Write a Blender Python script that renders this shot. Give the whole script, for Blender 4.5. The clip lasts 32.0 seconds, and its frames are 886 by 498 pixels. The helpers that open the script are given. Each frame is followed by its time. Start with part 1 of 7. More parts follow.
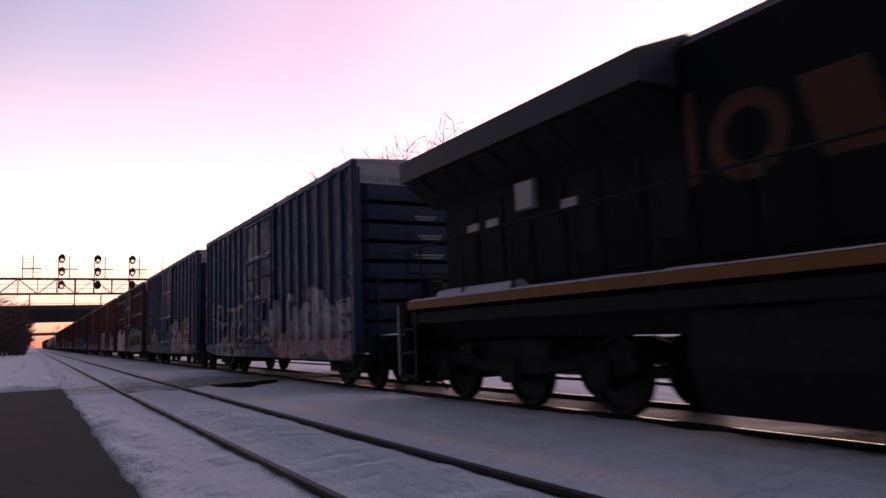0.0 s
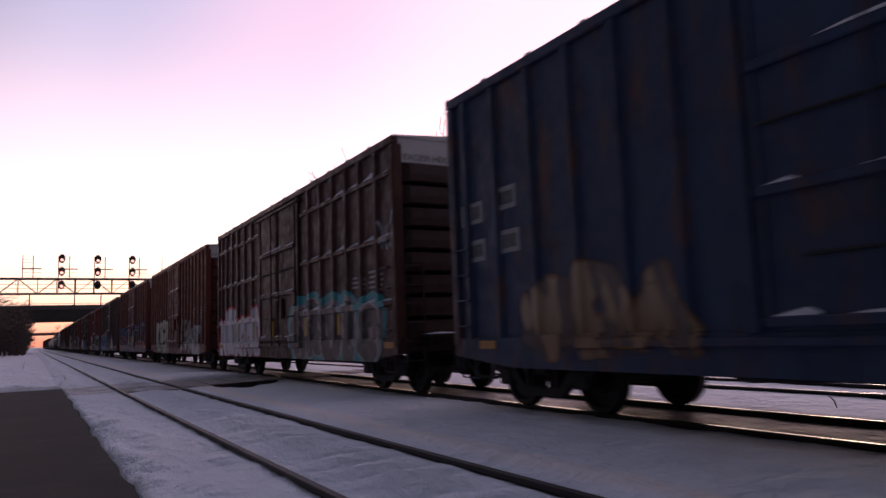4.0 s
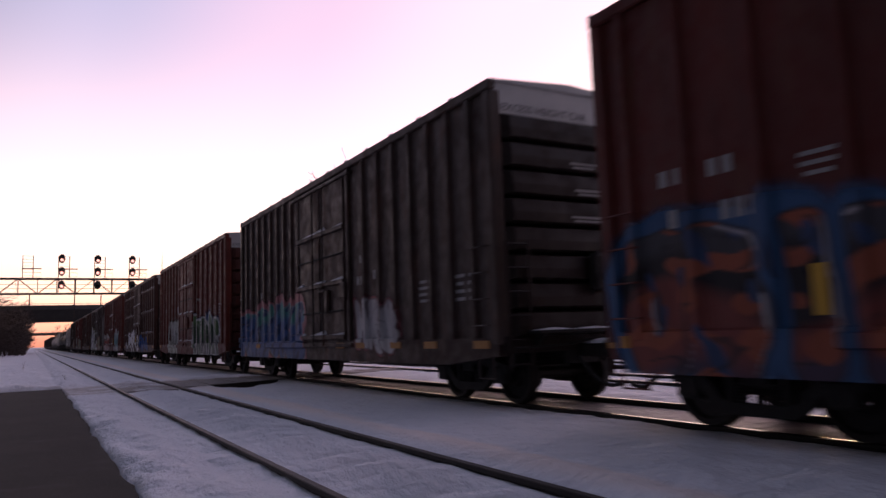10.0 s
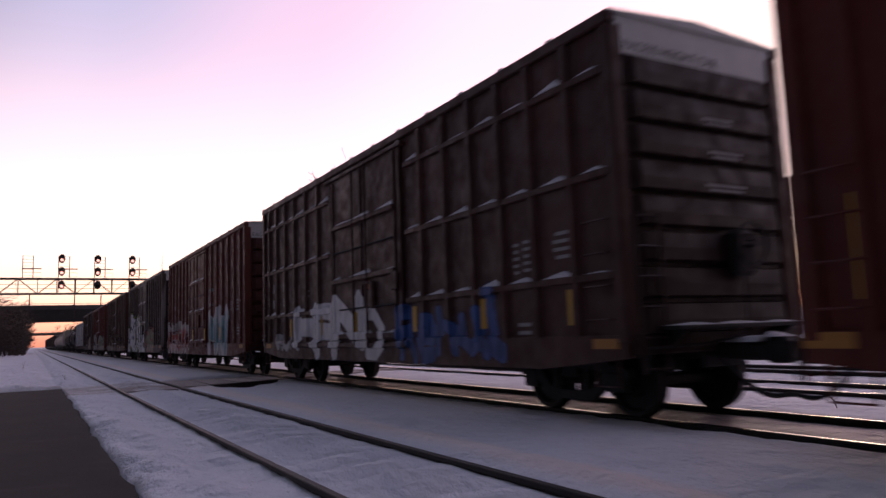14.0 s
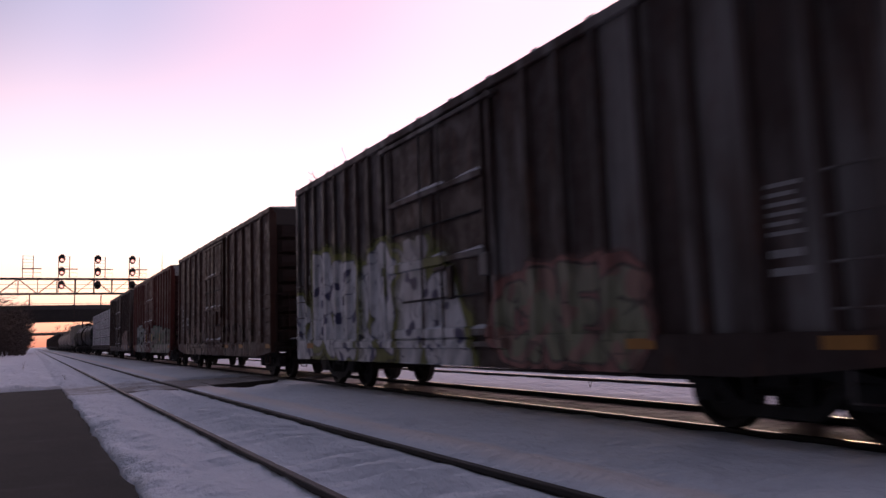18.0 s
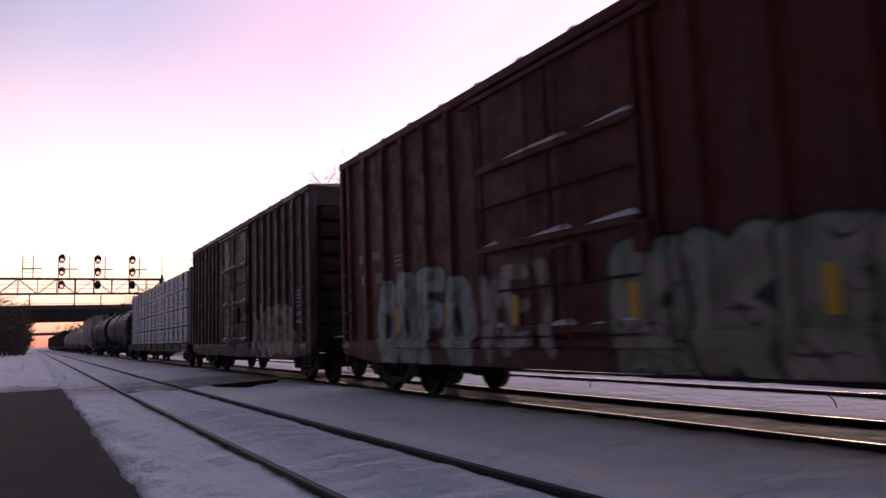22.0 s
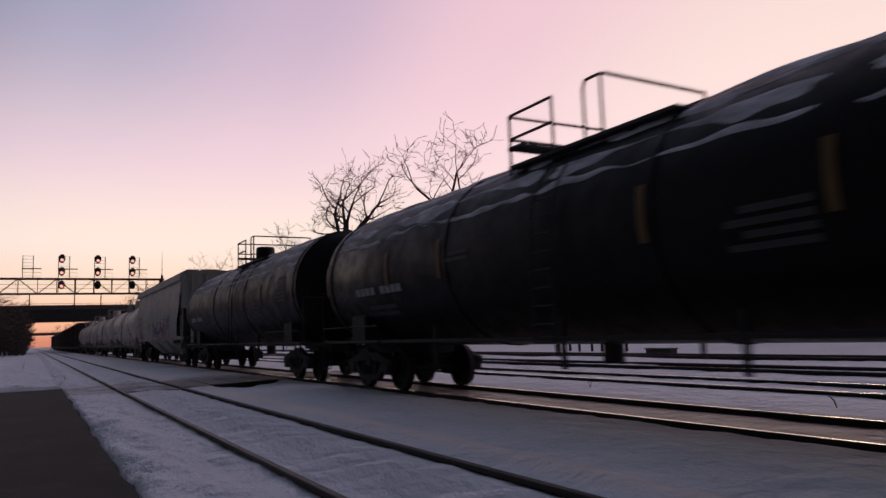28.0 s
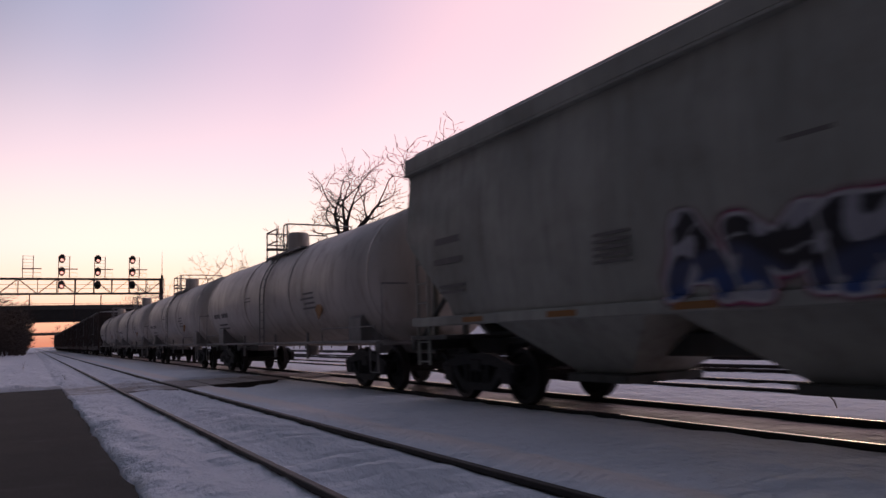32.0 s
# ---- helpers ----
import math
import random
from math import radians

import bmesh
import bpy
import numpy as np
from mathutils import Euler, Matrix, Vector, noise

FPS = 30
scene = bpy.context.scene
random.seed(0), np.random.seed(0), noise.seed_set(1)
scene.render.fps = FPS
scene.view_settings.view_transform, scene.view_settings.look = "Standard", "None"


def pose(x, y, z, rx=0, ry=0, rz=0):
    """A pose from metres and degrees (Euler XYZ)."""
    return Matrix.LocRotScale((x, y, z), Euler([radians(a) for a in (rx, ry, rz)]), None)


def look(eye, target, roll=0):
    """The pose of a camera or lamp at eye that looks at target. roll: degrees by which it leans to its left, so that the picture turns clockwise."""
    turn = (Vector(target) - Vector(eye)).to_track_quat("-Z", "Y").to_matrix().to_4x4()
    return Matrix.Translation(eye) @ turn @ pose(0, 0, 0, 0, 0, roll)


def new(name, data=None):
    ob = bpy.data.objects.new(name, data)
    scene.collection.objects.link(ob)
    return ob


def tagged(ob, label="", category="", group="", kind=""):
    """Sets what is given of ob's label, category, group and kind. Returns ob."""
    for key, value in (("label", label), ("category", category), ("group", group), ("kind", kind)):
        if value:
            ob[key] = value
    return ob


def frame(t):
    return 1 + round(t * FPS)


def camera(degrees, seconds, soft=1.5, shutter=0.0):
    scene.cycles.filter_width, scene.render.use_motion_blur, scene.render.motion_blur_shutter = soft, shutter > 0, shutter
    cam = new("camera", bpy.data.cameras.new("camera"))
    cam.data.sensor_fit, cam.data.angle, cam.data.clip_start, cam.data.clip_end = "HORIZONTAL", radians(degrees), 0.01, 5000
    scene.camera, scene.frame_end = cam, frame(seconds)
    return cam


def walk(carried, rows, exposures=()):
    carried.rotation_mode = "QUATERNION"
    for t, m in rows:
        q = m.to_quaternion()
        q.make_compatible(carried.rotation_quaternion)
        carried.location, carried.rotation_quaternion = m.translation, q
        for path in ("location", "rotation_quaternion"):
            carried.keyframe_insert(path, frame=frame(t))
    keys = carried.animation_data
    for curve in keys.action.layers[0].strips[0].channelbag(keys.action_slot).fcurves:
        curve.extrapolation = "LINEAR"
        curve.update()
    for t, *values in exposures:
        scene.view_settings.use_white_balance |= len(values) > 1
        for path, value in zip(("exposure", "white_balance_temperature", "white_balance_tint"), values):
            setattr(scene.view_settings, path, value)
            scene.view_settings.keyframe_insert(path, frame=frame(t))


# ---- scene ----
cam = camera(63.15, 32.0, soft=1.5, shutter=0.4)
EYE = (0.0, 0.0, 1.167)
YAW, PITCH = radians(29.738), radians(6.604)
AIM = (EYE[0] + math.sin(YAW) * math.cos(PITCH), EYE[1] + math.cos(YAW) * math.cos(PITCH), EYE[2] + math.sin(PITCH))
walk(cam, [(0.0, look(EYE, AIM, -2.074)), (32.0, look(EYE, AIM, -2.074))],
     exposures=[(0.0, -0.22, 6290, 9.3), (1.0, -0.16, 6290, 9.3), (23.5, -0.16, 6290, 9.3), (25.0, -0.28, 6270, 8.5), (26.5, -0.60, 6200, 4), (27.5, -0.80, 6130, 0.2),
                (30.0, -0.80, 6130, 0.2), (31.0, -0.68, 6130, 0.2), (32.0, -0.52, 6140, 0.2)])


TRACK_X = 7.578          # middle of the line that the train runs on
NEAR_X, THIRD_X, FOURTH_X = 2.715, 12.02, 16.3
SUN_AZ, SUN_EL = 59.0, 1.5   # degrees right of the line, above the horizon


def travel(t):
    """How far the train has rolled at t, counted from 16 s."""
    u = (t - 16.0) / 16.0
    return 151.53 * u + 2.982 * u * u


# ---- world and light ----
def make_world():
    w = bpy.data.worlds.new("dusk_sky")
    scene.world = w
    w.use_nodes = True
    nt = w.node_tree
    nt.nodes.clear()
    N, K = nt.nodes.new, nt.links.new

    def math_node(op, a, b=None, clamp=False):
        n = N("ShaderNodeMath")
        n.operation, n.use_clamp = op, clamp
        for i, v in enumerate((a, b)):
            if v is None:
                continue
            if isinstance(v, (int, float)):
                n.inputs[i].default_value = v
            else:
                K(v, n.inputs[i])
        return n.outputs[0]

    def ramp(fac, stops):
        n = N("ShaderNodeValToRGB")
        n.color_ramp.interpolation = "EASE"
        e = n.color_ramp.elements
        while len(e) < len(stops):
            e.new(0.5)
        for el, (pos, col) in zip(e, stops):
            el.position, el.color = pos, (*col, 1)
        K(fac, n.inputs[0])
        return n.outputs[0]

    tc = N("ShaderNodeTexCoord")
    sep = N("ShaderNodeSeparateXYZ")
    K(tc.outputs["Generated"], sep.inputs[0])
    dot = N("ShaderNodeVectorMath")
    dot.operation = "DOT_PRODUCT"
    K(tc.outputs["Generated"], dot.inputs[0])
    az, el = radians(SUN_AZ), radians(2.0)
    dot.inputs[1].default_value = (math.sin(az) * math.cos(el), math.cos(az) * math.cos(el), math.sin(el))
    near_sun = math_node("MULTIPLY_ADD", dot.outputs["Value"], 0.5)
    near_sun.node.inputs[2].default_value = 0.5
    # colour by the angle from the place where the sun went down (0: opposite, 1: there)
    glow = ramp(near_sun, [(0.0, (0.031, 0.0285, 0.038)), (0.40, (0.041, 0.041, 0.060)), (0.55, (0.08, 0.083, 0.135)), (0.68, (0.205, 0.20, 0.285)),
                           (0.77, (0.350, 0.312, 0.432)), (0.86, (0.548, 0.381, 0.496)), (0.93, (0.80, 0.495, 0.555)), (1.0, (0.95, 0.72, 0.58))])
    # low band by elevation
    low = ramp(math_node("MULTIPLY", sep.outputs["Z"], 2.0, True),
               [(0.0, (0.62, 0.20, 0.12)), (0.06, (0.88, 0.41, 0.26)), (0.14, (0.95, 0.63, 0.48)), (0.26, (0.94, 0.69, 0.61)), (0.5, (0.92, 0.62, 0.65)), (1.0, (0.72, 0.50, 0.60))])
    fade = N("ShaderNodeMapRange")
    fade.interpolation_type = "SMOOTHSTEP"
    K(sep.outputs["Z"], fade.inputs["Value"])
    fade.inputs["From Min"].default_value, fade.inputs["From Max"].default_value = 0.12, 0.46
    fade.inputs["To Min"].default_value, fade.inputs["To Max"].default_value = 1.0, 0.0
    side = N("ShaderNodeMapRange")
    side.interpolation_type = "SMOOTHSTEP"
    K(near_sun, side.inputs["Value"])
    side.inputs["From Min"].default_value, side.inputs["From Max"].default_value = 0.45, 0.80
    mix = N("ShaderNodeMix")
    mix.data_type = "RGBA"
    K(math_node("MULTIPLY", fade.outputs[0], side.outputs[0]), mix.inputs["Factor"])
    K(glow, mix.inputs["A"])
    K(low, mix.inputs["B"])
    bg = N("ShaderNodeBackground")
    K(mix.outputs["Result"], bg.inputs["Color"])
    bg.inputs["Strength"].default_value = 2.0
    sky = N("ShaderNodeTexSky")
    sky.sky_type, sky.sun_disc = "NISHITA", False
    sky.sun_elevation, sky.sun_rotation = radians(SUN_EL), radians(SUN_AZ)
    bg2 = N("ShaderNodeBackground")
    K(sky.outputs[0], bg2.inputs["Color"])
    bg2.inputs["Strength"].default_value = 0.015
    add = N("ShaderNodeAddShader")
    K(bg.outputs[0], add.inputs[0])
    K(bg2.outputs[0], add.inputs[1])
    out = N("ShaderNodeOutputWorld")
    K(add.outputs[0], out.inputs["Surface"])


make_world()
sun = new("sun", bpy.data.lights.new("sun", "SUN"))
sun.data.energy, sun.data.angle, sun.data.color = 0.35, radians(6), (1.0, 0.62, 0.36)
sun.matrix_world = look((0, 0, 0), (-math.sin(radians(SUN_AZ)), -math.cos(radians(SUN_AZ)), -math.tan(radians(SUN_EL + 1.0))))


# ---- materials ----
class Shader:
    """A principled material under construction."""

    def __init__(self, name, base, rough=0.6, metal=0.0, coords="Object"):
        self.mat = bpy.data.materials.new(name)
        self.mat.use_nodes = True
        self.nt = self.mat.node_tree
        self.b = self.nt.nodes["Principled BSDF"]
        self.b.inputs["Roughness"].default_value, self.b.inputs["Metallic"].default_value = rough, metal
        self.tc = self.nt.nodes.new("ShaderNodeTexCoord").outputs[coords]
        rgb = self.nt.nodes.new("ShaderNodeRGB")
        rgb.outputs[0].default_value = (*base, 1)
        self.col = rgb.outputs[0]
        self.bump_in = None
        self.set_col()

    def set_col(self):
        self.nt.links.new(self.col, self.b.inputs["Base Color"])
        self.mat.diffuse_color = (0.5, 0.5, 0.5, 1)

    def noise(self, scale, stretch=(1, 1, 1), detail=4.0, rough=0.6, lo=0.35, hi=0.65, offset=0.0):
        mp = self.nt.nodes.new("ShaderNodeMapping")
        mp.inputs["Scale"].default_value = stretch
        mp.inputs["Location"].default_value = (offset, offset * 0.7, offset * 1.3)
        self.nt.links.new(self.tc, mp.inputs[0])
        n = self.nt.nodes.new("ShaderNodeTexNoise")
        n.inputs["Scale"].default_value, n.inputs["Detail"].default_value, n.inputs["Roughness"].default_value = scale, detail, rough
        self.nt.links.new(mp.outputs[0], n.inputs["Vector"])
        r = self.nt.nodes.new("ShaderNodeMapRange")
        r.inputs["From Min"].default_value, r.inputs["From Max"].default_value = lo, hi
        self.nt.links.new(n.outputs[0], r.inputs["Value"])
        return r.outputs[0]

    def times(self, a, k):
        m = self.nt.nodes.new("ShaderNodeMath")
        m.operation = "MULTIPLY"
        self.nt.links.new(a, m.inputs[0])
        if isinstance(k, (int, float)):
            m.inputs[1].default_value = k
        else:
            self.nt.links.new(k, m.inputs[1])
        return m.outputs[0]

    def mixin(self, fac, colour, amount=1.0):
        m = self.nt.nodes.new("ShaderNodeMix")
        m.data_type = "RGBA"
        self.nt.links.new(self.times(fac, amount), m.inputs["Factor"])
        self.nt.links.new(self.col, m.inputs["A"])
        if isinstance(colour, tuple):
            m.inputs["B"].default_value = (*colour, 1)
        else:
            self.nt.links.new(colour, m.inputs["B"])
        self.col = m.outputs["Result"]
        self.set_col()
        return self

    def bump(self, height, strength=0.3, distance=0.01):
        n = self.nt.nodes.new("ShaderNodeBump")
        n.inputs["Strength"].default_value, n.inputs["Distance"].default_value = strength, distance
        self.nt.links.new(height, n.inputs["Height"])
        if self.bump_in is not None:
            self.nt.links.new(self.bump_in, n.inputs["Normal"])
        self.bump_in = n.outputs[0]
        self.nt.links.new(self.bump_in, self.b.inputs["Normal"])
        return self

    def rough(self, fac, lo, hi):
        r = self.nt.nodes.new("ShaderNodeMapRange")
        r.inputs["To Min"].default_value, r.inputs["To Max"].default_value = lo, hi
        self.nt.links.new(fac, r.inputs["Value"])
        self.nt.links.new(r.outputs[0], self.b.inputs["Roughness"])
        return self

    def axis(self, i):
        s = self.nt.nodes.new("ShaderNodeSeparateXYZ")
        self.nt.links.new(self.tc, s.inputs[0])
        return s.outputs[i]

    def band(self, value, a, b, soft):
        """1 between a and b, 0 outside, with soft borders."""
        outs = []
        for lo, hi in ((a - soft, a + soft), (b + soft, b - soft)):
            r = self.nt.nodes.new("ShaderNodeMapRange")
            r.inputs["From Min"].default_value, r.inputs["From Max"].default_value = lo, hi
            self.nt.links.new(value, r.inputs["Value"])
            outs.append(r.outputs[0])
        return self.times(outs[0], outs[1])


def plain(name, base, rough=0.6, metal=0.0, scale=3.0, dark=0.6, bump=0.15, dist=0.005, light=0.0):
    s = Shader(name, base, rough, metal)
    s.mixin(s.noise(scale), tuple(c * dark for c in base), 0.7)
    s.mixin(s.noise(scale * 9, offset=3.1), tuple(c * (dark * 0.5 + 0.5) for c in base), 0.5)
    if light:
        s.mixin(s.noise(scale * 2.3, lo=0.55, hi=0.75, offset=7.7), tuple(min(1, c * (1 + light) + 0.02) for c in base), 0.8)
    if bump:
        s.bump(s.noise(scale * 14, offset=1.7), bump, dist)
    return s.mat


SHADED_ENDS = {}


def wagon_paint(name, base, streak=None, rust=0.5, rough=0.55, seed=0.0, ends=True):
    """Weathered wagon paint in the wagon's own space. streak: the colour of washed-out vertical streaks, and how much of them."""
    s = Shader(name, base, rough)
    # wagon ends: the same paint at half tone, their shade painted in
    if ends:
        SHADED_ENDS[s.mat.name] = wagon_paint(name + "_end", tuple(c * 0.5 for c in base), None, rust * 0.10, rough, seed, False)
    s.mixin(s.noise(0.55, (1, 1, 0.6), offset=seed), tuple(c * 0.6 for c in base), 0.8)
    if streak:
        s.mixin(s.noise(1.5, (1, 1, 0.16), detail=6, rough=0.5, lo=0.44, hi=0.60, offset=seed + 5), streak[0], streak[1])
    s.mixin(s.noise(2.6, (1, 1, 0.35), detail=6, lo=0.53, hi=0.70, offset=seed + 2), (0.11, 0.045, 0.025), rust)
    s.mixin(s.noise(6.0, (1, 1, 0.08), detail=4, lo=0.5, hi=0.75, offset=seed + 9), tuple(c * 0.45 for c in base), 0.55)
    s.mixin(s.noise(1.1, (1, 1, 1.6), detail=5, lo=0.5, hi=0.8, offset=seed + 4), (0.045, 0.028, 0.022), 0.25)
    s.bump(s.noise(7, (1, 1, 0.5), offset=seed), 0.2, 0.01)
    s.bump(s.noise(60), 0.1, 0.002)
    s.rough(s.noise(4, offset=seed + 1), rough - 0.15, rough + 0.2)
    s.b.inputs["Specular IOR Level"].default_value = 0.34
    return s.mat


def spray_mat():
    """Sprayed paint: its pigment and its cover are laid down on the mesh itself."""
    s = Shader("sprayed_paint", (0.5, 0.5, 0.5), 0.5)
    at = s.nt.nodes.new("ShaderNodeAttribute")
    at.attribute_name = "pigment"
    s.col = at.outputs["Color"]
    s.set_col()
    s.mixin(s.noise(2.4, (1, 1, 0.3), detail=6, lo=0.5, hi=0.75), (0.05, 0.035, 0.03), 0.35)
    s.mixin(s.noise(14, (1, 1, 0.2), detail=4, lo=0.5, hi=0.8, offset=3), (0.06, 0.045, 0.04), 0.3)
    clear = s.nt.nodes.new("ShaderNodeBsdfTransparent")
    mix = s.nt.nodes.new("ShaderNodeMixShader")
    out = s.nt.nodes["Material Output"]
    s.nt.links.new(at.outputs["Alpha"], mix.inputs[0])
    s.nt.links.new(clear.outputs[0], mix.inputs[1])
    s.nt.links.new(s.b.outputs[0], mix.inputs[2])
    s.nt.links.new(mix.outputs[0], out.inputs["Surface"])
    s.b.inputs["Specular IOR Level"].default_value = 0.35
    return s.mat


SPRAY = spray_mat()


def snow_mat():
    s = Shader("snow", (0.80, 0.81, 0.85), 0.75)
    s.mixin(s.noise(0.35), (0.70, 0.71, 0.76), 0.7)
    s.mixin(s.noise(5.0, detail=6, lo=0.5, hi=0.72), (0.60, 0.60, 0.64), 0.35)
    # low warm glow along the ploughed ridge, painted into the snow colour
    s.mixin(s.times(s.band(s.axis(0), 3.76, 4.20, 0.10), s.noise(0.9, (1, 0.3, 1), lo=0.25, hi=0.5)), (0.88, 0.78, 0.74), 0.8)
    # traffic film between and beside the running rails
    x = s.axis(0)
    slush = s.band(x, 6.93, 8.24, 0.06)
    s.mixin(slush, (0.40, 0.335, 0.31), 0.9)
    s.mixin(s.times(slush, s.noise(2.2, (1, 0.35, 1), detail=5, lo=0.45, hi=0.6)), (0.56, 0.50, 0.47), 0.6)
    s.mixin(s.times(s.band(x, 6.45, 8.75, 0.35), s.noise(1.4, (1, 0.4, 1), detail=6)), (0.40, 0.35, 0.33), 0.55)
    way = s.times(s.band(s.axis(1), 20.3, 24.6, 0.6), s.band(x, -0.5, 9.5, 0.8))
    s.mixin(s.times(way, s.noise(1.2, detail=6, lo=0.35, hi=0.55)), (0.33, 0.29, 0.26), 0.75)
    s.bump(s.noise(2.2, (1, 0.6, 1), detail=6, lo=0.2, hi=0.8), 0.9, 0.12)
    s.bump(s.noise(1.6, (0.55, 2.2, 1), detail=3, lo=0.2, hi=0.8), 0.55, 0.09)
    s.bump(s.noise(18, (1, 0.7, 1), detail=5, lo=0.2, hi=0.8), 0.22, 0.02)
    r = s.nt.nodes.new("ShaderNodeMapRange")
    r.inputs["To Min"].default_value, r.inputs["To Max"].default_value = 0.75, 0.48
    s.nt.links.new(slush, r.inputs["Value"])
    s.nt.links.new(r.outputs[0], s.b.inputs["Roughness"])
    s.b.inputs["Specular IOR Level"].default_value = 0.4
    return s.mat


def asphalt_mat():
    s = Shader("asphalt", (0.046, 0.042, 0.034), 0.9)
    s.mixin(s.noise(0.8, detail=6), (0.027, 0.025, 0.021), 0.7)
    s.mixin(s.noise(70, detail=2, lo=0.5, hi=0.7), (0.10, 0.098, 0.095), 0.5)
    s.mixin(s.noise(2.5, detail=6, lo=0.58, hi=0.7, offset=4), (0.10, 0.095, 0.10), 0.3)
    s.bump(s.noise(90, detail=3), 0.5, 0.006)
    s.b.inputs["Specular IOR Level"].default_value = 0.25
    return s.mat


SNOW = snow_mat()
LEDGE = plain("settled_snow", (0.80, 0.80, 0.84), 0.8, scale=6, dark=0.85, bump=0.5, dist=0.01)


def frost_mat():
    s = Shader("thin_frost_on_tank", (0.74, 0.74, 0.78), 0.85)
    s.mixin(s.noise(2.6, (1, 0.45, 1), detail=6, lo=0.40, hi=0.62), (0.12, 0.12, 0.128), 0.7)
    s.mixin(s.noise(9, (1, 0.5, 1), detail=5, lo=0.45, hi=0.65, offset=4), (0.34, 0.34, 0.36), 0.5)
    s.bump(s.noise(5, (1, 0.5, 1), detail=6), 0.6, 0.04)
    return s.mat


FROST = frost_mat()
ASPHALT = asphalt_mat()
RAIL_STEEL = plain("rail_steel_rusty", (0.026, 0.019, 0.016), 0.75, 0.1, scale=5, bump=0.2)
RAIL_TOP = plain("rail_running_face", (0.62, 0.57, 0.54), 0.20, 1.0, scale=4, dark=0.8, bump=0.03)
RAIL_DULL = plain("rail_face_dull", (0.030, 0.024, 0.021), 0.55, 0.3, scale=5, bump=0.2)
TIMBER = plain("crossing_timber", (0.035, 0.028, 0.023), 0.8, scale=4, bump=0.5, dist=0.01)
CAST = plain("grimy_cast_steel", (0.017, 0.015, 0.014), 0.75, 0.1, scale=5, bump=0.3, light=0.3)
WHEEL = plain("wheel_steel", (0.026, 0.021, 0.018), 0.6, 0.3, scale=6, bump=0.2)
RUBBER = plain("rubber_hose", (0.02, 0.02, 0.02), 0.7, scale=8, bump=0.1)
GALV = plain("galvanised_sheet", (0.46, 0.46, 0.46), 0.5, 0.3, scale=2.5, dark=0.75, bump=0.15)
DIM_MARK = plain("stencil_grey", (0.055, 0.054, 0.052), 0.7, scale=9, dark=0.6, bump=0.0)
DIM_YELLOW = plain("grimy_yellow", (0.14, 0.075, 0.012), 0.6, scale=7, dark=0.7, bump=0.0)
MARK = plain("stencil_white", (0.36, 0.355, 0.35), 0.7, scale=9, dark=0.6, bump=0.0)
YELLOW = plain("reflective_yellow", (0.62, 0.36, 0.03), 0.45, scale=7, dark=0.75, bump=0.0)
ORANGE = plain("sill_yellow_paint", (0.30, 0.12, 0.015), 0.6, scale=3, dark=0.6, bump=0.05)
GANTRY = plain("gantry_steel", (0.07, 0.05, 0.045), 0.7, 0.2, scale=3, bump=0.2)
SIGNAL_BLACK = plain("signal_black", (0.02, 0.018, 0.018), 0.6, scale=5, bump=0.1)
CONCRETE = plain("bridge_concrete", (0.10, 0.095, 0.09), 0.85, scale=0.8, bump=0.4, dist=0.02)
GIRDER = plain("bridge_girder", (0.045, 0.042, 0.04), 0.7, 0.1, scale=0.7, bump=0.2)
BARK = plain("bare_bark", (0.030, 0.022, 0.018), 0.9, scale=4, bump=0.6, dist=0.02)
BRUSH = plain("dry_brush", (0.075, 0.055, 0.046), 0.9, scale=1.5, bump=0.0)
TWIG = plain("twigs", (0.030, 0.022, 0.018), 0.9, scale=1.5, bump=0.0)
WEED = plain("dry_stalks", (0.16, 0.11, 0.065), 0.9, scale=4, bump=0.0)
BOXMETAL = plain("relay_cabinet_metal", (0.16, 0.155, 0.15), 0.6, 0.3, scale=1.5, bump=0.1)


def lamp_mat():
    s = Shader("lit_signal_lens", (0.5, 0.08, 0.06), 0.2)
    s.b.inputs["Emission Color"].default_value = (1.0, 0.42, 0.36, 1)
    s.b.inputs["Emission Strength"].default_value = 2.2
    return s.mat


RED_LENS = lamp_mat()
DARK_LENS = plain("unlit_lens", (0.02, 0.01, 0.01), 0.15, scale=3, bump=0.0)


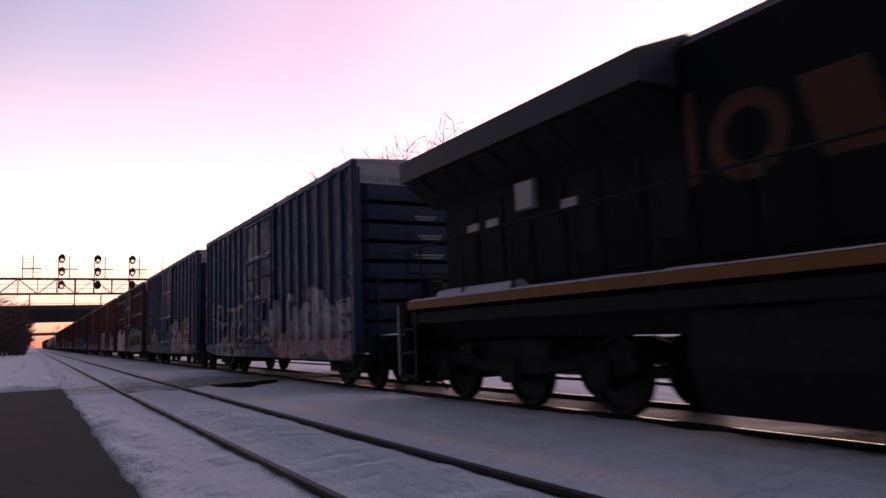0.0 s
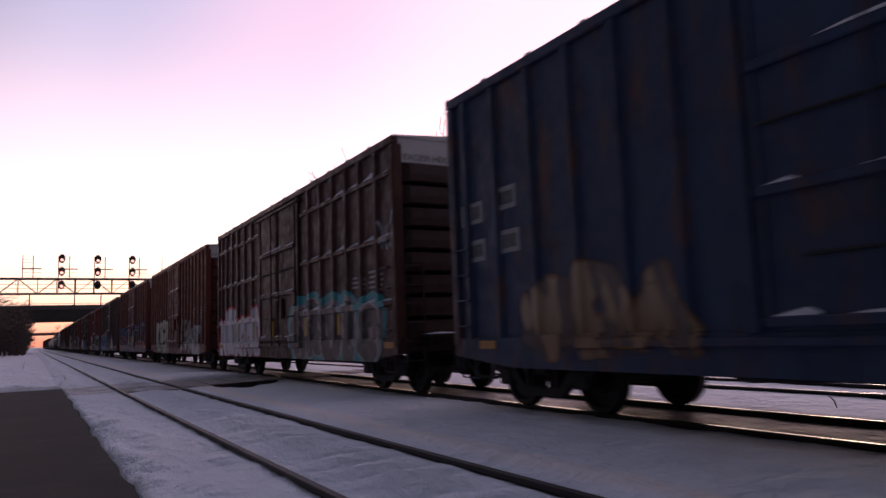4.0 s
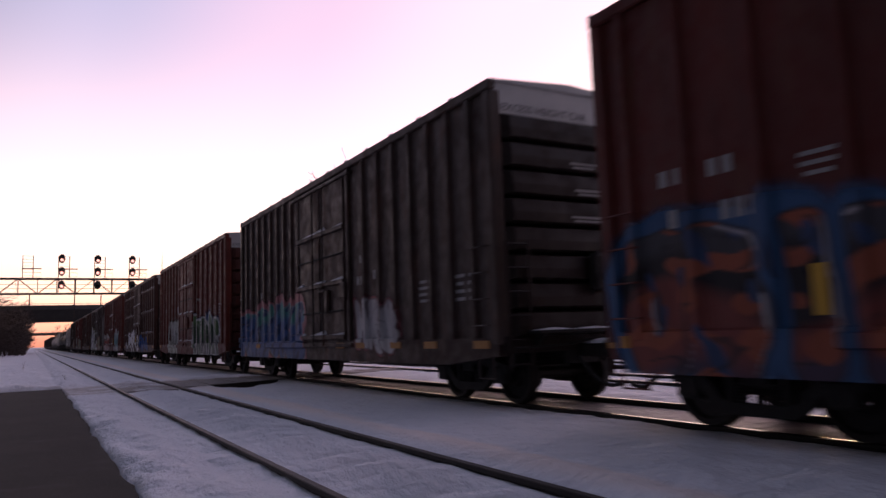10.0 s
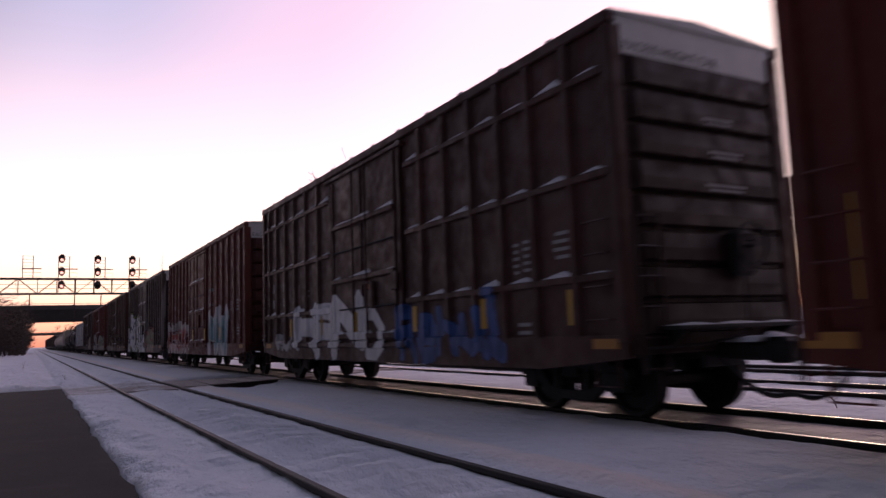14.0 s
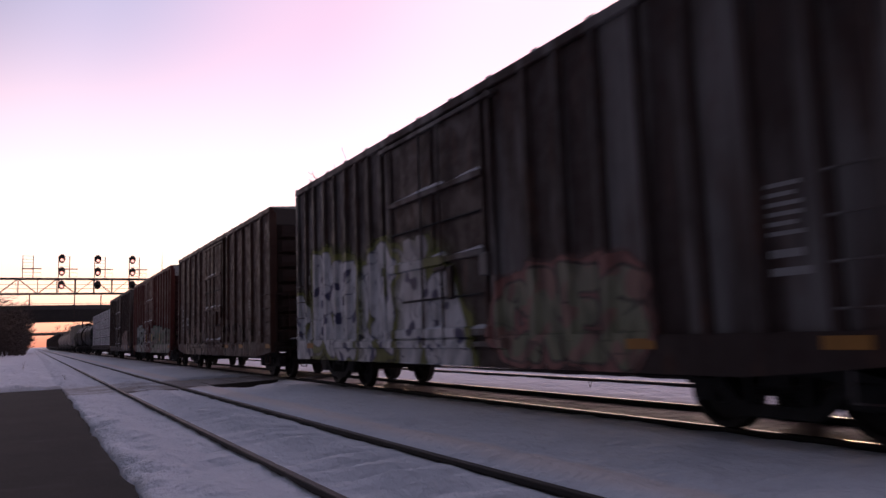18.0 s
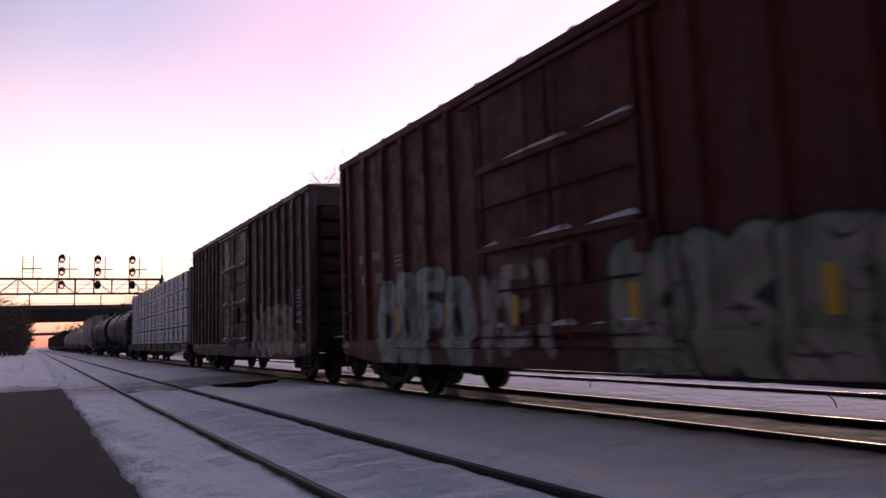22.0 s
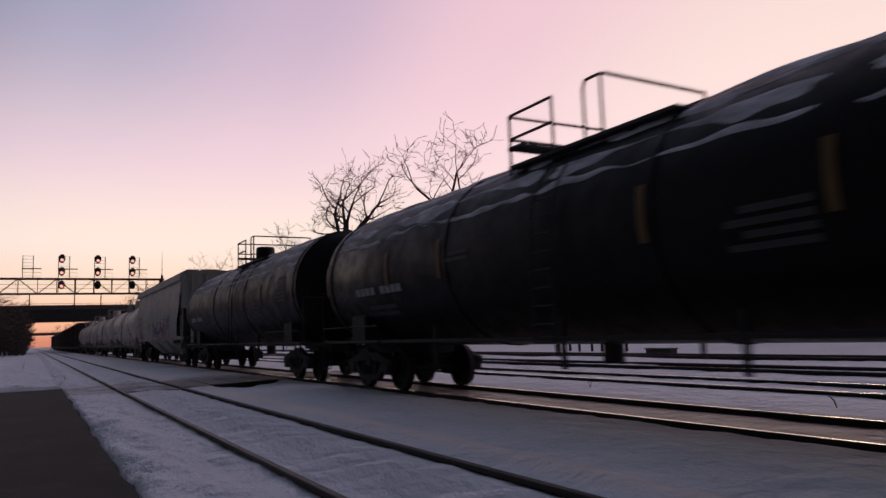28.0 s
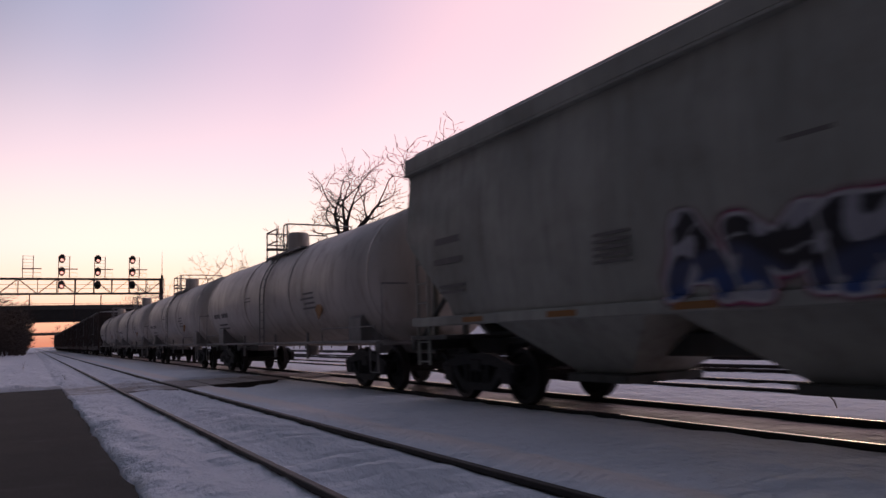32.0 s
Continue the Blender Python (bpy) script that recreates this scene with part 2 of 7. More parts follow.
# ---- mesh tools ----
class Shape:
    """Vertices and faces gathered piece by piece, made into one mesh."""

    def __init__(self):
        self.v, self.f = [], []

    def add(self, verts, faces):
        k = len(self.v)
        self.v += [tuple(p) for p in verts]
        self.f += [tuple(i + k for i in q) for q in faces]
        return self

    def box(self, x0, x1, y0, y1, z0, z1, c=0.0):
        if c <= 0:
            v = [(x, y, z) for z in (z0, z1) for y in (y0, y1) for x in (x0, x1)]
            return self.add(v, [(0, 2, 3, 1), (4, 5, 7, 6), (0, 1, 5, 4), (2, 6, 7, 3), (0, 4, 6, 2), (1, 3, 7, 5)])
        # chamfered along all edges: three inset rectangles a side
        c = min(c, (x1 - x0) / 2.2, (y1 - y0) / 2.2, (z1 - z0) / 2.2)
        bm = bmesh.new()
        vs = [bm.verts.new((x, y, z)) for x in (x0, x1) for y in (y0, y1) for z in (z0, z1)]
        bmesh.ops.convex_hull(bm, input=vs)
        bmesh.ops.dissolve_limit(bm, angle_limit=0.02, verts=bm.verts, edges=bm.edges)
        bmesh.ops.bevel(bm, geom=list(bm.edges), offset=c, segments=1, affect="EDGES")
        bm.verts.index_update()
        self.add([p.co[:] for p in bm.verts], [[p.index for p in q.verts] for q in bm.faces])
        bm.free()
        return self

    def tube(self, a, b, r0, r1=None, n=8, caps=True):
        a, b = Vector(a), Vector(b)
        r1 = r0 if r1 is None else r1
        d = (b - a).normalized()
        p = d.orthogonal().normalized()
        q = d.cross(p)
        v = []
        for c, r in ((a, r0), (b, r1)):
            for i in range(n):
                w = 2 * math.pi * i / n
                v.append(c + p * (r * math.cos(w)) + q * (r * math.sin(w)))
        f = [(i, (i + 1) % n, n + (i + 1) % n, n + i) for i in range(n)]
        if caps:
            f += [tuple(reversed(range(n))), tuple(range(n, 2 * n))]
        return self.add(v, f)

    def path(self, pts, r, n=6):
        """A bent round bar, one connected piece."""
        pts = [Vector(q) for q in pts]
        p = None
        v, f = [], []
        for i, c in enumerate(pts):
            d = (pts[min(i + 1, len(pts) - 1)] - pts[max(i - 1, 0)]).normalized()
            p = d.orthogonal().normalized() if p is None else (p - d * p.dot(d)).normalized()
            q = d.cross(p)
            for k in range(n):
                w = 2 * math.pi * k / n
                v.append(c + p * (r * math.cos(w)) + q * (r * math.sin(w)))
        for i in range(len(pts) - 1):
            for k in range(n):
                f.append((i * n + k, i * n + (k + 1) % n, (i + 1) * n + (k + 1) % n, (i + 1) * n + k))
        f += [tuple(reversed(range(n))), tuple(range((len(pts) - 1) * n, len(pts) * n))]
        return self.add(v, f)

    def prism(self, outline, axis, a, b):
        """A closed outline of (u, w) pairs, drawn out along an axis: x takes (y, z), y takes (x, z), z takes (x, y)."""
        def put(u, w, t):
            return {"x": (t, u, w), "y": (u, t, w), "z": (u, w, t)}[axis]
        n = len(outline)
        v = [put(u, w, a) for u, w in outline] + [put(u, w, b) for u, w in outline]
        f = [(i, (i + 1) % n, n + (i + 1) % n, n + i) for i in range(n)] + [tuple(reversed(range(n))), tuple(range(n, 2 * n))]
        return self.add(v, f)

    def lathe(self, profile, axis, centre, n=24, closed=False):
        """A profile of (along, radius) pairs turned about an axis through centre."""
        cx, cy, cz = centre
        v, f = [], []
        m = len(profile)
        for t, r in profile:
            for i in range(n):
                w = 2 * math.pi * i / n
                c, s = r * math.cos(w), r * math.sin(w)
                v.append({"x": (cx + t, cy + c, cz + s), "y": (cx + c, cy + t, cz + s), "z": (cx + c, cy + s, cz + t)}[axis])
        for k in range(m - 1 if not closed else m):
            k2 = (k + 1) % m
            for i in range(n):
                j = (i + 1) % n
                f.append((k * n + i, k * n + j, k2 * n + j, k2 * n + i))
        if not closed:
            f += [tuple(range(n)), tuple(reversed(range((m - 1) * n, m * n)))]
        return self.add(v, f)

    def sheet(self, fn, us, ws):
        """A surface fn(u, w) over two lists of parameters."""
        v = [fn(u, w) for u in us for w in ws]
        m = len(ws)
        f = [(i * m + j, (i + 1) * m + j, (i + 1) * m + j + 1, i * m + j + 1) for i in range(len(us) - 1) for j in range(m - 1)]
        return self.add(v, f)

    def mesh(self, name, smooth=False):
        me = bpy.data.meshes.new(name)
        me.from_pydata(self.v, [], self.f)
        bm = bmesh.new()
        bm.from_mesh(me)
        bmesh.ops.recalc_face_normals(bm, faces=bm.faces)
        if smooth:
            for q in bm.faces:
                q.smooth = True
            for e in bm.edges:
                if len(e.link_faces) == 2 and e.calc_face_angle(0) > 0.6:
                    e.smooth = False
        bm.to_mesh(me)
        bm.free()
        return me


def part(name, shape, material, parent=None, label="", smooth=False):
    """One mesh object under a thing or under a part. shape: a Shape or a mesh that is shared."""
    me = shape if isinstance(shape, bpy.types.Mesh) else shape.mesh(name, smooth)
    if not me.materials:
        me.materials.append(None)
    ob = new(name, me)
    ob.material_slots[0].link = "OBJECT"
    ob.material_slots[0].material = material
    if parent:
        ob.parent = parent
    if label:
        ob["label"] = label
    return ob


def thing(name, label, category, group="", kind=""):
    ob = new(name)
    ob.empty_display_size = 0.3
    return tagged(ob, label, category, group, kind)


CACHE = {}


def shared(key, build, smooth=False):
    """The mesh of that key, built at the first call."""
    if key not in CACHE:
        CACHE[key] = build().mesh(str(key[0] if isinstance(key, tuple) else key), smooth)
    return CACHE[key]


def n3(x, y, z=0.0):
    return noise.noise((x, y, z))


# ---- ground ----
def steps(*spans):
    out = []
    for a, b, d in spans:
        n = max(1, round((b - a) / d))
        out += [a + (b - a) * i / n for i in range(n)]
    return out + [spans[-1][1]]


def lerp(t, a, b):
    t = min(1, max(0, t))
    t = t * t * (3 - 2 * t)
    return a + (b - a) * t


def deck_edge(x):
    """The near edge of the crossing's timber deck."""
    return 20.55 + (x - 4.2) * 0.30


def ground_z(x, y):
    """The snow's height over the rail tops' level."""
    fine = 0.02 * n3(x * 2.3, y * 2.3) + 0.012 * n3(x * 6, y * 6, 3)
    if x < 0.78:
        z = -0.30 if y < 23.7 else lerp((y - 23.7) / 0.8, -0.30, -0.04) + 0.17 * n3(x * 0.35, y * 0.22) + 0.09 * n3(x, y * 0.5, 5)
        if y >= 24.5 and x > -0.2:
            z = lerp((0.78 - x), -0.06, z)
        z += lerp((-x - 2) / 10, 0, 0.25) * (1 if y > 26 else 0)
    elif x < 1.90:
        u = (x - 0.78) / 1.12
        z = -0.05 + 0.07 * math.sin(min(1, u * 1.4) * math.pi) * (0.7 + 0.6 * n3(3, y * 0.9)) - 0.03 * u + 0.12 * n3(x * 2.2, y * 1.6 + x * 1.5, 7) * (1 - u * 0.6)
        z += 0.055 * n3(x * 6, y * 5, 9) * (1 - u * 0.6)
        z = lerp(min((y - 19.8) / 0.7, (25.2 - y) / 0.7), z, -0.07 + 0.015 * n3(x * 2, y * 2, 9))
    elif x < 3.55:
        z = -0.060 + 0.085 * max(0.0, 1 - abs(x - 2.7) / 0.70) * math.sin(y * 2 * math.pi / 0.56 + 1.5 * n3(x * 0.7, y * 0.3)) + 0.012 * n3(x, y * 0.5, 2)
    elif x < 6.75:
        u = (x - 3.55) / 3.2
        z = -0.055 + 0.05 * math.sin(u * math.pi) + 0.02 * n3(x * 0.8, y * 0.4, 4)
        # the ridge that a plough left beside the rail
        c = 3.88 + 0.04 * n3(5, y * 0.5)
        if y < 16:
            z += 0.065 * max(0.0, min((x - 3.55) / (c - 3.55), 1 - (x - c) / 0.34)) * lerp((16 - y) / 5, 0, 1)
    elif x < 8.45:
        z = -0.080 + 0.012 * n3(x * 3, y * 1.2, 8)
    elif x < 11.2:
        z = -0.07 + 0.03 * math.sin((x - 8.45) / 2.75 * math.pi) + 0.02 * n3(x, y * 0.5, 4)
    elif x < 13.0:
        z = -0.07 + 0.02 * n3(x, y * 0.6, 4)
    else:
        z = -0.10 + 0.05 * n3(x * 0.5, y * 0.4, 1)
        z -= 0.16 * math.exp(-((x - 14.0) / 0.18) ** 2)
        z += lerp((x - 22) / 22, 0, 1.75) * lerp((150 - y) / 60, 0, 1)
        z += lerp((x - 38) / 6, 0, 0.5) * (1 + 0.5 * n3(x * 0.1, y * 0.12)) * lerp((150 - y) / 60, 0, 1)
    # a hollow in the snow before the skewed edge of the crossing
    if 4.0 < x < 6.7 and 17.0 < y < 25.0:
        e = deck_edge(x) - y
        u = (x - 4.2) / 2.1
        width = 1.2 * max(0.0, min(u / 0.35, (1 - u) / 0.65)) if 0 < u < 1 else 0.0
        if e < 0:
            z = -0.30
        elif e < width + 0.3:
            z = lerp((e - width) / 0.3, -0.34, -0.075) if width > 0.05 else z
        elif e < width + 2.5 and width > 0.05:
            z = lerp((e - width - 0.3) / 2.2, -0.075, z)
    for rx in (2.0, 3.43, 6.826, 8.331, 11.27, 12.77):
        d = abs(x - rx)
        if d < 0.10:
            z = min(z, -0.03) - (0.10 - d) * 0.12
    return z + fine * (1.0 if not 6.8 < x < 8.4 else 0.4)


def build_ground():
    xs = steps((-2500, -300, 400), (-300, -40, 40), (-40, -6, 2), (-6, 0.4, 0.4), (0.4, 1.8, 0.07), (1.8, 3.6, 0.08), (3.6, 6.7, 0.1), (6.7, 8.5, 0.09), (8.5, 14.5, 0.15),
               (14.5, 24, 0.5), (24, 60, 2), (60, 300, 40), (300, 2500, 400))
    ys = steps((-1500, -100, 200), (-100, -10, 10), (-10, 3, 1.0), (3, 14, 0.13), (14, 27, 0.17), (27, 60, 0.5), (60, 160, 3), (160, 400, 20), (400, 3500, 300))
    sh = Shape().sheet(lambda x, y: (x, y, ground_z(x, y)), xs, ys)
    me = bpy.data.meshes.new("ground")
    me.from_pydata(sh.v, [], [tuple(reversed(q)) for q in sh.f])
    for q in me.polygons:
        q.use_smooth = True
    me.update()
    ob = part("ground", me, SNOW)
    if me.polygons[0].normal.z < 0:
        me.flip_normals()
    tagged(ob, "wind-packed dusk-blue snow over the railway yard, dirty between the running rails", "snow ground", kind="structure")


build_ground()


def build_platform():
    # ragged edges where the ploughed snow begins
    pts = []
    y = -12.0
    while y < 23.6:
        pts.append((0.77 + 0.05 * n3(1.3, y * 1.1) + 0.03 * n3(4, y * 4), y))
        y += 0.22
    x = 0.78
    while x > -7:
        pts.append((x, 23.75 + 0.22 * n3(x * 0.8, 2) + 0.06 * n3(x * 3, 6)))
        x -= 0.3
    pts += [(-9, 23.8), (-9, -12)]
    ob = part("pavement", Shape().prism(pts, "z", -0.42, -0.05), ASPHALT)
    tagged(ob, "dark worn asphalt platform cleared of snow", "pavement", kind="structure")
    pit = [(3.9, 17.6), (6.5, 17.6), (6.5, 24.2), (3.9, 24.2)]
    ob = part("crossing_bed", Shape().prism(pit, "z", -0.6, -0.26), ASPHALT)
    tagged(ob, "dark bare bed under the edge of the track crossing", "track bed", kind="structure")


build_platform()


def rail_outline(cx, top):
    return [(cx + x, top + z) for x, z in ((-0.035, -0.008), (-0.028, 0.0), (0.028, 0.0), (0.035, -0.008), (0.035, -0.036), (0.010, -0.048), (0.009, -0.125), (0.068, -0.150),
                                           (0.068, -0.162), (-0.068, -0.162), (-0.068, -0.150), (-0.009, -0.125), (-0.010, -0.048), (-0.035, -0.036))]


def build_track(name, cx, y0, y1, label, face, half=0.7525):
    t = thing(name, label, "railway track", kind="structure")
    for sgn in (-1, 1):
        x = cx + sgn * half
        part("rail", Shape().prism(rail_outline(x, -0.004), "y", y0, y1), RAIL_STEEL, t)
        part("running_face", Shape().prism([(x - 0.034, -0.0035), (x - 0.027, 0.001), (x + 0.027, 0.001), (x + 0.034, -0.0035)], "y", y0, y1), face, t)
    sleeper = Shape().box(-1.3, 1.3, -0.115, 0.115, -0.34, -0.17, 0.01).mesh("sleeper")
    y = -9.0
    while y < 60:
        ob = part("sleeper", sleeper, TIMBER, t)
        ob.location = (cx, y, 0)
        y += 0.56
    return t


build_track("track_near", NEAR_X, -60, 900, "rusty steel rails half sunk in packed snow", RAIL_DULL, 0.715)
build_track("track_running", TRACK_X, -220, 900, "polished steel rails with dirty snow between them", RAIL_TOP)
build_track("track_third", THIRD_X, -60, 900, "steel rails standing out of clean snow", RAIL_TOP)
build_track("track_fourth", FOURTH_X, -60, 900, "far steel rails showing through snow", RAIL_DULL)
build_track("track_fifth", 21.75, -60, 900, "disused dark rails along the far edge of the yard", RAIL_DULL)


def build_crossing():
    t = thing("crossing", "snow-dusted timber footway planks across the tracks", "track crossing", kind="structure")
    k = 0
    for x0, x1 in ((2.08, 3.35), (3.53, 6.66), (6.98, 8.18), (8.46, 11.1)):
        n = max(3, round((x1 - x0) / 0.27))
        for i in range(n):
            # timbers laid along the track, their near ends cut on the skew
            xa, xb = x0 + (x1 - x0) * i / n, x0 + (x1 - x0) * (i + 1) / n - 0.012
            ya, yb = (deck_edge(xa), deck_edge(xb)) if x0 > 2.5 else (19.9, 19.9)
            k += 1
            yf = 23.9 if x0 > 2.5 else 21.9
            top = -0.015 - 0.008 * ((k * 7) % 3)
            part("plank", Shape().prism([(xa, ya), (xb, yb), (xb, yf), (xa, yf)], "z", -0.36, top), CROSS_SNOW, t)
    part("deck_edge_beam", Shape().prism([(4.2, deck_edge(4.2) - 0.05), (6.6, deck_edge(6.6) - 0.05), (6.6, deck_edge(6.6) - 0.01), (4.2, deck_edge(4.2) - 0.01)], "z", -0.36, -0.03), TIMBER, t)
    return t


CROSS_SNOW = plain("trodden_snow_on_timber", (0.36, 0.32, 0.30), 0.8, scale=2.5, dark=0.65, bump=0.5, dist=0.01)
build_crossing()


def build_weeds():
    for i, (x, y, h) in enumerate(((9.6, 6.1, 0.18), (-0.35, 42.0, 0.5), (9.9, 11.5, 0.2), (1.05, 29.0, 0.2))):
        rnd = random.Random(40 + i)
        sh = Shape()
        for _ in range(2):
            dx, dy = rnd.uniform(-0.1, 0.1), rnd.uniform(-0.1, 0.1)
            sh.path([(x, y, ground_z(x, y) - 0.02), (x + dx * 0.4, y + dy * 0.4, ground_z(x, y) + h * 0.6), (x + dx, y + dy, ground_z(x, y) + h * rnd.uniform(0.8, 1.0))], 0.005, 4)
        tagged(part("weed_tuft", sh, WEED), "dry brown weed stalks poking out of the snow", "weed", "weeds in the snow")


build_weeds()


# ---- distance: gantry, bridges, trees ----
def build_gantry():
    Y = 100.0
    t = thing("signal_gantry", "rusty steel lattice signal bridge spanning the tracks", "signal bridge")
    z0, z1, x0, x1 = 7.60, 9.43, -14.0, 14.85
    for nm, y in (("chord", Y), ("chord", Y + 1.2)):
        for z in (z0, z1):
            part(nm, Shape().box(x0, x1, y - 0.07, y + 0.07, z - 0.09, z + 0.09), GANTRY, t)
    n = 14
    dx = (x1 - x0) / n
    post = Shape().box(-0.04, 0.04, -0.04, 0.04, z0, z1).mesh("post")
    for y in (Y, Y + 1.2):
        for i in range(n + 1):
            o = part("post", post, GANTRY, t)
            o.location = (x0 + dx * i, y, 0)
        for i in range(n):
            a, b = (z0, z1) if i % 2 else (z1, z0)
            part("brace", Shape().tube((x0 + dx * i, y, a), (x0 + dx * (i + 1), y, b), 0.035, n=5), GANTRY, t)
    for i in range(n + 1):
        part("cross_tie", Shape().box(x0 + dx * i - 0.03, x0 + dx * i + 0.03, Y, Y + 1.2, z0 - 0.03, z0 + 0.03), GANTRY, t)
    part("walkway", Shape().box(x0, x1, Y - 0.75, Y - 0.08, z0 - 0.03, z0 + 0.02), GANTRY, t)
    for z in (8.15, 8.65):
        part("walkway_rail", Shape().tube((x0, Y - 0.75, z), (x1, Y - 0.75, z), 0.025, n=5), GANTRY, t)
    for x in (x1 - 0.25, x0 + 0.25):
        leg = Shape()
        for y in (Y, Y + 1.2):
            leg.box(x - 0.14, x + 0.14, y - 0.12, y + 0.12, -0.3, z1 + (0.5 if y == Y else 0))
        for k in range(9):
            leg.tube((x, Y, k * 1.05), (x, Y + 1.2, (k + 1) * 1.05), 0.04, n=5)
        part("leg", leg, GANTRY, t)
    part("finial", Shape().tube((x1 - 0.25, Y, z1 + 0.3), (x1 - 0.25, Y, z1 + 3.6), 0.05, 0.015, 6), GANTRY, t)
    part("hanger", Shape().box(4.38, 4.50, Y - 0.06, Y + 0.06, 4.6, z1), GANTRY, t)
    for x in (-0.4, 7.4):
        part("hanger", Shape().box(x - 0.06, x + 0.06, Y - 0.05, Y + 0.05, 4.6, z0), GANTRY, t)

    for k, xc in enumerate((-0.75, 2.86, 6.85, 10.85)):
        s = thing("signal_mast", "railway signal mast with hooded lamp heads" if k else "empty signal ladder frame without lamp heads", "railway signal", "signals on the gantry")
        mast = Shape()
        xl, xr = xc - (0.45 if not k else 0.25), xc + (0.65 if not k else 0.95)
        for x in (xl, xr):
            mast.box(x - 0.045, x + 0.045, Y - 0.30, Y - 0.21, z1 - (0.1 if not k else 2.0 if x == xl else 0.1), 12.2)
        part("mast", mast, GANTRY, s)
        rungs = Shape()
        for i in range(7):
            z = z1 + 0.3 + i * 0.40
            rungs.tube((xl, Y - 0.25, z), (xr, Y - 0.25, z), 0.022, n=4)
        part("ladder", rungs, GANTRY, s)
        part("platform", Shape().box(xl - 0.1, xr + 0.9, Y - 0.75, Y - 0.15, 10.55, 10.62), GANTRY, s)
        part("guard_rail", Shape().path([(xr, Y - 0.7, 9.6), (xr + 0.85, Y - 0.7, 9.6), (xr + 0.85, Y - 0.7, 10.1), (xr, Y - 0.7, 10.1)], 0.022, 4), GANTRY, s)
        if k:
            for z in (11.85, 10.28, 8.62):
                oval = [(xc + 0.1 + 0.37 * math.cos(q * math.pi / 10), z + 0.55 * math.sin(q * math.pi / 10)) for q in range(20)]
                h = part("signal_head", Shape().prism(oval, "y", Y - 0.62, Y - 0.52), SIGNAL_BLACK, s)
                part("housing", Shape().box(xc - 0.12, xc + 0.32, Y - 0.52, Y - 0.20, z - 0.40, z + 0.45, 0.03), SIGNAL_BLACK, h)
                part("hood", Shape().lathe([(-0.34, 0.24), (0, 0.25), (0, 0.23), (-0.34, 0.22)], "y", (xc + 0.1, Y - 0.62, z - 0.16), 16, True), SIGNAL_BLACK, h)
                part("lens", Shape().lathe([(-0.03, 0.02), (-0.02, 0.12), (0, 0.19), (0.01, 0.02)], "y", (xc + 0.1, Y - 0.63, z - 0.18), 14), RED_LENS if k == 1 or z > 10 else DARK_LENS, h)


build_gantry()


def build_bridge(name, Y, zb, zt, label, w, left, right, piers):
    t = thing(name, label, "road bridge")
    part("deck", Shape().box(left, right, Y, Y + w, zt - 1.0, zt - 0.7), CONCRETE, t)
    for k in range(4):
        y = Y + 0.3 + k * (w - 0.8) / 3
        sh = Shape().box(left, right, y, y + 0.10, zb, zt - 1.0).box(left, right, y - 0.15, y + 0.25, zb, zb + 0.08)
        part("girder", sh, GIRDER, t)
    stiff = Shape().box(-0.02, 0.02, -0.12, 0.0, zb + 0.08, zt - 1.0).mesh("stiffener")
    x = left
    while x < right:
        o = part("stiffener", stiff, GIRDER, t)
        o.location = (x, Y + 0.3, 0)
        x += 2.4
    for y in (Y, Y + w - 0.25):
        part("parapet", Shape().box(left, right, y, y + 0.25, zt - 0.72, zt, 0.03), CONCRETE, t)
    rail = Shape().tube((left, Y + 0.1, zt + 0.35), (right, Y + 0.1, zt + 0.35), 0.04, n=5)
    part("hand_rail", rail, GANTRY, t)
    post = Shape().box(-0.04, 0.04, Y + 0.06, Y + 0.14, zt, zt + 0.35).mesh("rail_post")
    x = left
    while x < right:
        o = part("rail_post", post, GANTRY, t)
        o.location = (x, 0, 0)
        x += 3.0
    for a, b in piers:
        part("abutment", Shape().box(a, b, Y + 0.2, Y + w - 0.2, -1.0, zb), CONCRETE, t)
    return t


build_bridge("road_bridge", 185.0, 6.85, 10.45, "dark steel girder road bridge with a concrete parapet", 10.0, -70, 70, ((-70, -9.0), (21, 70)))
build_bridge("far_bridge", 420.0, 7.0, 8.3, "distant low road bridge over the line", 10.0, -90, 90, ((-90, -10), (24, 90)))


def grow(sh, twigs, rnd, p, d, length, r, depth):
    """A crooked limb that bends as it goes, and forks into thinner ones."""
    segs = 6
    seg = length / segs
    for i in range(segs):
        d = (d + Vector((rnd.uniform(-1, 1), rnd.uniform(-1, 1), rnd.uniform(-0.7, 0.95))) * 0.25).normalized()
        q = p + d * seg
        r2 = r * 0.89
        (sh if r > 0.035 else twigs).tube(p, q, r, r2, 6 if r > 0.05 else 3, caps=False)
        p, r = q, max(r2, 0.021)
        if depth > 0 and i >= 1 and rnd.random() < (0.62 if depth > 1 else 0.55):
            side = Vector((rnd.uniform(-1, 1), rnd.uniform(-1, 1), rnd.uniform(-0.45, 0.5))).normalized()
            grow(sh, twigs, rnd, p, (d * 0.35 + side).normalized(), length * rnd.uniform(0.38, 0.62), r * rnd.uniform(0.45, 0.62), depth - 1)
    if depth > 0:
        for _ in range(2 if depth > 1 else 1):
            side = Vector((rnd.uniform(-1, 1), rnd.uniform(-1, 1), rnd.uniform(-0.2, 0.6))).normalized()
            grow(sh, twigs, rnd, p, (d * 0.7 + side * 0.7).normalized(), length * rnd.uniform(0.5, 0.72), r * 0.75, depth - 1)


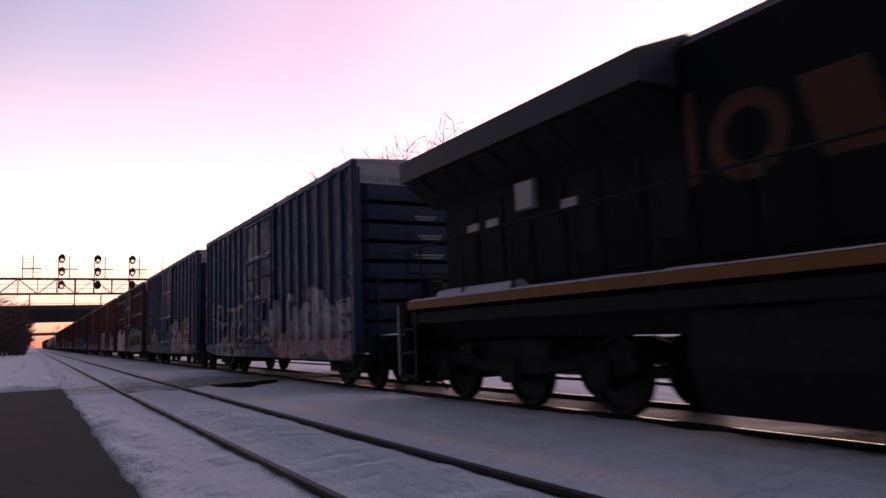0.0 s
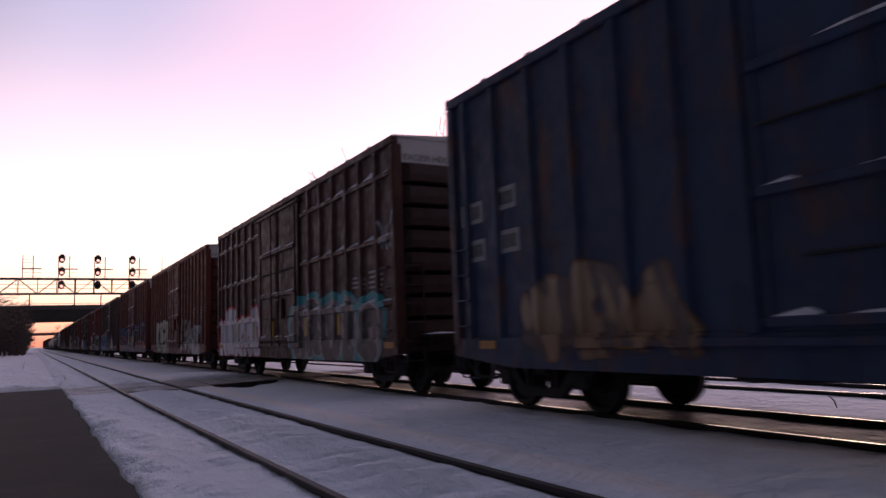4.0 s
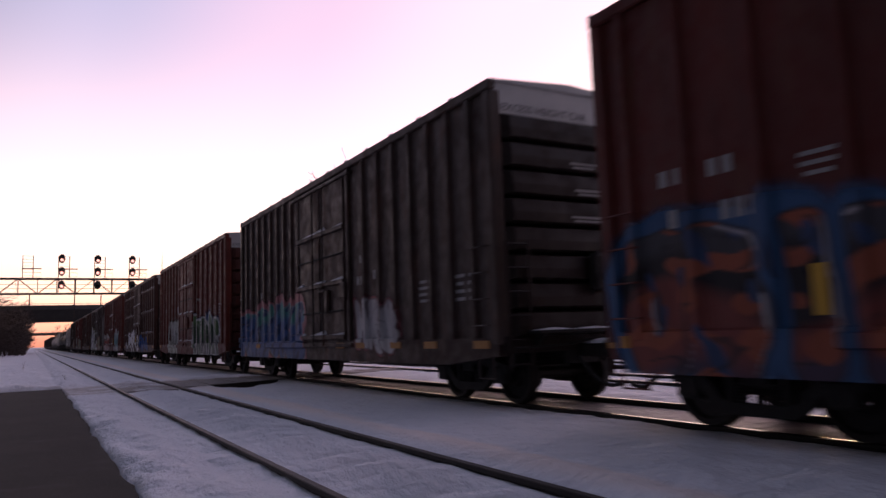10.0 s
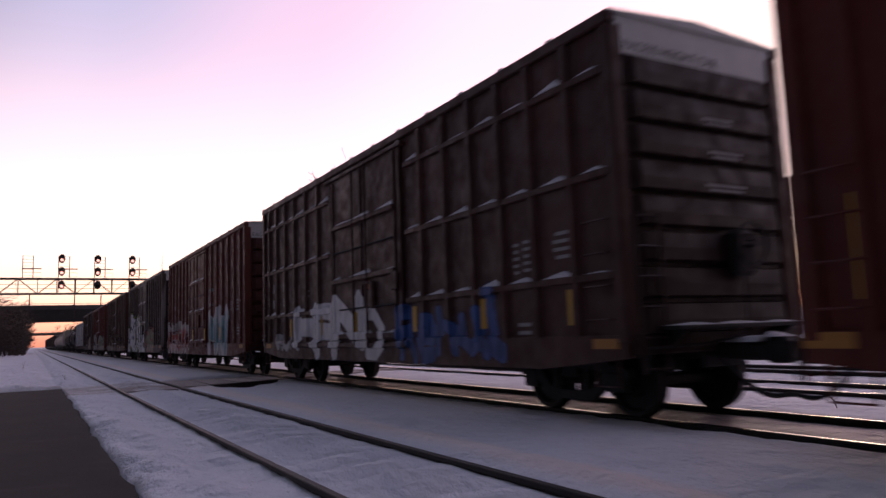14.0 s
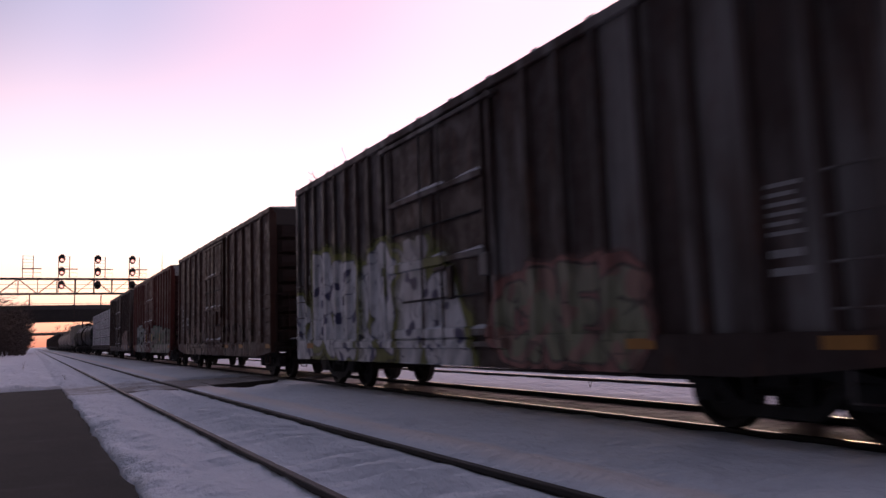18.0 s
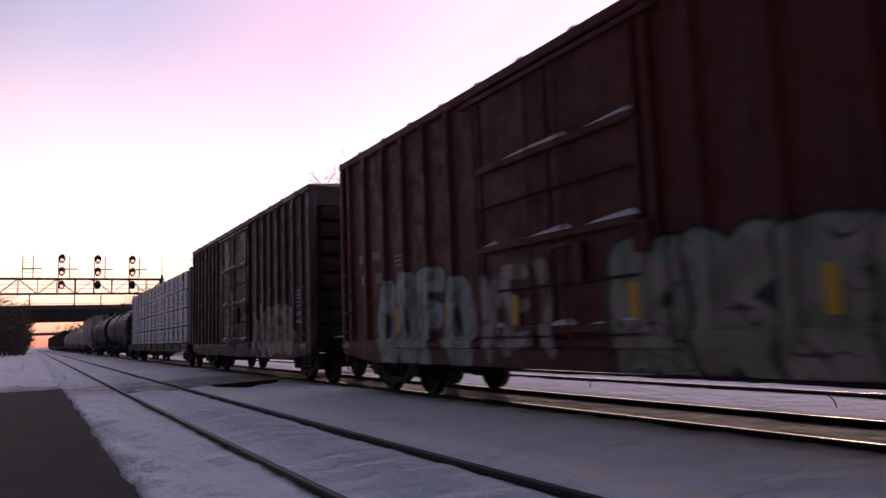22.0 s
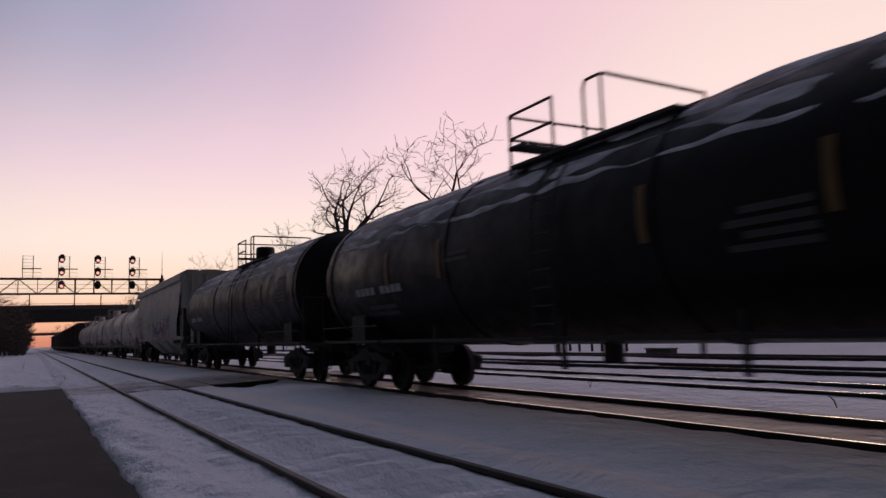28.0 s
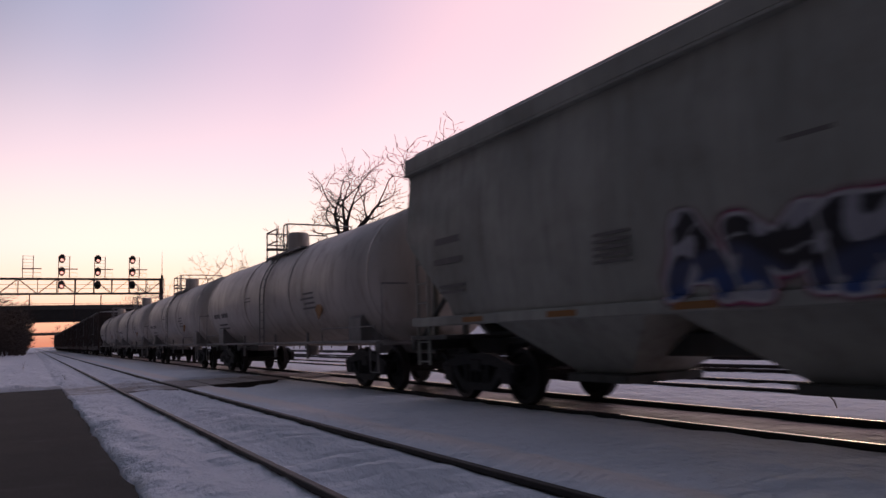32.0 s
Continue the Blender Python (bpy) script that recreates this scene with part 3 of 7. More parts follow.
def bare_tree(x, y, h, seed, trunk, r, limbs, label, depth=3, spread=1.0):
    rnd = random.Random(seed)
    t = thing("bare_tree", label, "tree", "bare trees beyond the tracks")
    z = ground_z(x, y) - 0.2
    sh, tw = Shape(), Shape()
    base = Vector((x, y, z))
    top = base + Vector((rnd.uniform(-0.3, 0.3), rnd.uniform(-0.3, 0.3), trunk))
    sh.tube(base, base + (top - base) * 0.08, r * 1.5, r * 1.1, 10, False)
    sh.tube(base + (top - base) * 0.08, top, r * 1.1, r * 0.85, 10, False)
    for i in range(limbs):
        a = 2 * math.pi * (i + rnd.uniform(-0.25, 0.25)) / limbs
        lean = rnd.uniform(0.3, 1.3) * spread
        d = Vector((math.cos(a) * lean, math.sin(a) * lean, 1)).normalized()
        grow(sh, tw, rnd, top - Vector((0, 0, rnd.uniform(0, trunk * 0.15))), d, (h - trunk) * rnd.uniform(0.42, 0.66), r * rnd.uniform(0.45, 0.6), depth)
    part("trunk", sh, BARK, t)
    part("crown", tw, TWIG, t)["kind"] = "stuff"


bare_tree(22.9, 55.5, 17.6, 8, 9.2, 0.38, 5, "tall leafless spreading tree, dark against the dusk")
bare_tree(27.0, 45.8, 17.3, 36, 9.0, 0.30, 3, "leafless tree with crooked upright limbs", spread=0.45)
bare_tree(25.5, 74.0, 13.8, 31, 8.0, 0.30, 5, "leafless tree with drooping crooked limbs")
bare_tree(26.0, 123.0, 17.8, 47, 8.0, 0.30, 5, "distant leafless tree beyond the tracks")
bare_tree(21.5, 168.0, 16.0, 53, 6.0, 0.30, 5, "distant leafless tree behind the gantry")
bare_tree(25.5, 160.0, 13.0, 59, 5.0, 0.26, 4, "distant leafless tree behind the gantry")
bare_tree(-9.5, 130.0, 13.0, 61, 4.0, 0.2, 4, "distant leafless tree at the edge of the snow")


def thicket(name, seed, places, label, n, h, category="bushes", fat=1.0):
    """Many thin leafless stems, joined: nobody could count them."""
    rnd = random.Random(seed)
    sh = Shape()
    for x0, x1, y0, y1, k in places:
        for _ in range(int(n * k)):
            x, y = rnd.uniform(x0, x1), rnd.uniform(y0, y1)
            z = ground_z(x, y) - 0.1
            hh = h * rnd.uniform(0.45, 1.0) * (0.75 + 0.5 * n3(x * 0.2, y * 0.05))
            p = Vector((x, y, z))
            for s in range(3):
                q = p + Vector((rnd.uniform(-0.3, 0.3), rnd.uniform(-0.3, 0.3), hh / 3))
                sh.tube(p, q, 0.05 * (1 - s * 0.3), 0.05 * (0.7 - s * 0.3) + 0.004, 3, False)
                for _ in range(5):
                    w = q + Vector((rnd.uniform(-1, 1), rnd.uniform(-1, 1), rnd.uniform(-0.1, 0.9))) * hh * 0.22
                    sh.tube(q, w, 0.016 * fat, 0.008 * fat, 3, False)
                    for _ in range(3):
                        sh.tube(w, w + Vector((rnd.uniform(-1, 1), rnd.uniform(-1, 1), rnd.uniform(0, 0.8))) * hh * 0.12, 0.012 * fat, 0.005 * fat, 3, False)
                p = q
    ob = part(name, sh, BRUSH)
    tagged(ob, label, category, kind="stuff")


thicket("left_thicket", 3, ((-5.5, -0.9, 122, 180, 0.8), (-16, -5.5, 118, 182, 1.0), (-40, -16, 110, 182, 0.5)), "dense dark leafless thicket beside the line", 330, 8.5, fat=3.0)
thicket("right_thicket", 4, ((13.5, 30, 150, 184, 0.6), (24, 46, 60, 150, 0.7)), "dark leafless brush beyond the tracks", 200, 5.0, fat=1.8)
thicket("far_woods", 5, ((-60, -5, 200, 400, 1.2), (9.5, 60, 200, 410, 1.4)), "distant band of bare woods", 330, 10.0, "woods", fat=5.0)
# added out of view: blocks low sky so the wagon ends get darker
thicket("unseen_woods", 9, ((50, 62, -90, 14, 1.0),), "unseen leafless wood added to block the low sky", 420, 12.0, "woods", fat=5.0)
thicket("bank_brush", 6, ((44, 52, 16, 70, 1.0),), "thin leafless brush along a snowy bank", 260, 3.4)


def build_lineside():
    # things beyond the far tracks, seen between wagons
    t = thing("signal_post", "dark lineside signal post with a round lamp head", "railway signal")
    x, y = 31.6, 24.5
    z = ground_z(x, y)
    part("mast", Shape().tube((x, y, z - 0.2), (x, y, 3.7), 0.09, n=8), GANTRY, t)
    part("signal_head", Shape().lathe([(0, 0.02), (0, 0.34), (0.1, 0.34), (0.12, 0.02)], "y", (x, y - 0.2, 3.7), 16), SIGNAL_BLACK, t)
    part("ladder", Shape().path([(x + 0.25, y, z), (x + 0.25, y, 3.3)], 0.03, 5).path([(x - 0.3, y, z), (x - 0.1, y, 2.6)], 0.03, 5), GANTRY, t)
    c = thing("relay_cabinet", "grey metal lineside relay cabinet", "equipment cabinet")
    x, y = 33.2, 24.4
    z = ground_z(x, y)
    part("body", Shape().box(x - 0.75, x + 0.75, y - 0.5, y + 0.5, z - 0.1, 2.9, 0.03), BOXMETAL, c)
    part("roof", Shape().box(x - 0.85, x + 0.85, y - 0.6, y + 0.6, 2.9, 3.0, 0.02), BOXMETAL, c)
    part("door", Shape().box(x - 0.6, x + 0.6, y - 0.53, y - 0.50, z + 0.2, 2.75, 0.01), BOXMETAL, c)
    part("vent_pipe", Shape().tube((x - 0.3, y, 3.0), (x - 0.3, y, 3.6), 0.07, n=8), BOXMETAL, c)
    b = thing("trunking_box", "low dark concrete cable box in the snow", "equipment box")
    z = ground_z(23.1, 22.2)
    part("body", Shape().box(22.9, 23.3, 21.5, 22.9, z - 0.1, z + 0.24, 0.02), CONCRETE, b)
    part("lid", Shape().box(22.86, 23.34, 21.46, 22.94, z + 0.242, z + 0.29, 0.01), CONCRETE, b)
    for k in range(7):
        x, y = 24.4 + 0.1 * (k % 2), 25.6 + k * 0.85
        z = ground_z(x, y)
        m = thing("marker_post", "short dark marker post standing in the snow", "post", "marker posts beside the far track")
        part("shaft", Shape().box(x - 0.05, x + 0.05, y - 0.05, y + 0.05, z - 0.1, z + 0.40 + 0.06 * (k % 3), 0.01), TIMBER, m)
    p = thing("lamp_pole", "tall pole with a curved lamp arm and wires", "street lamp")
    x, y = 36.5, 20.5
    z = ground_z(x, y)
    part("pole", Shape().tube((x, y, z - 0.3), (x, y, 9.7), 0.13, 0.08, 10), GANTRY, p)
    part("arm", Shape().path([(x, y, 9.4), (x - 0.5, y, 9.75), (x - 1.3, y, 9.85)], 0.05, 6), GANTRY, p)
    part("lamp_head", Shape().box(x - 1.8, x - 1.2, y - 0.12, y + 0.12, 9.72, 9.88, 0.03), GANTRY, p)
    part("cross_arm", Shape().box(x - 1.1, x + 1.1, y - 0.06, y + 0.06, 6.6, 6.75), GANTRY, p)
    w = Shape()
    for dz, dx in ((6.8, -0.9), (6.8, 0.9), (6.2, 0.0)):
        pts = []
        for i in range(25):
            u = i / 24
            pts.append((x + dx + (u - 0.5) * 0.0, -60 + 220 * u, dz - 0.9 + 3.6 * (u - 0.365) ** 2))
        w.path(pts, 0.02, 4)
    part("wire", w, GANTRY, p)


build_lineside()


# ---- the train: every wagon in its own space, y from its leading end backwards, z from the rail tops ----
TRAIN = []        # (thing, place of its leading end along the train)
WHEELSETS = {}    # (radius, place in its truck): all wheelsets of that kind


def wheelset_shape(r):
    sh = Shape()
    sh.tube((-1.02, 0, 0), (1.02, 0, 0), 0.075, n=10)
    for s in (-1, 1):
        prof = [(-0.075, 0.10), (-0.075, 0.16), (-0.02, 0.19), (-0.01, r - 0.10), (-0.065, r - 0.07), (-0.065, r - 0.004), (0.055, r), (0.065, r + 0.022), (0.085, r + 0.022), (0.090, r - 0.07),
                (0.03, r - 0.10), (0.02, 0.19), (0.085, 0.16), (0.085, 0.10)]
        sh.lathe([(-s * t, q) for t, q in prof], "x", (s * 0.7525, 0, 0), 32, True)
        for k in range(3):
            a = k * 2.094
            sh.box(s * 0.95 - 0.05, s * 0.95 + 0.05, -0.06 + 0.07 * math.cos(a), 0.02 + 0.07 * math.cos(a), -0.03 + 0.07 * math.sin(a), 0.03 + 0.07 * math.sin(a))
    return sh


def side_frame(sgn):
    x0, x1 = (1.00, 1.13) if sgn > 0 else (-1.13, -1.00)
    sh = Shape()
    sh.prism([(-1.12, 0.50), (-1.12, 0.62), (-0.85, 0.68), (-0.45, 0.80), (0.45, 0.80), (0.85, 0.68), (1.12, 0.62), (1.12, 0.50), (0.40, 0.62), (-0.40, 0.62)], "x", x0, x1)
    sh.prism([(-0.80, 0.54), (-0.62, 0.34), (-0.42, 0.20), (0.42, 0.20), (0.62, 0.34), (0.80, 0.54), (0.66, 0.60), (0.44, 0.36), (0.36, 0.32), (-0.36, 0.32), (-0.44, 0.36), (-0.66, 0.60)], "x", x0 + 0.005, x1 - 0.005)
    for y in (-0.36, 0.30):
        sh.box(x0, x1, y, y + 0.07, 0.30, 0.66)
    for y in (-0.89, 0.89):
        sh.box(x0 - 0.02, x1 + 0.03, y - 0.16, y + 0.16, 0.33, 0.60, 0.03)
        sh.lathe([(-0.01, 0.02), (-0.01, 0.11), (0.05, 0.10), (0.05, 0.02)], "x", ((x1 if sgn > 0 else x0), y, 0.44), 12)
    return sh


def build_truck(car, y, r=0.44):
    t = part("truck", shared("truck_bolster", lambda: Shape().box(-1.15, 1.15, -0.17, 0.17, 0.50, 0.72, 0.03).box(-0.3, 0.3, -0.28, 0.28, 0.60, 0.95, 0.03)
                             .box(-0.75, 0.75, -0.52, -0.44, 0.36, 0.50).box(-0.75, 0.75, 0.44, 0.52, 0.36, 0.50)), CAST, car)
    t.location = (0, y, 0)
    for s in (-1, 1):
        part("side_frame", shared(("side_frame", s), lambda: side_frame(s)), CAST, t)
        for dy in (-0.2, 0.0, 0.2):
            coil = [(0.31 + q * 0.017, 0.062 if q % 2 else 0.048) for q in range(14)]
            part("spring", shared(("spring", s, dy), lambda: Shape().lathe(coil, "z", (s * 1.08, dy, 0), 8)), CAST, t)
    for k in (-0.89, 0.89):
        w = part("wheelset", shared(("wheelset", r), lambda: wheelset_shape(r), True), WHEEL, t)
        w.location = (0, k, r)
        WHEELSETS.setdefault((r, k), []).append(w)
    return t


def coupler_shape(sgn):
    """A knuckle coupler that points towards sgn along y, with its hose."""
    sh = Shape()
    sh.box(-0.11, 0.11, min(0, sgn * 0.75), max(0, sgn * 0.75), 0.72, 0.92, 0.03)
    a, b = sorted((sgn * 0.70, sgn * 1.02))
    sh.box(-0.17, 0.05, a, b, 0.68, 0.98, 0.05)
    sh.box(0.05, 0.2, a, sorted((sgn * 0.70, sgn * 0.86))[1] if sgn > 0 else b, 0.70, 0.96, 0.04)
    sh.box(-0.35, 0.35, min(0, -sgn * 0.06), max(0, -sgn * 0.06) + 0.02, 0.62, 1.0, 0.02)
    return sh


def hose_shape(sgn):
    pts = []
    for i in range(9):
        u = i / 8
        pts.append((-0.32 + 0.1 * u, sgn * (0.25 + 0.82 * u), 0.74 - 0.42 * math.sin(min(1, u * 1.08) * math.pi * 0.62)))
    return Shape().path(pts, 0.03, 6)


def couplers(car, length):
    for s, y in ((-1, 0.0), (1, length)):
        c = part("coupler", shared(("coupler", s), lambda: coupler_shape(s)), CAST, car)
        c.location = (0, y, 0)
        part("coupler_snow", shared(("coupler_snow", s), lambda: Shape().sheet(lambda u, w: (-0.16 + 0.30 * u, s * (0.12 + 0.80 * w), 0.925 + 0.06 * (w > 0.7) + 0.075 * math.sin(math.pi * u) ** 0.6 * math.sin(math.pi * w) ** 0.5),
             [q / 6 for q in range(7)], [q / 8 for q in range(9)]), True), LEDGE, c, "snow lying on the coupler")
        h = part("air_hose", shared(("hose", s), lambda: hose_shape(s)), RUBBER, car)
        h.location = (0, y, 0)


def underframe(car, length, zf=1.02):
    part("centre_sill", shared(("sill", length, zf), lambda: Shape().box(-0.33, 0.33, 0.05, length - 0.05, 0.72, zf, 0.02)), CAST, car)

    y = 3.0
    while y < length - 2.8:
        part("cross_bearer", shared(("cross", y, zf), lambda: Shape().box(-1.45, 1.45, y - 0.06, y + 0.06, 0.86, zf)), CAST, car)
        y += 1.58
    part("brake_cylinder", shared(("brake", length), lambda: Shape().lathe([(-0.35, 0.03), (-0.35, 0.17), (0.2, 0.17), (0.35, 0.05)], "y", (-0.75, length * 0.56, 0.72), 14).tube((-0.75, length * 0.40, 0.72), (-0.75, length * 0.56, 0.72), 0.03, n=6)
                                  .box(-1.0, -0.6, length * 0.62, length * 0.68, 0.55, 0.85, 0.03)), CAST, car)
    part("brake_rod", shared(("rod", length), lambda: Shape().tube((-0.45, 2.6, 0.52), (-0.45, length - 2.6, 0.55), 0.022, n=6).tube((0.6, 2.6, 0.6), (0.6, length - 2.6, 0.58), 0.03, n=6)
                             .tube((-1.25, 3.4, 0.66), (-1.25, length * 0.62, 0.60), 0.018, n=5)), CAST, car)


INK_PRINT = plain("dark_stencil", (0.10, 0.10, 0.10), 0.7, scale=9, bump=0.0)


def warning(y, z0, z1):
    """The words on a tall wagon's end, read from before it."""
    cu = bpy.data.curves.new("words", "FONT")
    cu.body, cu.size, cu.extrude = "EXCESS HEIGHT CAR", 1.0, 0.001
    tmp = bpy.data.objects.new("words", cu)
    me = bpy.data.meshes.new_from_object(tmp)
    bpy.data.objects.remove(tmp)
    bpy.data.curves.remove(cu)
    wide = max(p.co.x for p in me.vertices)
    high = max(p.co.y for p in me.vertices)
    v = [(-1.35 + 1.7 * p.co.x / wide, y - p.co.z, z0 + (z1 - z0) * p.co.y / high) for p in me.vertices]
    sh = Shape().add(v, [tuple(q.vertices) for q in me.polygons])
    bpy.data.meshes.remove(me)
    return sh


def corrugated_end(y, out, z0, z1, w):
    """A pressed wagon end: level ribs, one above the other, with rounded sides."""
    prof = []
    n = 8
    dz = (z1 - z0) / n
    for k in range(n):
        z = z0 + k * dz
        prof += [(0.0, z), (0.0, z + dz * 0.10), (0.105, z + dz * 0.17), (0.105, z + dz * 0.50), (0.075, z + dz * 0.94), (0.0, z + dz * 0.99)]
    prof.append((0.0, z1))
    sh = Shape()
    v, f = [], []
    xs = [-w, -w + 0.14, -w + 0.26, w - 0.26, w - 0.14, w]
    k = [0, 0, 1, 1, 0, 0]
    for x, q in zip(xs, k):
        for d, z in prof:
            v.append((x, y + out * d * q, z))
    m = len(prof)
    for i in range(len(xs) - 1):
        for j in range(m - 1):
            f.append((i * m + j, (i + 1) * m + j, (i + 1) * m + j + 1, i * m + j + 1))
    sh.add(v, f)
    sh.box(-w, w, *sorted((y, y - out * 0.05)), z0, z1)
    return sh


LEN = 15.2


def strips(tall=(), low=()):
    """Reflective strips: place, foot, head, half the width, and whether they are amber ones on the sill."""
    return [(y, 1.20, 1.66, 0.075, False) for y in tall] + [(y, 0.90, 1.02, 0.22, True) for y in low]


REFLECTORS = {True: strips((1.61, 3.87, 6.15, 8.5, 10.55, 12.48), (0.55, 11.4)) + [(0.89, 1.16, 2.07, 0.085, False), (14.72, 1.32, 2.23, 0.085, False), (15.0, 0.91, 1.05, 0.18, True)],
              "grid": strips((1.03, 3.14, 5.45, 8.0, 10.35, 12.7), (0.38, 14.6)), "low": strips((), (0.5, 2.13, 3.52, 5.21, 6.37, 11.0, 13.1)),
              "sparse": strips((), (0.33, 3.47, 5.50, 9.5)), "few": strips((), (0.6, 3.0, 11.2, 14.2)), "tail": [(14.72, 1.32, 2.23, 0.085, False), (15.08, 0.91, 1.05, 0.24, True)], "door": [(7.02, 1.25, 1.35, 0.16, False)]}
FLAT_YELLOW = plain("amber_strip", (0.42, 0.19, 0.03), 0.5, scale=6, dark=0.7, bump=0.0)
WIDE_POSTS = (0.73, 1.57, 2.43, 3.34, 4.27, 5.20, 10.36, 11.22, 12.10, 12.98, 13.88, 14.70)
MID_POSTS = (0.75, 1.50, 2.30, 3.05, 3.80, 4.52, 5.24, 9.90, 10.68, 11.44, 12.19, 12.94, 13.68, 14.50)
NARROW_POSTS = (0.68, 1.38, 2.08, 2.80, 3.52, 4.25, 5.00, 9.85, 10.50, 11.15, 11.80, 12.46, 13.13, 13.83, 14.46)
BROAD_POSTS = (1.10, 2.20, 3.30, 4.35, 5.40, 9.25, 10.25, 11.36, 12.53, 13.70)
GRID_POSTS = (0.91, 1.75, 2.53, 3.35, 4.19, 5.05, 10.45, 11.35, 12.25, 13.05, 13.85, 14.55)
DOOR = (6.0, 9.3)


# ---- sprayed lettering: fat strokes on a grid that lies on the wagon's relief ----
GLYPHS = {"A": "00 26 40/12 32", "B": "00 06 35 33 03/33 42 30 00", "C": "45 36 16 04 02 10 30 41", "D": "00 06 26 44 42 20 00", "E": "46 06 00 40/03 33", "F": "46 06 00/03 33",
          "G": "45 26 05 01 20 41 43 23", "H": "00 06/40 46/03 43", "Q": "00 06 46 40/03 43", "I": "20 26", "J": "36 31 10 02", "K": "00 06/46 03 40", "L": "06 00 40", "M": "00 06 23 46 40", "N": "00 06 40 46",
          "O": "16 36 44 42 30 10 02 04 16", "P": "00 06 36 45 43 03", "R": "00 06 36 44 03/23 40", "S": "45 26 05 03 33 42 20 01", "T": "06 46/26 20", "U": "06 01 20 41 46",
          "V": "06 20 46", "W": "06 10 24 30 46", "X": "06 40/00 46", "Y": "06 23 46/23 20", "Z": "06 46 00 40", "c": "43 24 03 01 20 41", "e": "02 42 34 14 02 10 40", "h": "06 00/03 24 43 40",
          "a": "40 44 14 02 10 41", "l": "16 11 30", "u": "04 01 20 41 44/41 50", "v": "05 20 46", "~": "02 14 32 44"}


def waves(y, z, seed, size):
    """A smooth random field of about -1 to 1."""
    rnd = random.Random(seed)
    out = np.zeros_like(y)
    for k in range(9):
        a, f = rnd.uniform(0, 6.283), rnd.uniform(0.6, 2.4) * 2.2 / size
        out += np.sin((y * math.cos(a) + z * math.sin(a)) * f + rnd.uniform(0, 6.283))
    return out / 3.6


def cover(d, soft):
    t = np.clip(0.5 - d / soft, 0, 1)
    return t * t * (3 - 2 * t)


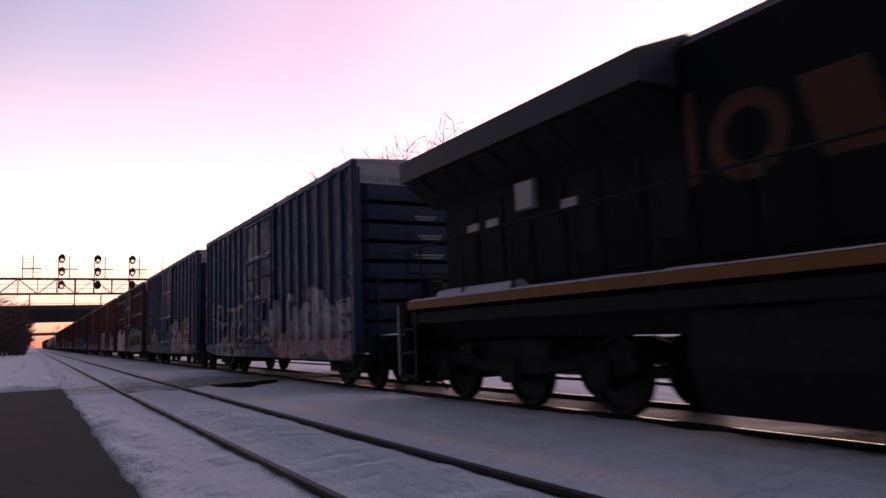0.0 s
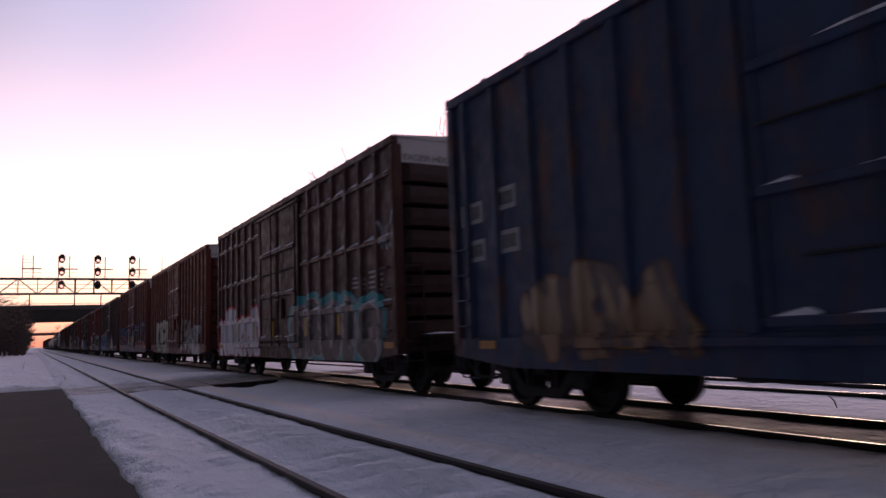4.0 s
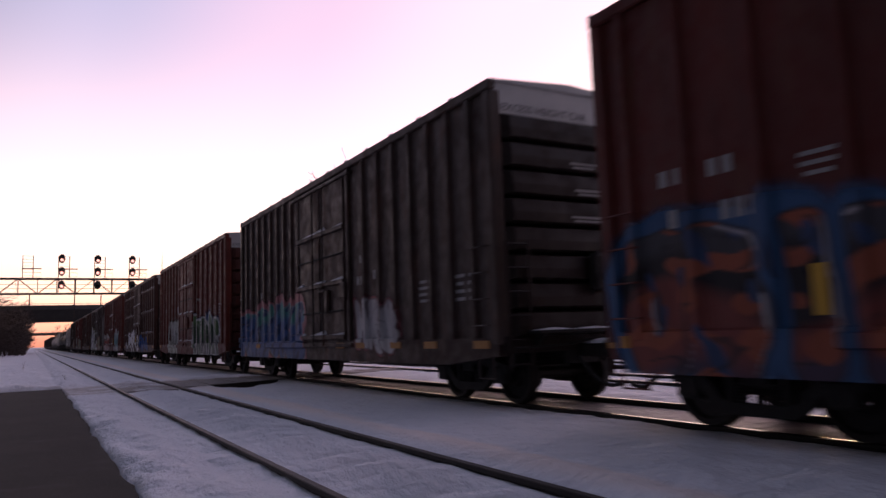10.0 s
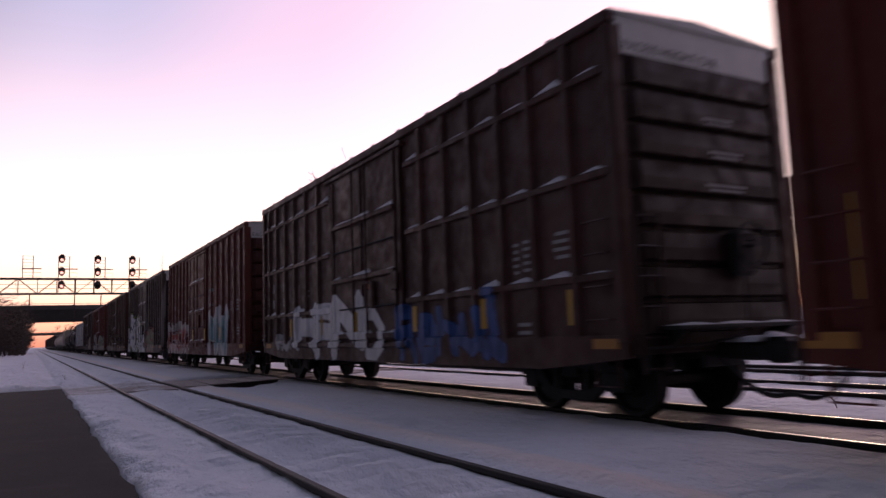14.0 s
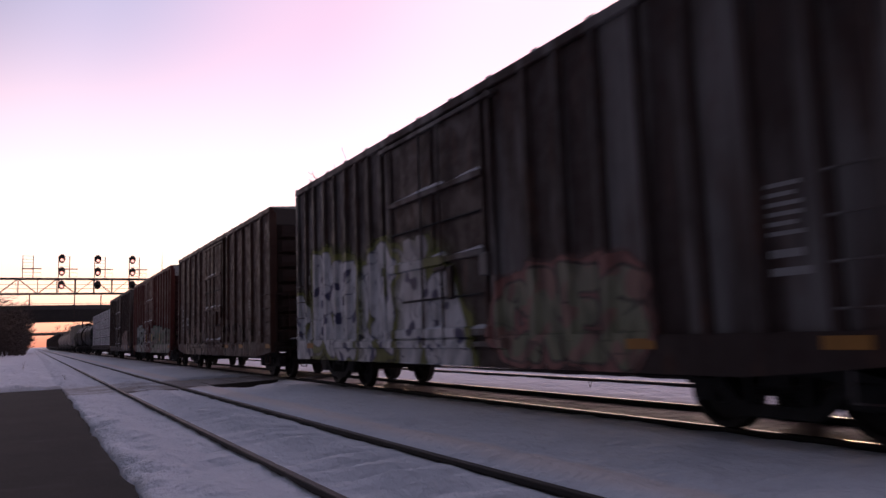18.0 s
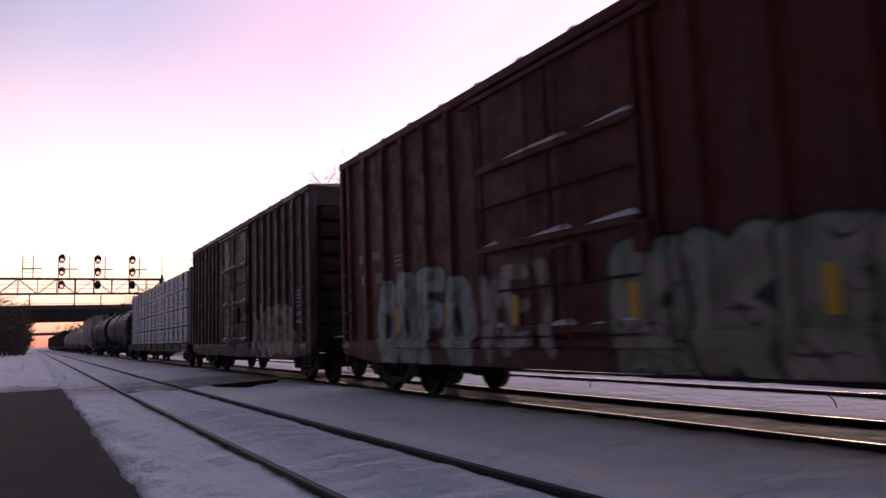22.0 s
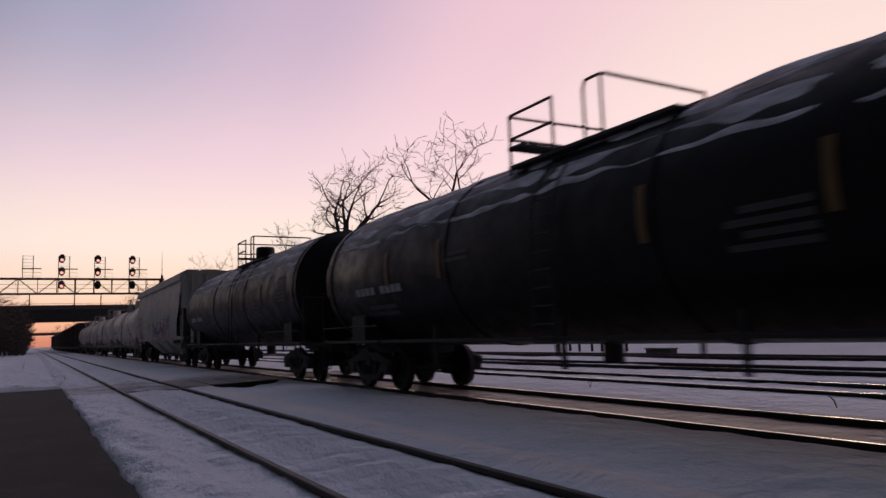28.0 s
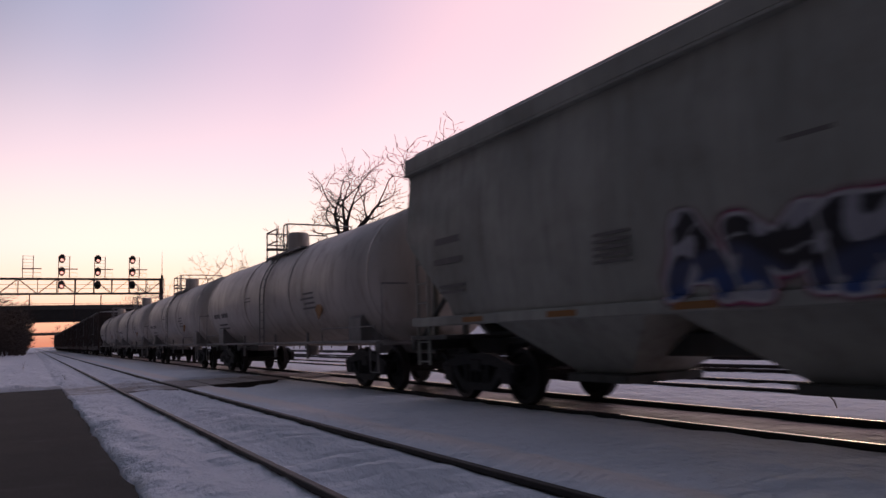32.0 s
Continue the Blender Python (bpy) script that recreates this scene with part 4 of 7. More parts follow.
def spray(car, relief, yl, yr, z0, z1, word, fill, line=None, lw=0.05, halo=None, hs=0.15, under=None, drop=(0.10, -0.08), fat=0.42, seed=1, wear=0.3, second=None, flecks=0.75, lean=0.06, wild=1.0,
          blocky=False, mist=0.10, glint=None, lift=0.004, low=0.63, ends=(0.03, 15.15), step=0.024, label="sprayed lettering"):
    """Lettering from yl down to yr, between the heights z0 and z1. fill: colours from the foot to the top."""
    pad = hs + 0.22
    ys, zs = np.arange(max(ends[0], yr - pad), min(ends[1], yl + pad), step), np.arange(max(low, z0 - pad), z1 + pad + 0.1, step)
    Y, Z = np.meshgrid(ys, zs, indexing="ij")
    n, h = len(word), z1 - z0
    W = (yl - yr) / n
    r = fat * W * 0.5
    u = yl - Y + lean * (Z - z0) + (0.05 * waves(Y, Z, seed, 1.1) + 0.025 * waves(Y, Z, seed + 1, 0.4)) * wild
    v = Z + (0.07 * waves(Y, Z, seed + 2, 1.2) + 0.025 * waves(Y, Z, seed + 3, 0.4)) * wild

    def letters(du, dv):
        gen = random.Random(seed + 5)
        for i, ch in enumerate(word):
            dz, rr, hh = gen.uniform(-0.05, 0.05) * h * wild, r * gen.uniform(0.88, 1.14), h * (1 + gen.uniform(-0.08, 0.10) * wild)
            d = np.full_like(Y, 9.0)
            if ch != " ":
                for stroke in GLYPHS[ch].split("/"):
                    pts = [(i * W + r * 0.75 + int(q[0]) / 4 * (W - 1.5 * r), z0 + dz + r * 0.8 + int(q[1]) / 6 * (hh - 1.6 * r)) for q in stroke.split()]
                    for (a0, b0), (a1, b1) in zip(pts, pts[1:]):
                        ea, eb = a1 - a0, b1 - b0
                        t = np.clip(((u + du - a0) * ea + (v + dv - b0) * eb) / (ea * ea + eb * eb + 1e-9), 0, 1)
                        qa, qb = np.abs(u + du - a0 - t * ea), np.abs(v + dv - b0 - t * eb)
                        d = np.minimum(d, np.maximum(np.maximum(qa, qb), (qa + qb) * 0.74) if blocky else np.sqrt(np.sqrt(qa ** 4 + qb ** 4 + qa * qa * qb * qb)))
            yield d - rr
    col, alpha = np.zeros(Y.shape + (3,)), np.zeros(Y.shape)

    def lay(a, c):
        nonlocal col, alpha
        c = np.asarray(c, float)
        total = a + alpha * (1 - a)
        col = np.where(total[..., None] > 1e-4, (c * a[..., None] + col * (alpha * (1 - a))[..., None]) / np.maximum(total, 1e-4)[..., None], c)
        alpha = total
    ds = list(letters(0, 0))
    union = np.minimum.reduce(ds)
    if halo:
        lay(cover(union - hs * (1 + 0.45 * waves(Y, Z, seed + 7, 0.7)), mist), halo)
    if under:
        for k in range(4):
            for d in letters(drop[0] * (k + 1) / 4, -drop[1] * (k + 1) / 4):
                lay(cover(d - lw * 0.5, 0.04), under)
    tone = np.clip((Z - z0) / h + 0.16 * waves(Y, Z, seed + 9, 0.8), 0, 0.999) * (len(fill) - 1)
    k0 = tone.astype(int)
    mixk = np.clip((tone - k0 - 0.25) * 2, 0, 1)[..., None] if len(fill) > 1 else 0
    f = np.array(fill, float)
    paint = f[k0] * (1 - mixk) + f[np.minimum(k0 + 1, len(fill) - 1)] * mixk
    for k, c in enumerate(second if second and isinstance(second[0], tuple) else [second] if second else []):
        blot = cover(0.32 + 0.42 * (k > 0) - waves(Y + (0.3 - 0.5 * k) * Z, Z * 0.8, seed + 11 + 40 * k, 0.24), 0.12)[..., None]
        paint = paint * (1 - blot) + np.array(c) * blot
    for d in ds:
        if line:
            lay(cover(d - lw, 0.028), line)
        lay(cover(d, 0.028), paint)
    if glint:
        # thin bright strokes along the upper edges
        for d, e in zip(ds, letters(0.05, 0.07)):
            lay(cover(np.abs(d + 0.035) - 0.022, 0.03) * (e > 0.0) * (waves(Y, Z, seed + 19, 0.5) > -0.1), glint)
    if line:
        # strokes and flecks of the outline's colour inside the letters
        fine = waves(Y, Z, seed + 13, 0.34)
        lay(cover(np.abs(fine - 0.3) - 0.07, 0.10) * cover(union, 0.04) * (waves(Y, Z, seed + 17, 0.5) > 0.1) * flecks, line)
    alpha = alpha * (1 - wear * np.clip(0.2 + 1.6 * waves(Y, Z * 0.45, seed + 15, 0.22), 0, 1))
    x = relief(Y, Z)
    x = np.maximum.reduce([np.roll(np.roll(x, i, 0), j, 1) for i in (-1, 0, 1) for j in (-1, 0, 1)]) + lift
    ids = np.arange(Y.size).reshape(Y.shape)
    quads = np.stack([ids[:-1, :-1], ids[:-1, 1:], ids[1:, 1:], ids[1:, :-1]], -1).reshape(-1, 4)
    quads = quads[alpha.ravel()[quads].max(1) > 0.04]
    used, quads = np.unique(quads, return_inverse=True)
    me = bpy.data.meshes.new("sprayed_lettering")
    me.from_pydata(np.stack([-x, Y, Z], -1).reshape(-1, 3)[used].tolist(), [], quads.reshape(-1, 4).tolist())
    at = me.attributes.new("pigment", "FLOAT_COLOR", "POINT")
    at.data.foreach_set("color", np.concatenate([np.clip(col, 0, 1), alpha[..., None]], -1).reshape(-1, 4)[used].astype(np.float32).ravel())
    return part("sprayed_lettering", me, SPRAY, car, label)


def boxcar(name, place, paint, label, grid=False, marks=(), door=DOOR, posts=None, tags=(), reflectors=True, length=LEN, band=GALV, white_plates=False, snow=1.0, tall=5.03, post_paint=None):
    car = thing(name, label, "boxcar", "wagons of the freight train")
    TRAIN.append((car, place))
    zt = tall
    # end walls, sills and ladders take the copy with shade in its colour
    end_paint = SHADED_ENDS.get((post_paint or paint).name, post_paint or paint)
    d0, d1 = door
    posts = [p for p in (GRID_POSTS if grid else posts or WIDE_POSTS) if (p < d0 - 0.3 or p > d1 + 0.3) and p < length - 0.4]
    key = ("grid" if grid else "rib", length, tall, d0, d1)
    for s, nm in ((-1, "side_wall"), (1, "side_wall")):
        a, b = sorted((s * 1.50, s * 1.53))
        part(nm, shared((nm, s, *key), lambda: Shape().box(a, b, 0.06, length - 0.06, 1.0, zt - 0.08)), paint, car)
        a, b = sorted((s * 1.42, s * 1.585))
        part("side_sill", shared(("side_sill", s, *key), lambda: Shape().prism([(0.03, 1.06), (0.03, 0.79), (0.9, 0.70), (1.7, 0.63), (length - 1.7, 0.63), (length - 0.9, 0.70), (length - 0.03, 0.79), (length - 0.03, 1.06)], "x", a, b)), post_paint or paint, car)
        a, b = sorted((s * 1.46, s * 1.605))
        part("top_rail", shared(("top_rail", s, *key), lambda: Shape().box(a, b, 0.0, length, zt - 0.16, zt, 0.02)), paint, car)
        for y in (0.0, length - 0.2):
            a, b = sorted((s * 1.38, s * 1.602))
            part("corner_post", shared(("corner_post", s, y, *key), lambda: Shape().box(a, b, y, y + 0.2, 0.95, zt - 0.16, 0.03)), paint, car)
        for y in posts:
            def post():
                w = 0.085
                o = [(s * 1.53, y - w), (s * 1.60, y - w * 0.55), (s * 1.60, y + w * 0.55), (s * 1.53, y + w)]
                return Shape().prism(o, "z", 1.04, zt - 0.16)
            part("side_post", shared(("side_post", s, y, *key), post), post_paint or paint, car)
        if grid:
            for z in (1.78, 3.05, 4.33):
                for a0, a1 in ((0.2, d0 - 0.3), (d1 + 0.3, length - 0.2)):
                    a, b = sorted((s * 1.53, s * 1.592))
                    part("side_rail", shared(("side_rail", s, z, a0, *key), lambda: Shape().box(a, b, a0, a1, z - 0.055, z + 0.045, 0.015)), paint, car)
        # the door, on its tracks
        a, b = sorted((s * 1.545, s * 1.60))
        dk = (d0, d1, s, tall)

        def door_panel():
            return Shape().box(a, b, d0, d1, 1.06, zt - 0.30, 0.01)
        door = part("door", shared(("door", *dk), door_panel), post_paint or paint, car)
        for k in range(3):
            y = d0 + 0.02 + k * (d1 - d0 - 0.12) / 2
            part("door_rib", shared(("door_rib", k, *dk), lambda: Shape().box(*sorted((s * 1.60, s * 1.63)), y, y + 0.08, 1.08, zt - 0.32, 0.008)), post_paint or paint, door)
        for z in (1.16, 2.385, 3.61):
            part("door_beam", shared(("door_beam", z, *dk), lambda: Shape().box(*sorted((s * 1.60, s * 1.665)), d0 + 0.02, d1 - 0.02, z - 0.06, z + 0.045, 0.015)), paint, door)
        for y in ((d0 + d1) / 2 - 0.35, (d0 + d1) / 2 + 0.35):
            part("lock_rod", shared(("lock_rod", y, *dk), lambda: Shape().tube((s * 1.66, y, 0.95), (s * 1.66, y, zt - 0.3), 0.022, n=6)), paint, door)
        for z, ya, yb in ((3.02, d0 + 0.1, d1 - 0.1), (1.74, d0 + 0.1, d1 - 0.5)):
            part("door_rung", shared(("door_rung", z, *dk), lambda: Shape().tube((s * 1.64, ya, z), (s * 1.64, yb, z), 0.020, n=5)), CAST, door)
        part("lock_bracket", shared(("lock_bracket", *dk), lambda: Shape().box(*sorted((s * 1.60, s * 1.69)), (d0 + d1) / 2 - 0.70, (d0 + d1) / 2 - 0.52, 1.7, 2.25, 0.03)), post_paint or paint, door)
        part("lock_handle", shared(("lock_handle", *dk), lambda: Shape().box(*sorted((s * 1.66, s * 1.70)), (d0 + d1) / 2 - 0.5, (d0 + d1) / 2 - 0.1, 2.2, 2.26, 0.01)), paint, door)
        part("lock_plate", shared(("lock_plate", *dk), lambda: Shape().box(*sorted((s * 1.60, s * 1.68)), d0 - 0.1, d0 + 0.15, 2.0, 2.35, 0.02)), paint, door)
        for z in (0.98, zt - 0.26):
            part("door_track", shared(("door_track", z, *dk), lambda: Shape().box(*sorted((s * 1.53, s * 1.655)), d0 - 0.35, min(length - 0.2, d1 + 3.0 if z < 2 else d1 + 0.4), z - 0.05, z + 0.03, 0.01)), paint, car)
        for y in (d0 - 0.2, d1 + 0.06):
            part("door_post", shared(("door_post", y, *dk), lambda: Shape().box(*sorted((s * 1.53, s * 1.61)), y, y + 0.14, 1.04, zt - 0.16, 0.02)), paint, car)

        # settled snow on the ledges
        def flakes(z, bays, out, near=None):
            """Wedges of snow on a ledge, thickest behind each bay's leading post."""
            near = s * 1.532 if near is None else near
            k0 = int(place * 3 + z * 50) % 97
            outer = s * (out + 0.004)
            v, f = [], []
            for a0, a1 in bays:
                n = max(4, int((a1 - a0) / 0.13))
                for k in range(n + 1):
                    y = a0 + (a1 - a0) * k / n
                    w = (1 - k / n) ** 0.8 * (0.75 + 0.9 * n3(a0 * 1.7, k0)) + 0.35 * n3(y * 1.3, k0 + 3)
                    h = max(0.005, 0.088 * w) * (1 if 0 < k < n else 0.25) * snow
                    o = near + (outer - near) * min(1.0, 0.35 + h * 14)
                    v += [(o, y, z), (o, y, z + h * 0.55), (near, y, z + h * 1.35), (near, y, z)]
                    if k < n:
                        p = len(v) - 4
                        f += [(p + q, p + (q + 1) % 4, p + 4 + (q + 1) % 4, p + 4 + q) for q in range(4)]
                p = len(v) - 4
                f.append((p, p + 1, p + 2, p + 3))
            return Shape().add(v, f)
        if s < 0:
            third = (d1 - d0) / 3
            for z, cut in ((1.205, 0.5), (2.43, 0.3), (3.655, 0.7)):
                bays = [(d0 + 0.05, d0 + third - 0.1), (d0 + third + 0.1, d0 + third * (2 + cut * 0.4)), (d1 - third * (0.3 + cut * 0.5), d1 - 0.08)]
                part("snow_ledge", flakes(z, bays if z < 3 else bays[:1] + [(bays[1][0], bays[2][1])], 1.662, s * 1.60), LEDGE, door, "settled snow")
            if grid:
                for z in (1.825, 3.095, 4.375):
                    ledges = [0.2] + [p for p in posts if p < d0] + [d0 - 0.25], [d1 + 0.25] + [p for p in posts if p > d1] + [length - 0.2]
                    for row in ledges:
                        part("snow_ledge", flakes(z, [(p + 0.09, q - 0.09) for p, q in zip(row, row[1:]) if q - p > 0.35], 1.589), LEDGE, car, "settled snow")
    # ends, roof, ladders
    for y, out in ((0.06, -1), (length - 0.06, 1)):
        e = part("end_wall", shared(("end_wall", y, tall), lambda: corrugated_end(y, out, 1.0, zt - 0.52, 1.5)), end_paint, car)
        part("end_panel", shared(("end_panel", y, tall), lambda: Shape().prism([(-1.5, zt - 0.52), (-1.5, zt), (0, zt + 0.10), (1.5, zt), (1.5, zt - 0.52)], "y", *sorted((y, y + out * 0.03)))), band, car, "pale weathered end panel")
        part("end_sill", shared(("end_sill", y), lambda: Shape().box(-1.5, 1.5, *sorted((y - out * 0.02, y + out * 0.08)), 0.82, 1.08, 0.02)), end_paint, car)

        if marks and out < 0:
            if band is GALV:
                part("height_warning", shared("height_warning", lambda: warning(0.027, 4.56, 4.68)), INK_PRINT, car, "dark stencilled words on the pale panel")
            for k, (xa, wide) in enumerate(((-0.10, 0.55), (-0.02, 0.62), (-0.12, 0.75))):
                z = 1.0 + (6 - k) * (zt - 1.52) / 8 + 0.09
                part("end_stencil", shared(("end_stencil", k), lambda: Shape().box(xa, xa + wide, -0.050, -0.046, z + 0.06, z + 0.10).box(xa + 0.06, xa + wide - 0.05, -0.050, -0.046, z, z + 0.035)), MARK, car)

        def ladder():
            sh = Shape()
            for xx in (-1.45, -1.05):
                sh.box(xx - 0.02, xx + 0.02, *sorted((y + out * 0.13, y + out * 0.16)), 0.6, 2.5)
            for k in range(6):
                sh.tube((-1.45, y + out * 0.15, 0.66 + k * 0.36), (-1.05, y + out * 0.15, 0.66 + k * 0.36), 0.014, n=5)
            return sh
        part("end_ladder", shared(("end_ladder", y), ladder), end_paint, car)

        yy = y - out * 0.35
        part("side_step", shared(("side_step", y), lambda: Shape().path([(-1.56, yy - 0.2, 0.9), (-1.56, yy - 0.2, 0.45), (-1.56, yy + 0.2, 0.45), (-1.56, yy + 0.2, 0.9)], 0.018, 5)), paint, car)
        for k in range(4):
            z = 1.25 + k * 0.4
            part("grab_iron", shared(("grab_iron", y, k), lambda: Shape().path([(-1.60, yy - 0.2, z), (-1.67, yy - 0.2, z), (-1.67, yy + 0.2, z), (-1.60, yy + 0.2, z)], 0.013, 5)), paint, car)
        hx = 0.35 if out < 0 else -0.75
        gear = part("hand_brake" if out < 0 else "end_gear_box", shared(("gear_box", y), lambda: Shape().box(hx - 0.20, hx + 0.20, *sorted((y + out * 0.08, y + out * 0.27)), 1.75, 2.35, 0.06)), CAST, car)
        if out < 0:
            part("brake_wheel", shared(("brakewheel", y), lambda: Shape().lathe([(-0.02, 0.26), (0.02, 0.26), (0.02, 0.29), (-0.02, 0.29)], "y", (hx, y + out * 0.36, 2.15), 20, True)
                 .box(hx - 0.27, hx + 0.27, *sorted((y + out * 0.35, y + out * 0.37)), 2.13, 2.17).box(hx - 0.02, hx + 0.02, *sorted((y + out * 0.29, y + out * 0.38)), 2.10, 2.20)), CAST, gear)
        part("brake_step", shared(("brake_step", y), lambda: Shape().box(-1.1, 1.1, *sorted((y + out * 0.06, y + out * 0.42)), 1.10, 1.15, 0.01)), CAST, car)
        part("brake_rod", shared(("brake_rod", y), lambda: Shape().tube((hx, y + out * 0.20, 0.80), (hx, y + out * 0.20, 1.78), 0.018, n=6).box(hx - 0.16, hx + 0.05, *sorted((y + out * 0.17, y + out * 0.24)), 0.78, 0.88, 0.01)), CAST, gear)
        part("uncoupling_lever", shared(("lever", y), lambda: Shape().path([(-1.48, y + out * 0.22, 0.62), (-1.40, y + out * 0.20, 0.90), (-0.45, y + out * 0.20, 0.92), (-0.12, y + out * 0.45, 1.0)], 0.017, 6)), CAST, car)
        part("step_bracket", shared(("step_bracket", y), lambda: Shape().prism([(y, 1.10), (y + out * 0.40, 1.10), (y + out * 0.06, 0.86)], "x", -0.98, -0.94).prism([(y, 1.10), (y + out * 0.40, 1.10), (y + out * 0.06, 0.86)], "x", 0.94, 0.98)), CAST, car)

        def dusting():
            sh = Shape()
            for a, b, k in ((-1.08, -0.42, 1), (-0.30, 0.52, 2), (0.66, 1.06, 3)):
                sh.sheet(lambda u, w: (a + (b - a) * u, y + out * (0.08 + 0.33 * w), 1.1515 + 0.035 * math.sin(math.pi * u) ** 0.6 * math.sin(math.pi * w) ** 0.5 * (0.8 + 0.6 * n3(u * 3, w * 2, k))), [q / 8 for q in range(9)], [q / 5 for q in range(6)])
            return sh
        part("step_snow", shared(("step_snow", y), dusting, True), LEDGE, car, "snow lying on the end step")["kind"] = "stuff"

    def roof():
        n = 13
        ys = []
        for k in range(n):
            a, b = k * length / n, (k + 1) * length / n
            ys += [(a + 0.08, 0.0), (b - 0.08, 0.0), (b - 0.06, 0.028), (min(length, b + 0.06), 0.028)]
        v, f = [], []
        for y, up in [(0.0, 0.0)] + ys:
            v += [(-1.59, y, zt - 0.03), (-1.59, y, zt + up), (0, y, zt + 0.11 + up), (1.59, y, zt + up), (1.59, y, zt - 0.03)]
        m = len(ys) + 1
        for i in range(m - 1):
            for q in range(5):
                f.append((i * 5 + q, i * 5 + (q + 1) % 5, i * 5 + 5 + (q + 1) % 5, i * 5 + 5 + q))
        f += [(4, 3, 2, 1, 0), tuple(range((m - 1) * 5, m * 5))]
        return Shape().add(v, f)
    part("roof", shared(("roof", length, tall), roof), GALV, car)
    part("floor", shared(("floor", length), lambda: Shape().box(-1.45, 1.45, 0.1, length - 0.1, 1.02, 1.10)), CAST, car)
    underframe(car, length)
    couplers(car, length)
    for y in (1.66, length - 1.66):
        build_truck(car, y)
    # stencilled marks
    for i, (y, z, w, h, n) in enumerate(marks):
        x = -1.533
        if n == 1:
            m = max(2, round(w / 0.19))
            for k in range(m):
                yy = y - w / 2 + w * (k + 0.5) / m
                part("marking", shared(("mark_char", y, z, w, h, k), lambda: Shape().box(x - 0.002, x + 0.001, yy - 0.30 * w / m, yy + 0.30 * w / m, z - h, z)), MARK, car)
            continue
        for k in range(n):
            g = h / n
            ww = w * (1.0 if (k * 7 + i) % 3 else 0.75)
            part("marking", shared(("mark_bar", y, z, w, h, n, k, i % 3), lambda: Shape().box(x - 0.002, x + 0.001, y - ww / 2, y + ww / 2, z - k * g - g * 0.45, z - k * g)), MARK, car)
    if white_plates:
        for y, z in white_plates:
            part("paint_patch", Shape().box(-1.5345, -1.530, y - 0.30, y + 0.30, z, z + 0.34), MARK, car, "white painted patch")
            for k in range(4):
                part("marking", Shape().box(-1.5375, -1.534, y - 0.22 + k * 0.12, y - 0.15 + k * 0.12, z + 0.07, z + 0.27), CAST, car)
    if reflectors:
        for y, za, zb, half, low in REFLECTORS[reflectors]:
            x = -1.6 if low else -1.645 if d0 - 0.25 < y < d1 + 0.3 else -1.5445
            part("reflector", shared(("reflector", y, x, za), lambda: Shape().box(x, x + 0.0135, y - half, y + half, za, zb)), FLAT_YELLOW if low else YELLOW, car, "amber reflective strip" if low else "yellow reflective strip")

    def relief(Y, Z):
        """How far the side stands out from the middle line."""
        x = np.full_like(Y, 1.53)
        for p in posts:
            x = np.maximum(x, np.where((Z > 1.03) & (Z < zt - 0.15), 1.53 + 0.07 * np.clip((0.087 - np.abs(Y - p)) / 0.038, 0, 1), 0))
        x = np.where(Z < 1.065, np.maximum(x, 1.585), x)
        x = np.where((Y < 0.21) | (Y > length - 0.21), np.maximum(x, 1.602), x)
        if grid:
            off_door = (Y < d0 - 0.3) | (Y > d1 + 0.3)
            for z in (1.78, 3.05, 4.33):
                x = np.where(off_door & (np.abs(Z - z + 0.005) < 0.055), np.maximum(x, 1.592), x)
        x = np.where((Y > d0 - 0.21) & (Y < d1 + 0.21) & (Z > 1.03), np.maximum(x, 1.61), x)
        inner = (Y > d0) & (Y < d1) & (Z > 1.06)
        for k in range(3):
            y = d0 + 0.02 + k * (d1 - d0 - 0.12) / 2
            x = np.where(inner & (np.abs(Y - y - 0.04) < 0.045), np.maximum(x, 1.63), x)
        for z in (1.16, 2.385, 3.61):
            x = np.where(inner & (np.abs(Z - z) < 0.065), np.maximum(x, 1.667), x)
        return np.where((np.abs(Z - 0.97) < 0.05) & (Y > d0 - 0.36) & (Y < d1 + 3.01), np.maximum(x, 1.657), x)
    for i, (box, word, opts) in enumerate(tags):
        spray(car, relief, *box, word, **{"seed": int(place * 7) % 911 + i * 31, "ends": (0.03, length - 0.03), "lift": 0.004 + 0.0015 * i, **opts})
    return car


BROWN, BLUE = (0.072, 0.025, 0.018), (0.030, 0.060, 0.13)
BLACK, TEAL, RED2, TAN = (0.012, 0.012, 0.015), (0.05, 0.30, 0.32), (0.35, 0.02, 0.03), (0.26, 0.16, 0.09)

MARKS = ((14.1, 2.85, 0.42, 0.18, 1), (13.45, 2.85, 0.38, 0.18, 1), (14.0, 2.40, 0.42, 0.20, 1), (13.25, 2.40, 0.5, 0.20, 1), (12.4, 2.68, 0.36, 0.28, 3),
         (1.27, 2.55, 0.28, 0.42, 4), (0.93, 2.50, 0.24, 0.40, 4), (2.17, 2.52, 0.20, 0.34, 4), (1.85, 2.47, 0.22, 0.34, 4), (6.95, 3.42, 0.45, 0.30, 3), (6.40, 3.36, 0.5, 0.32, 3), (1.18, 1.60, 0.34, 0.30, 3))

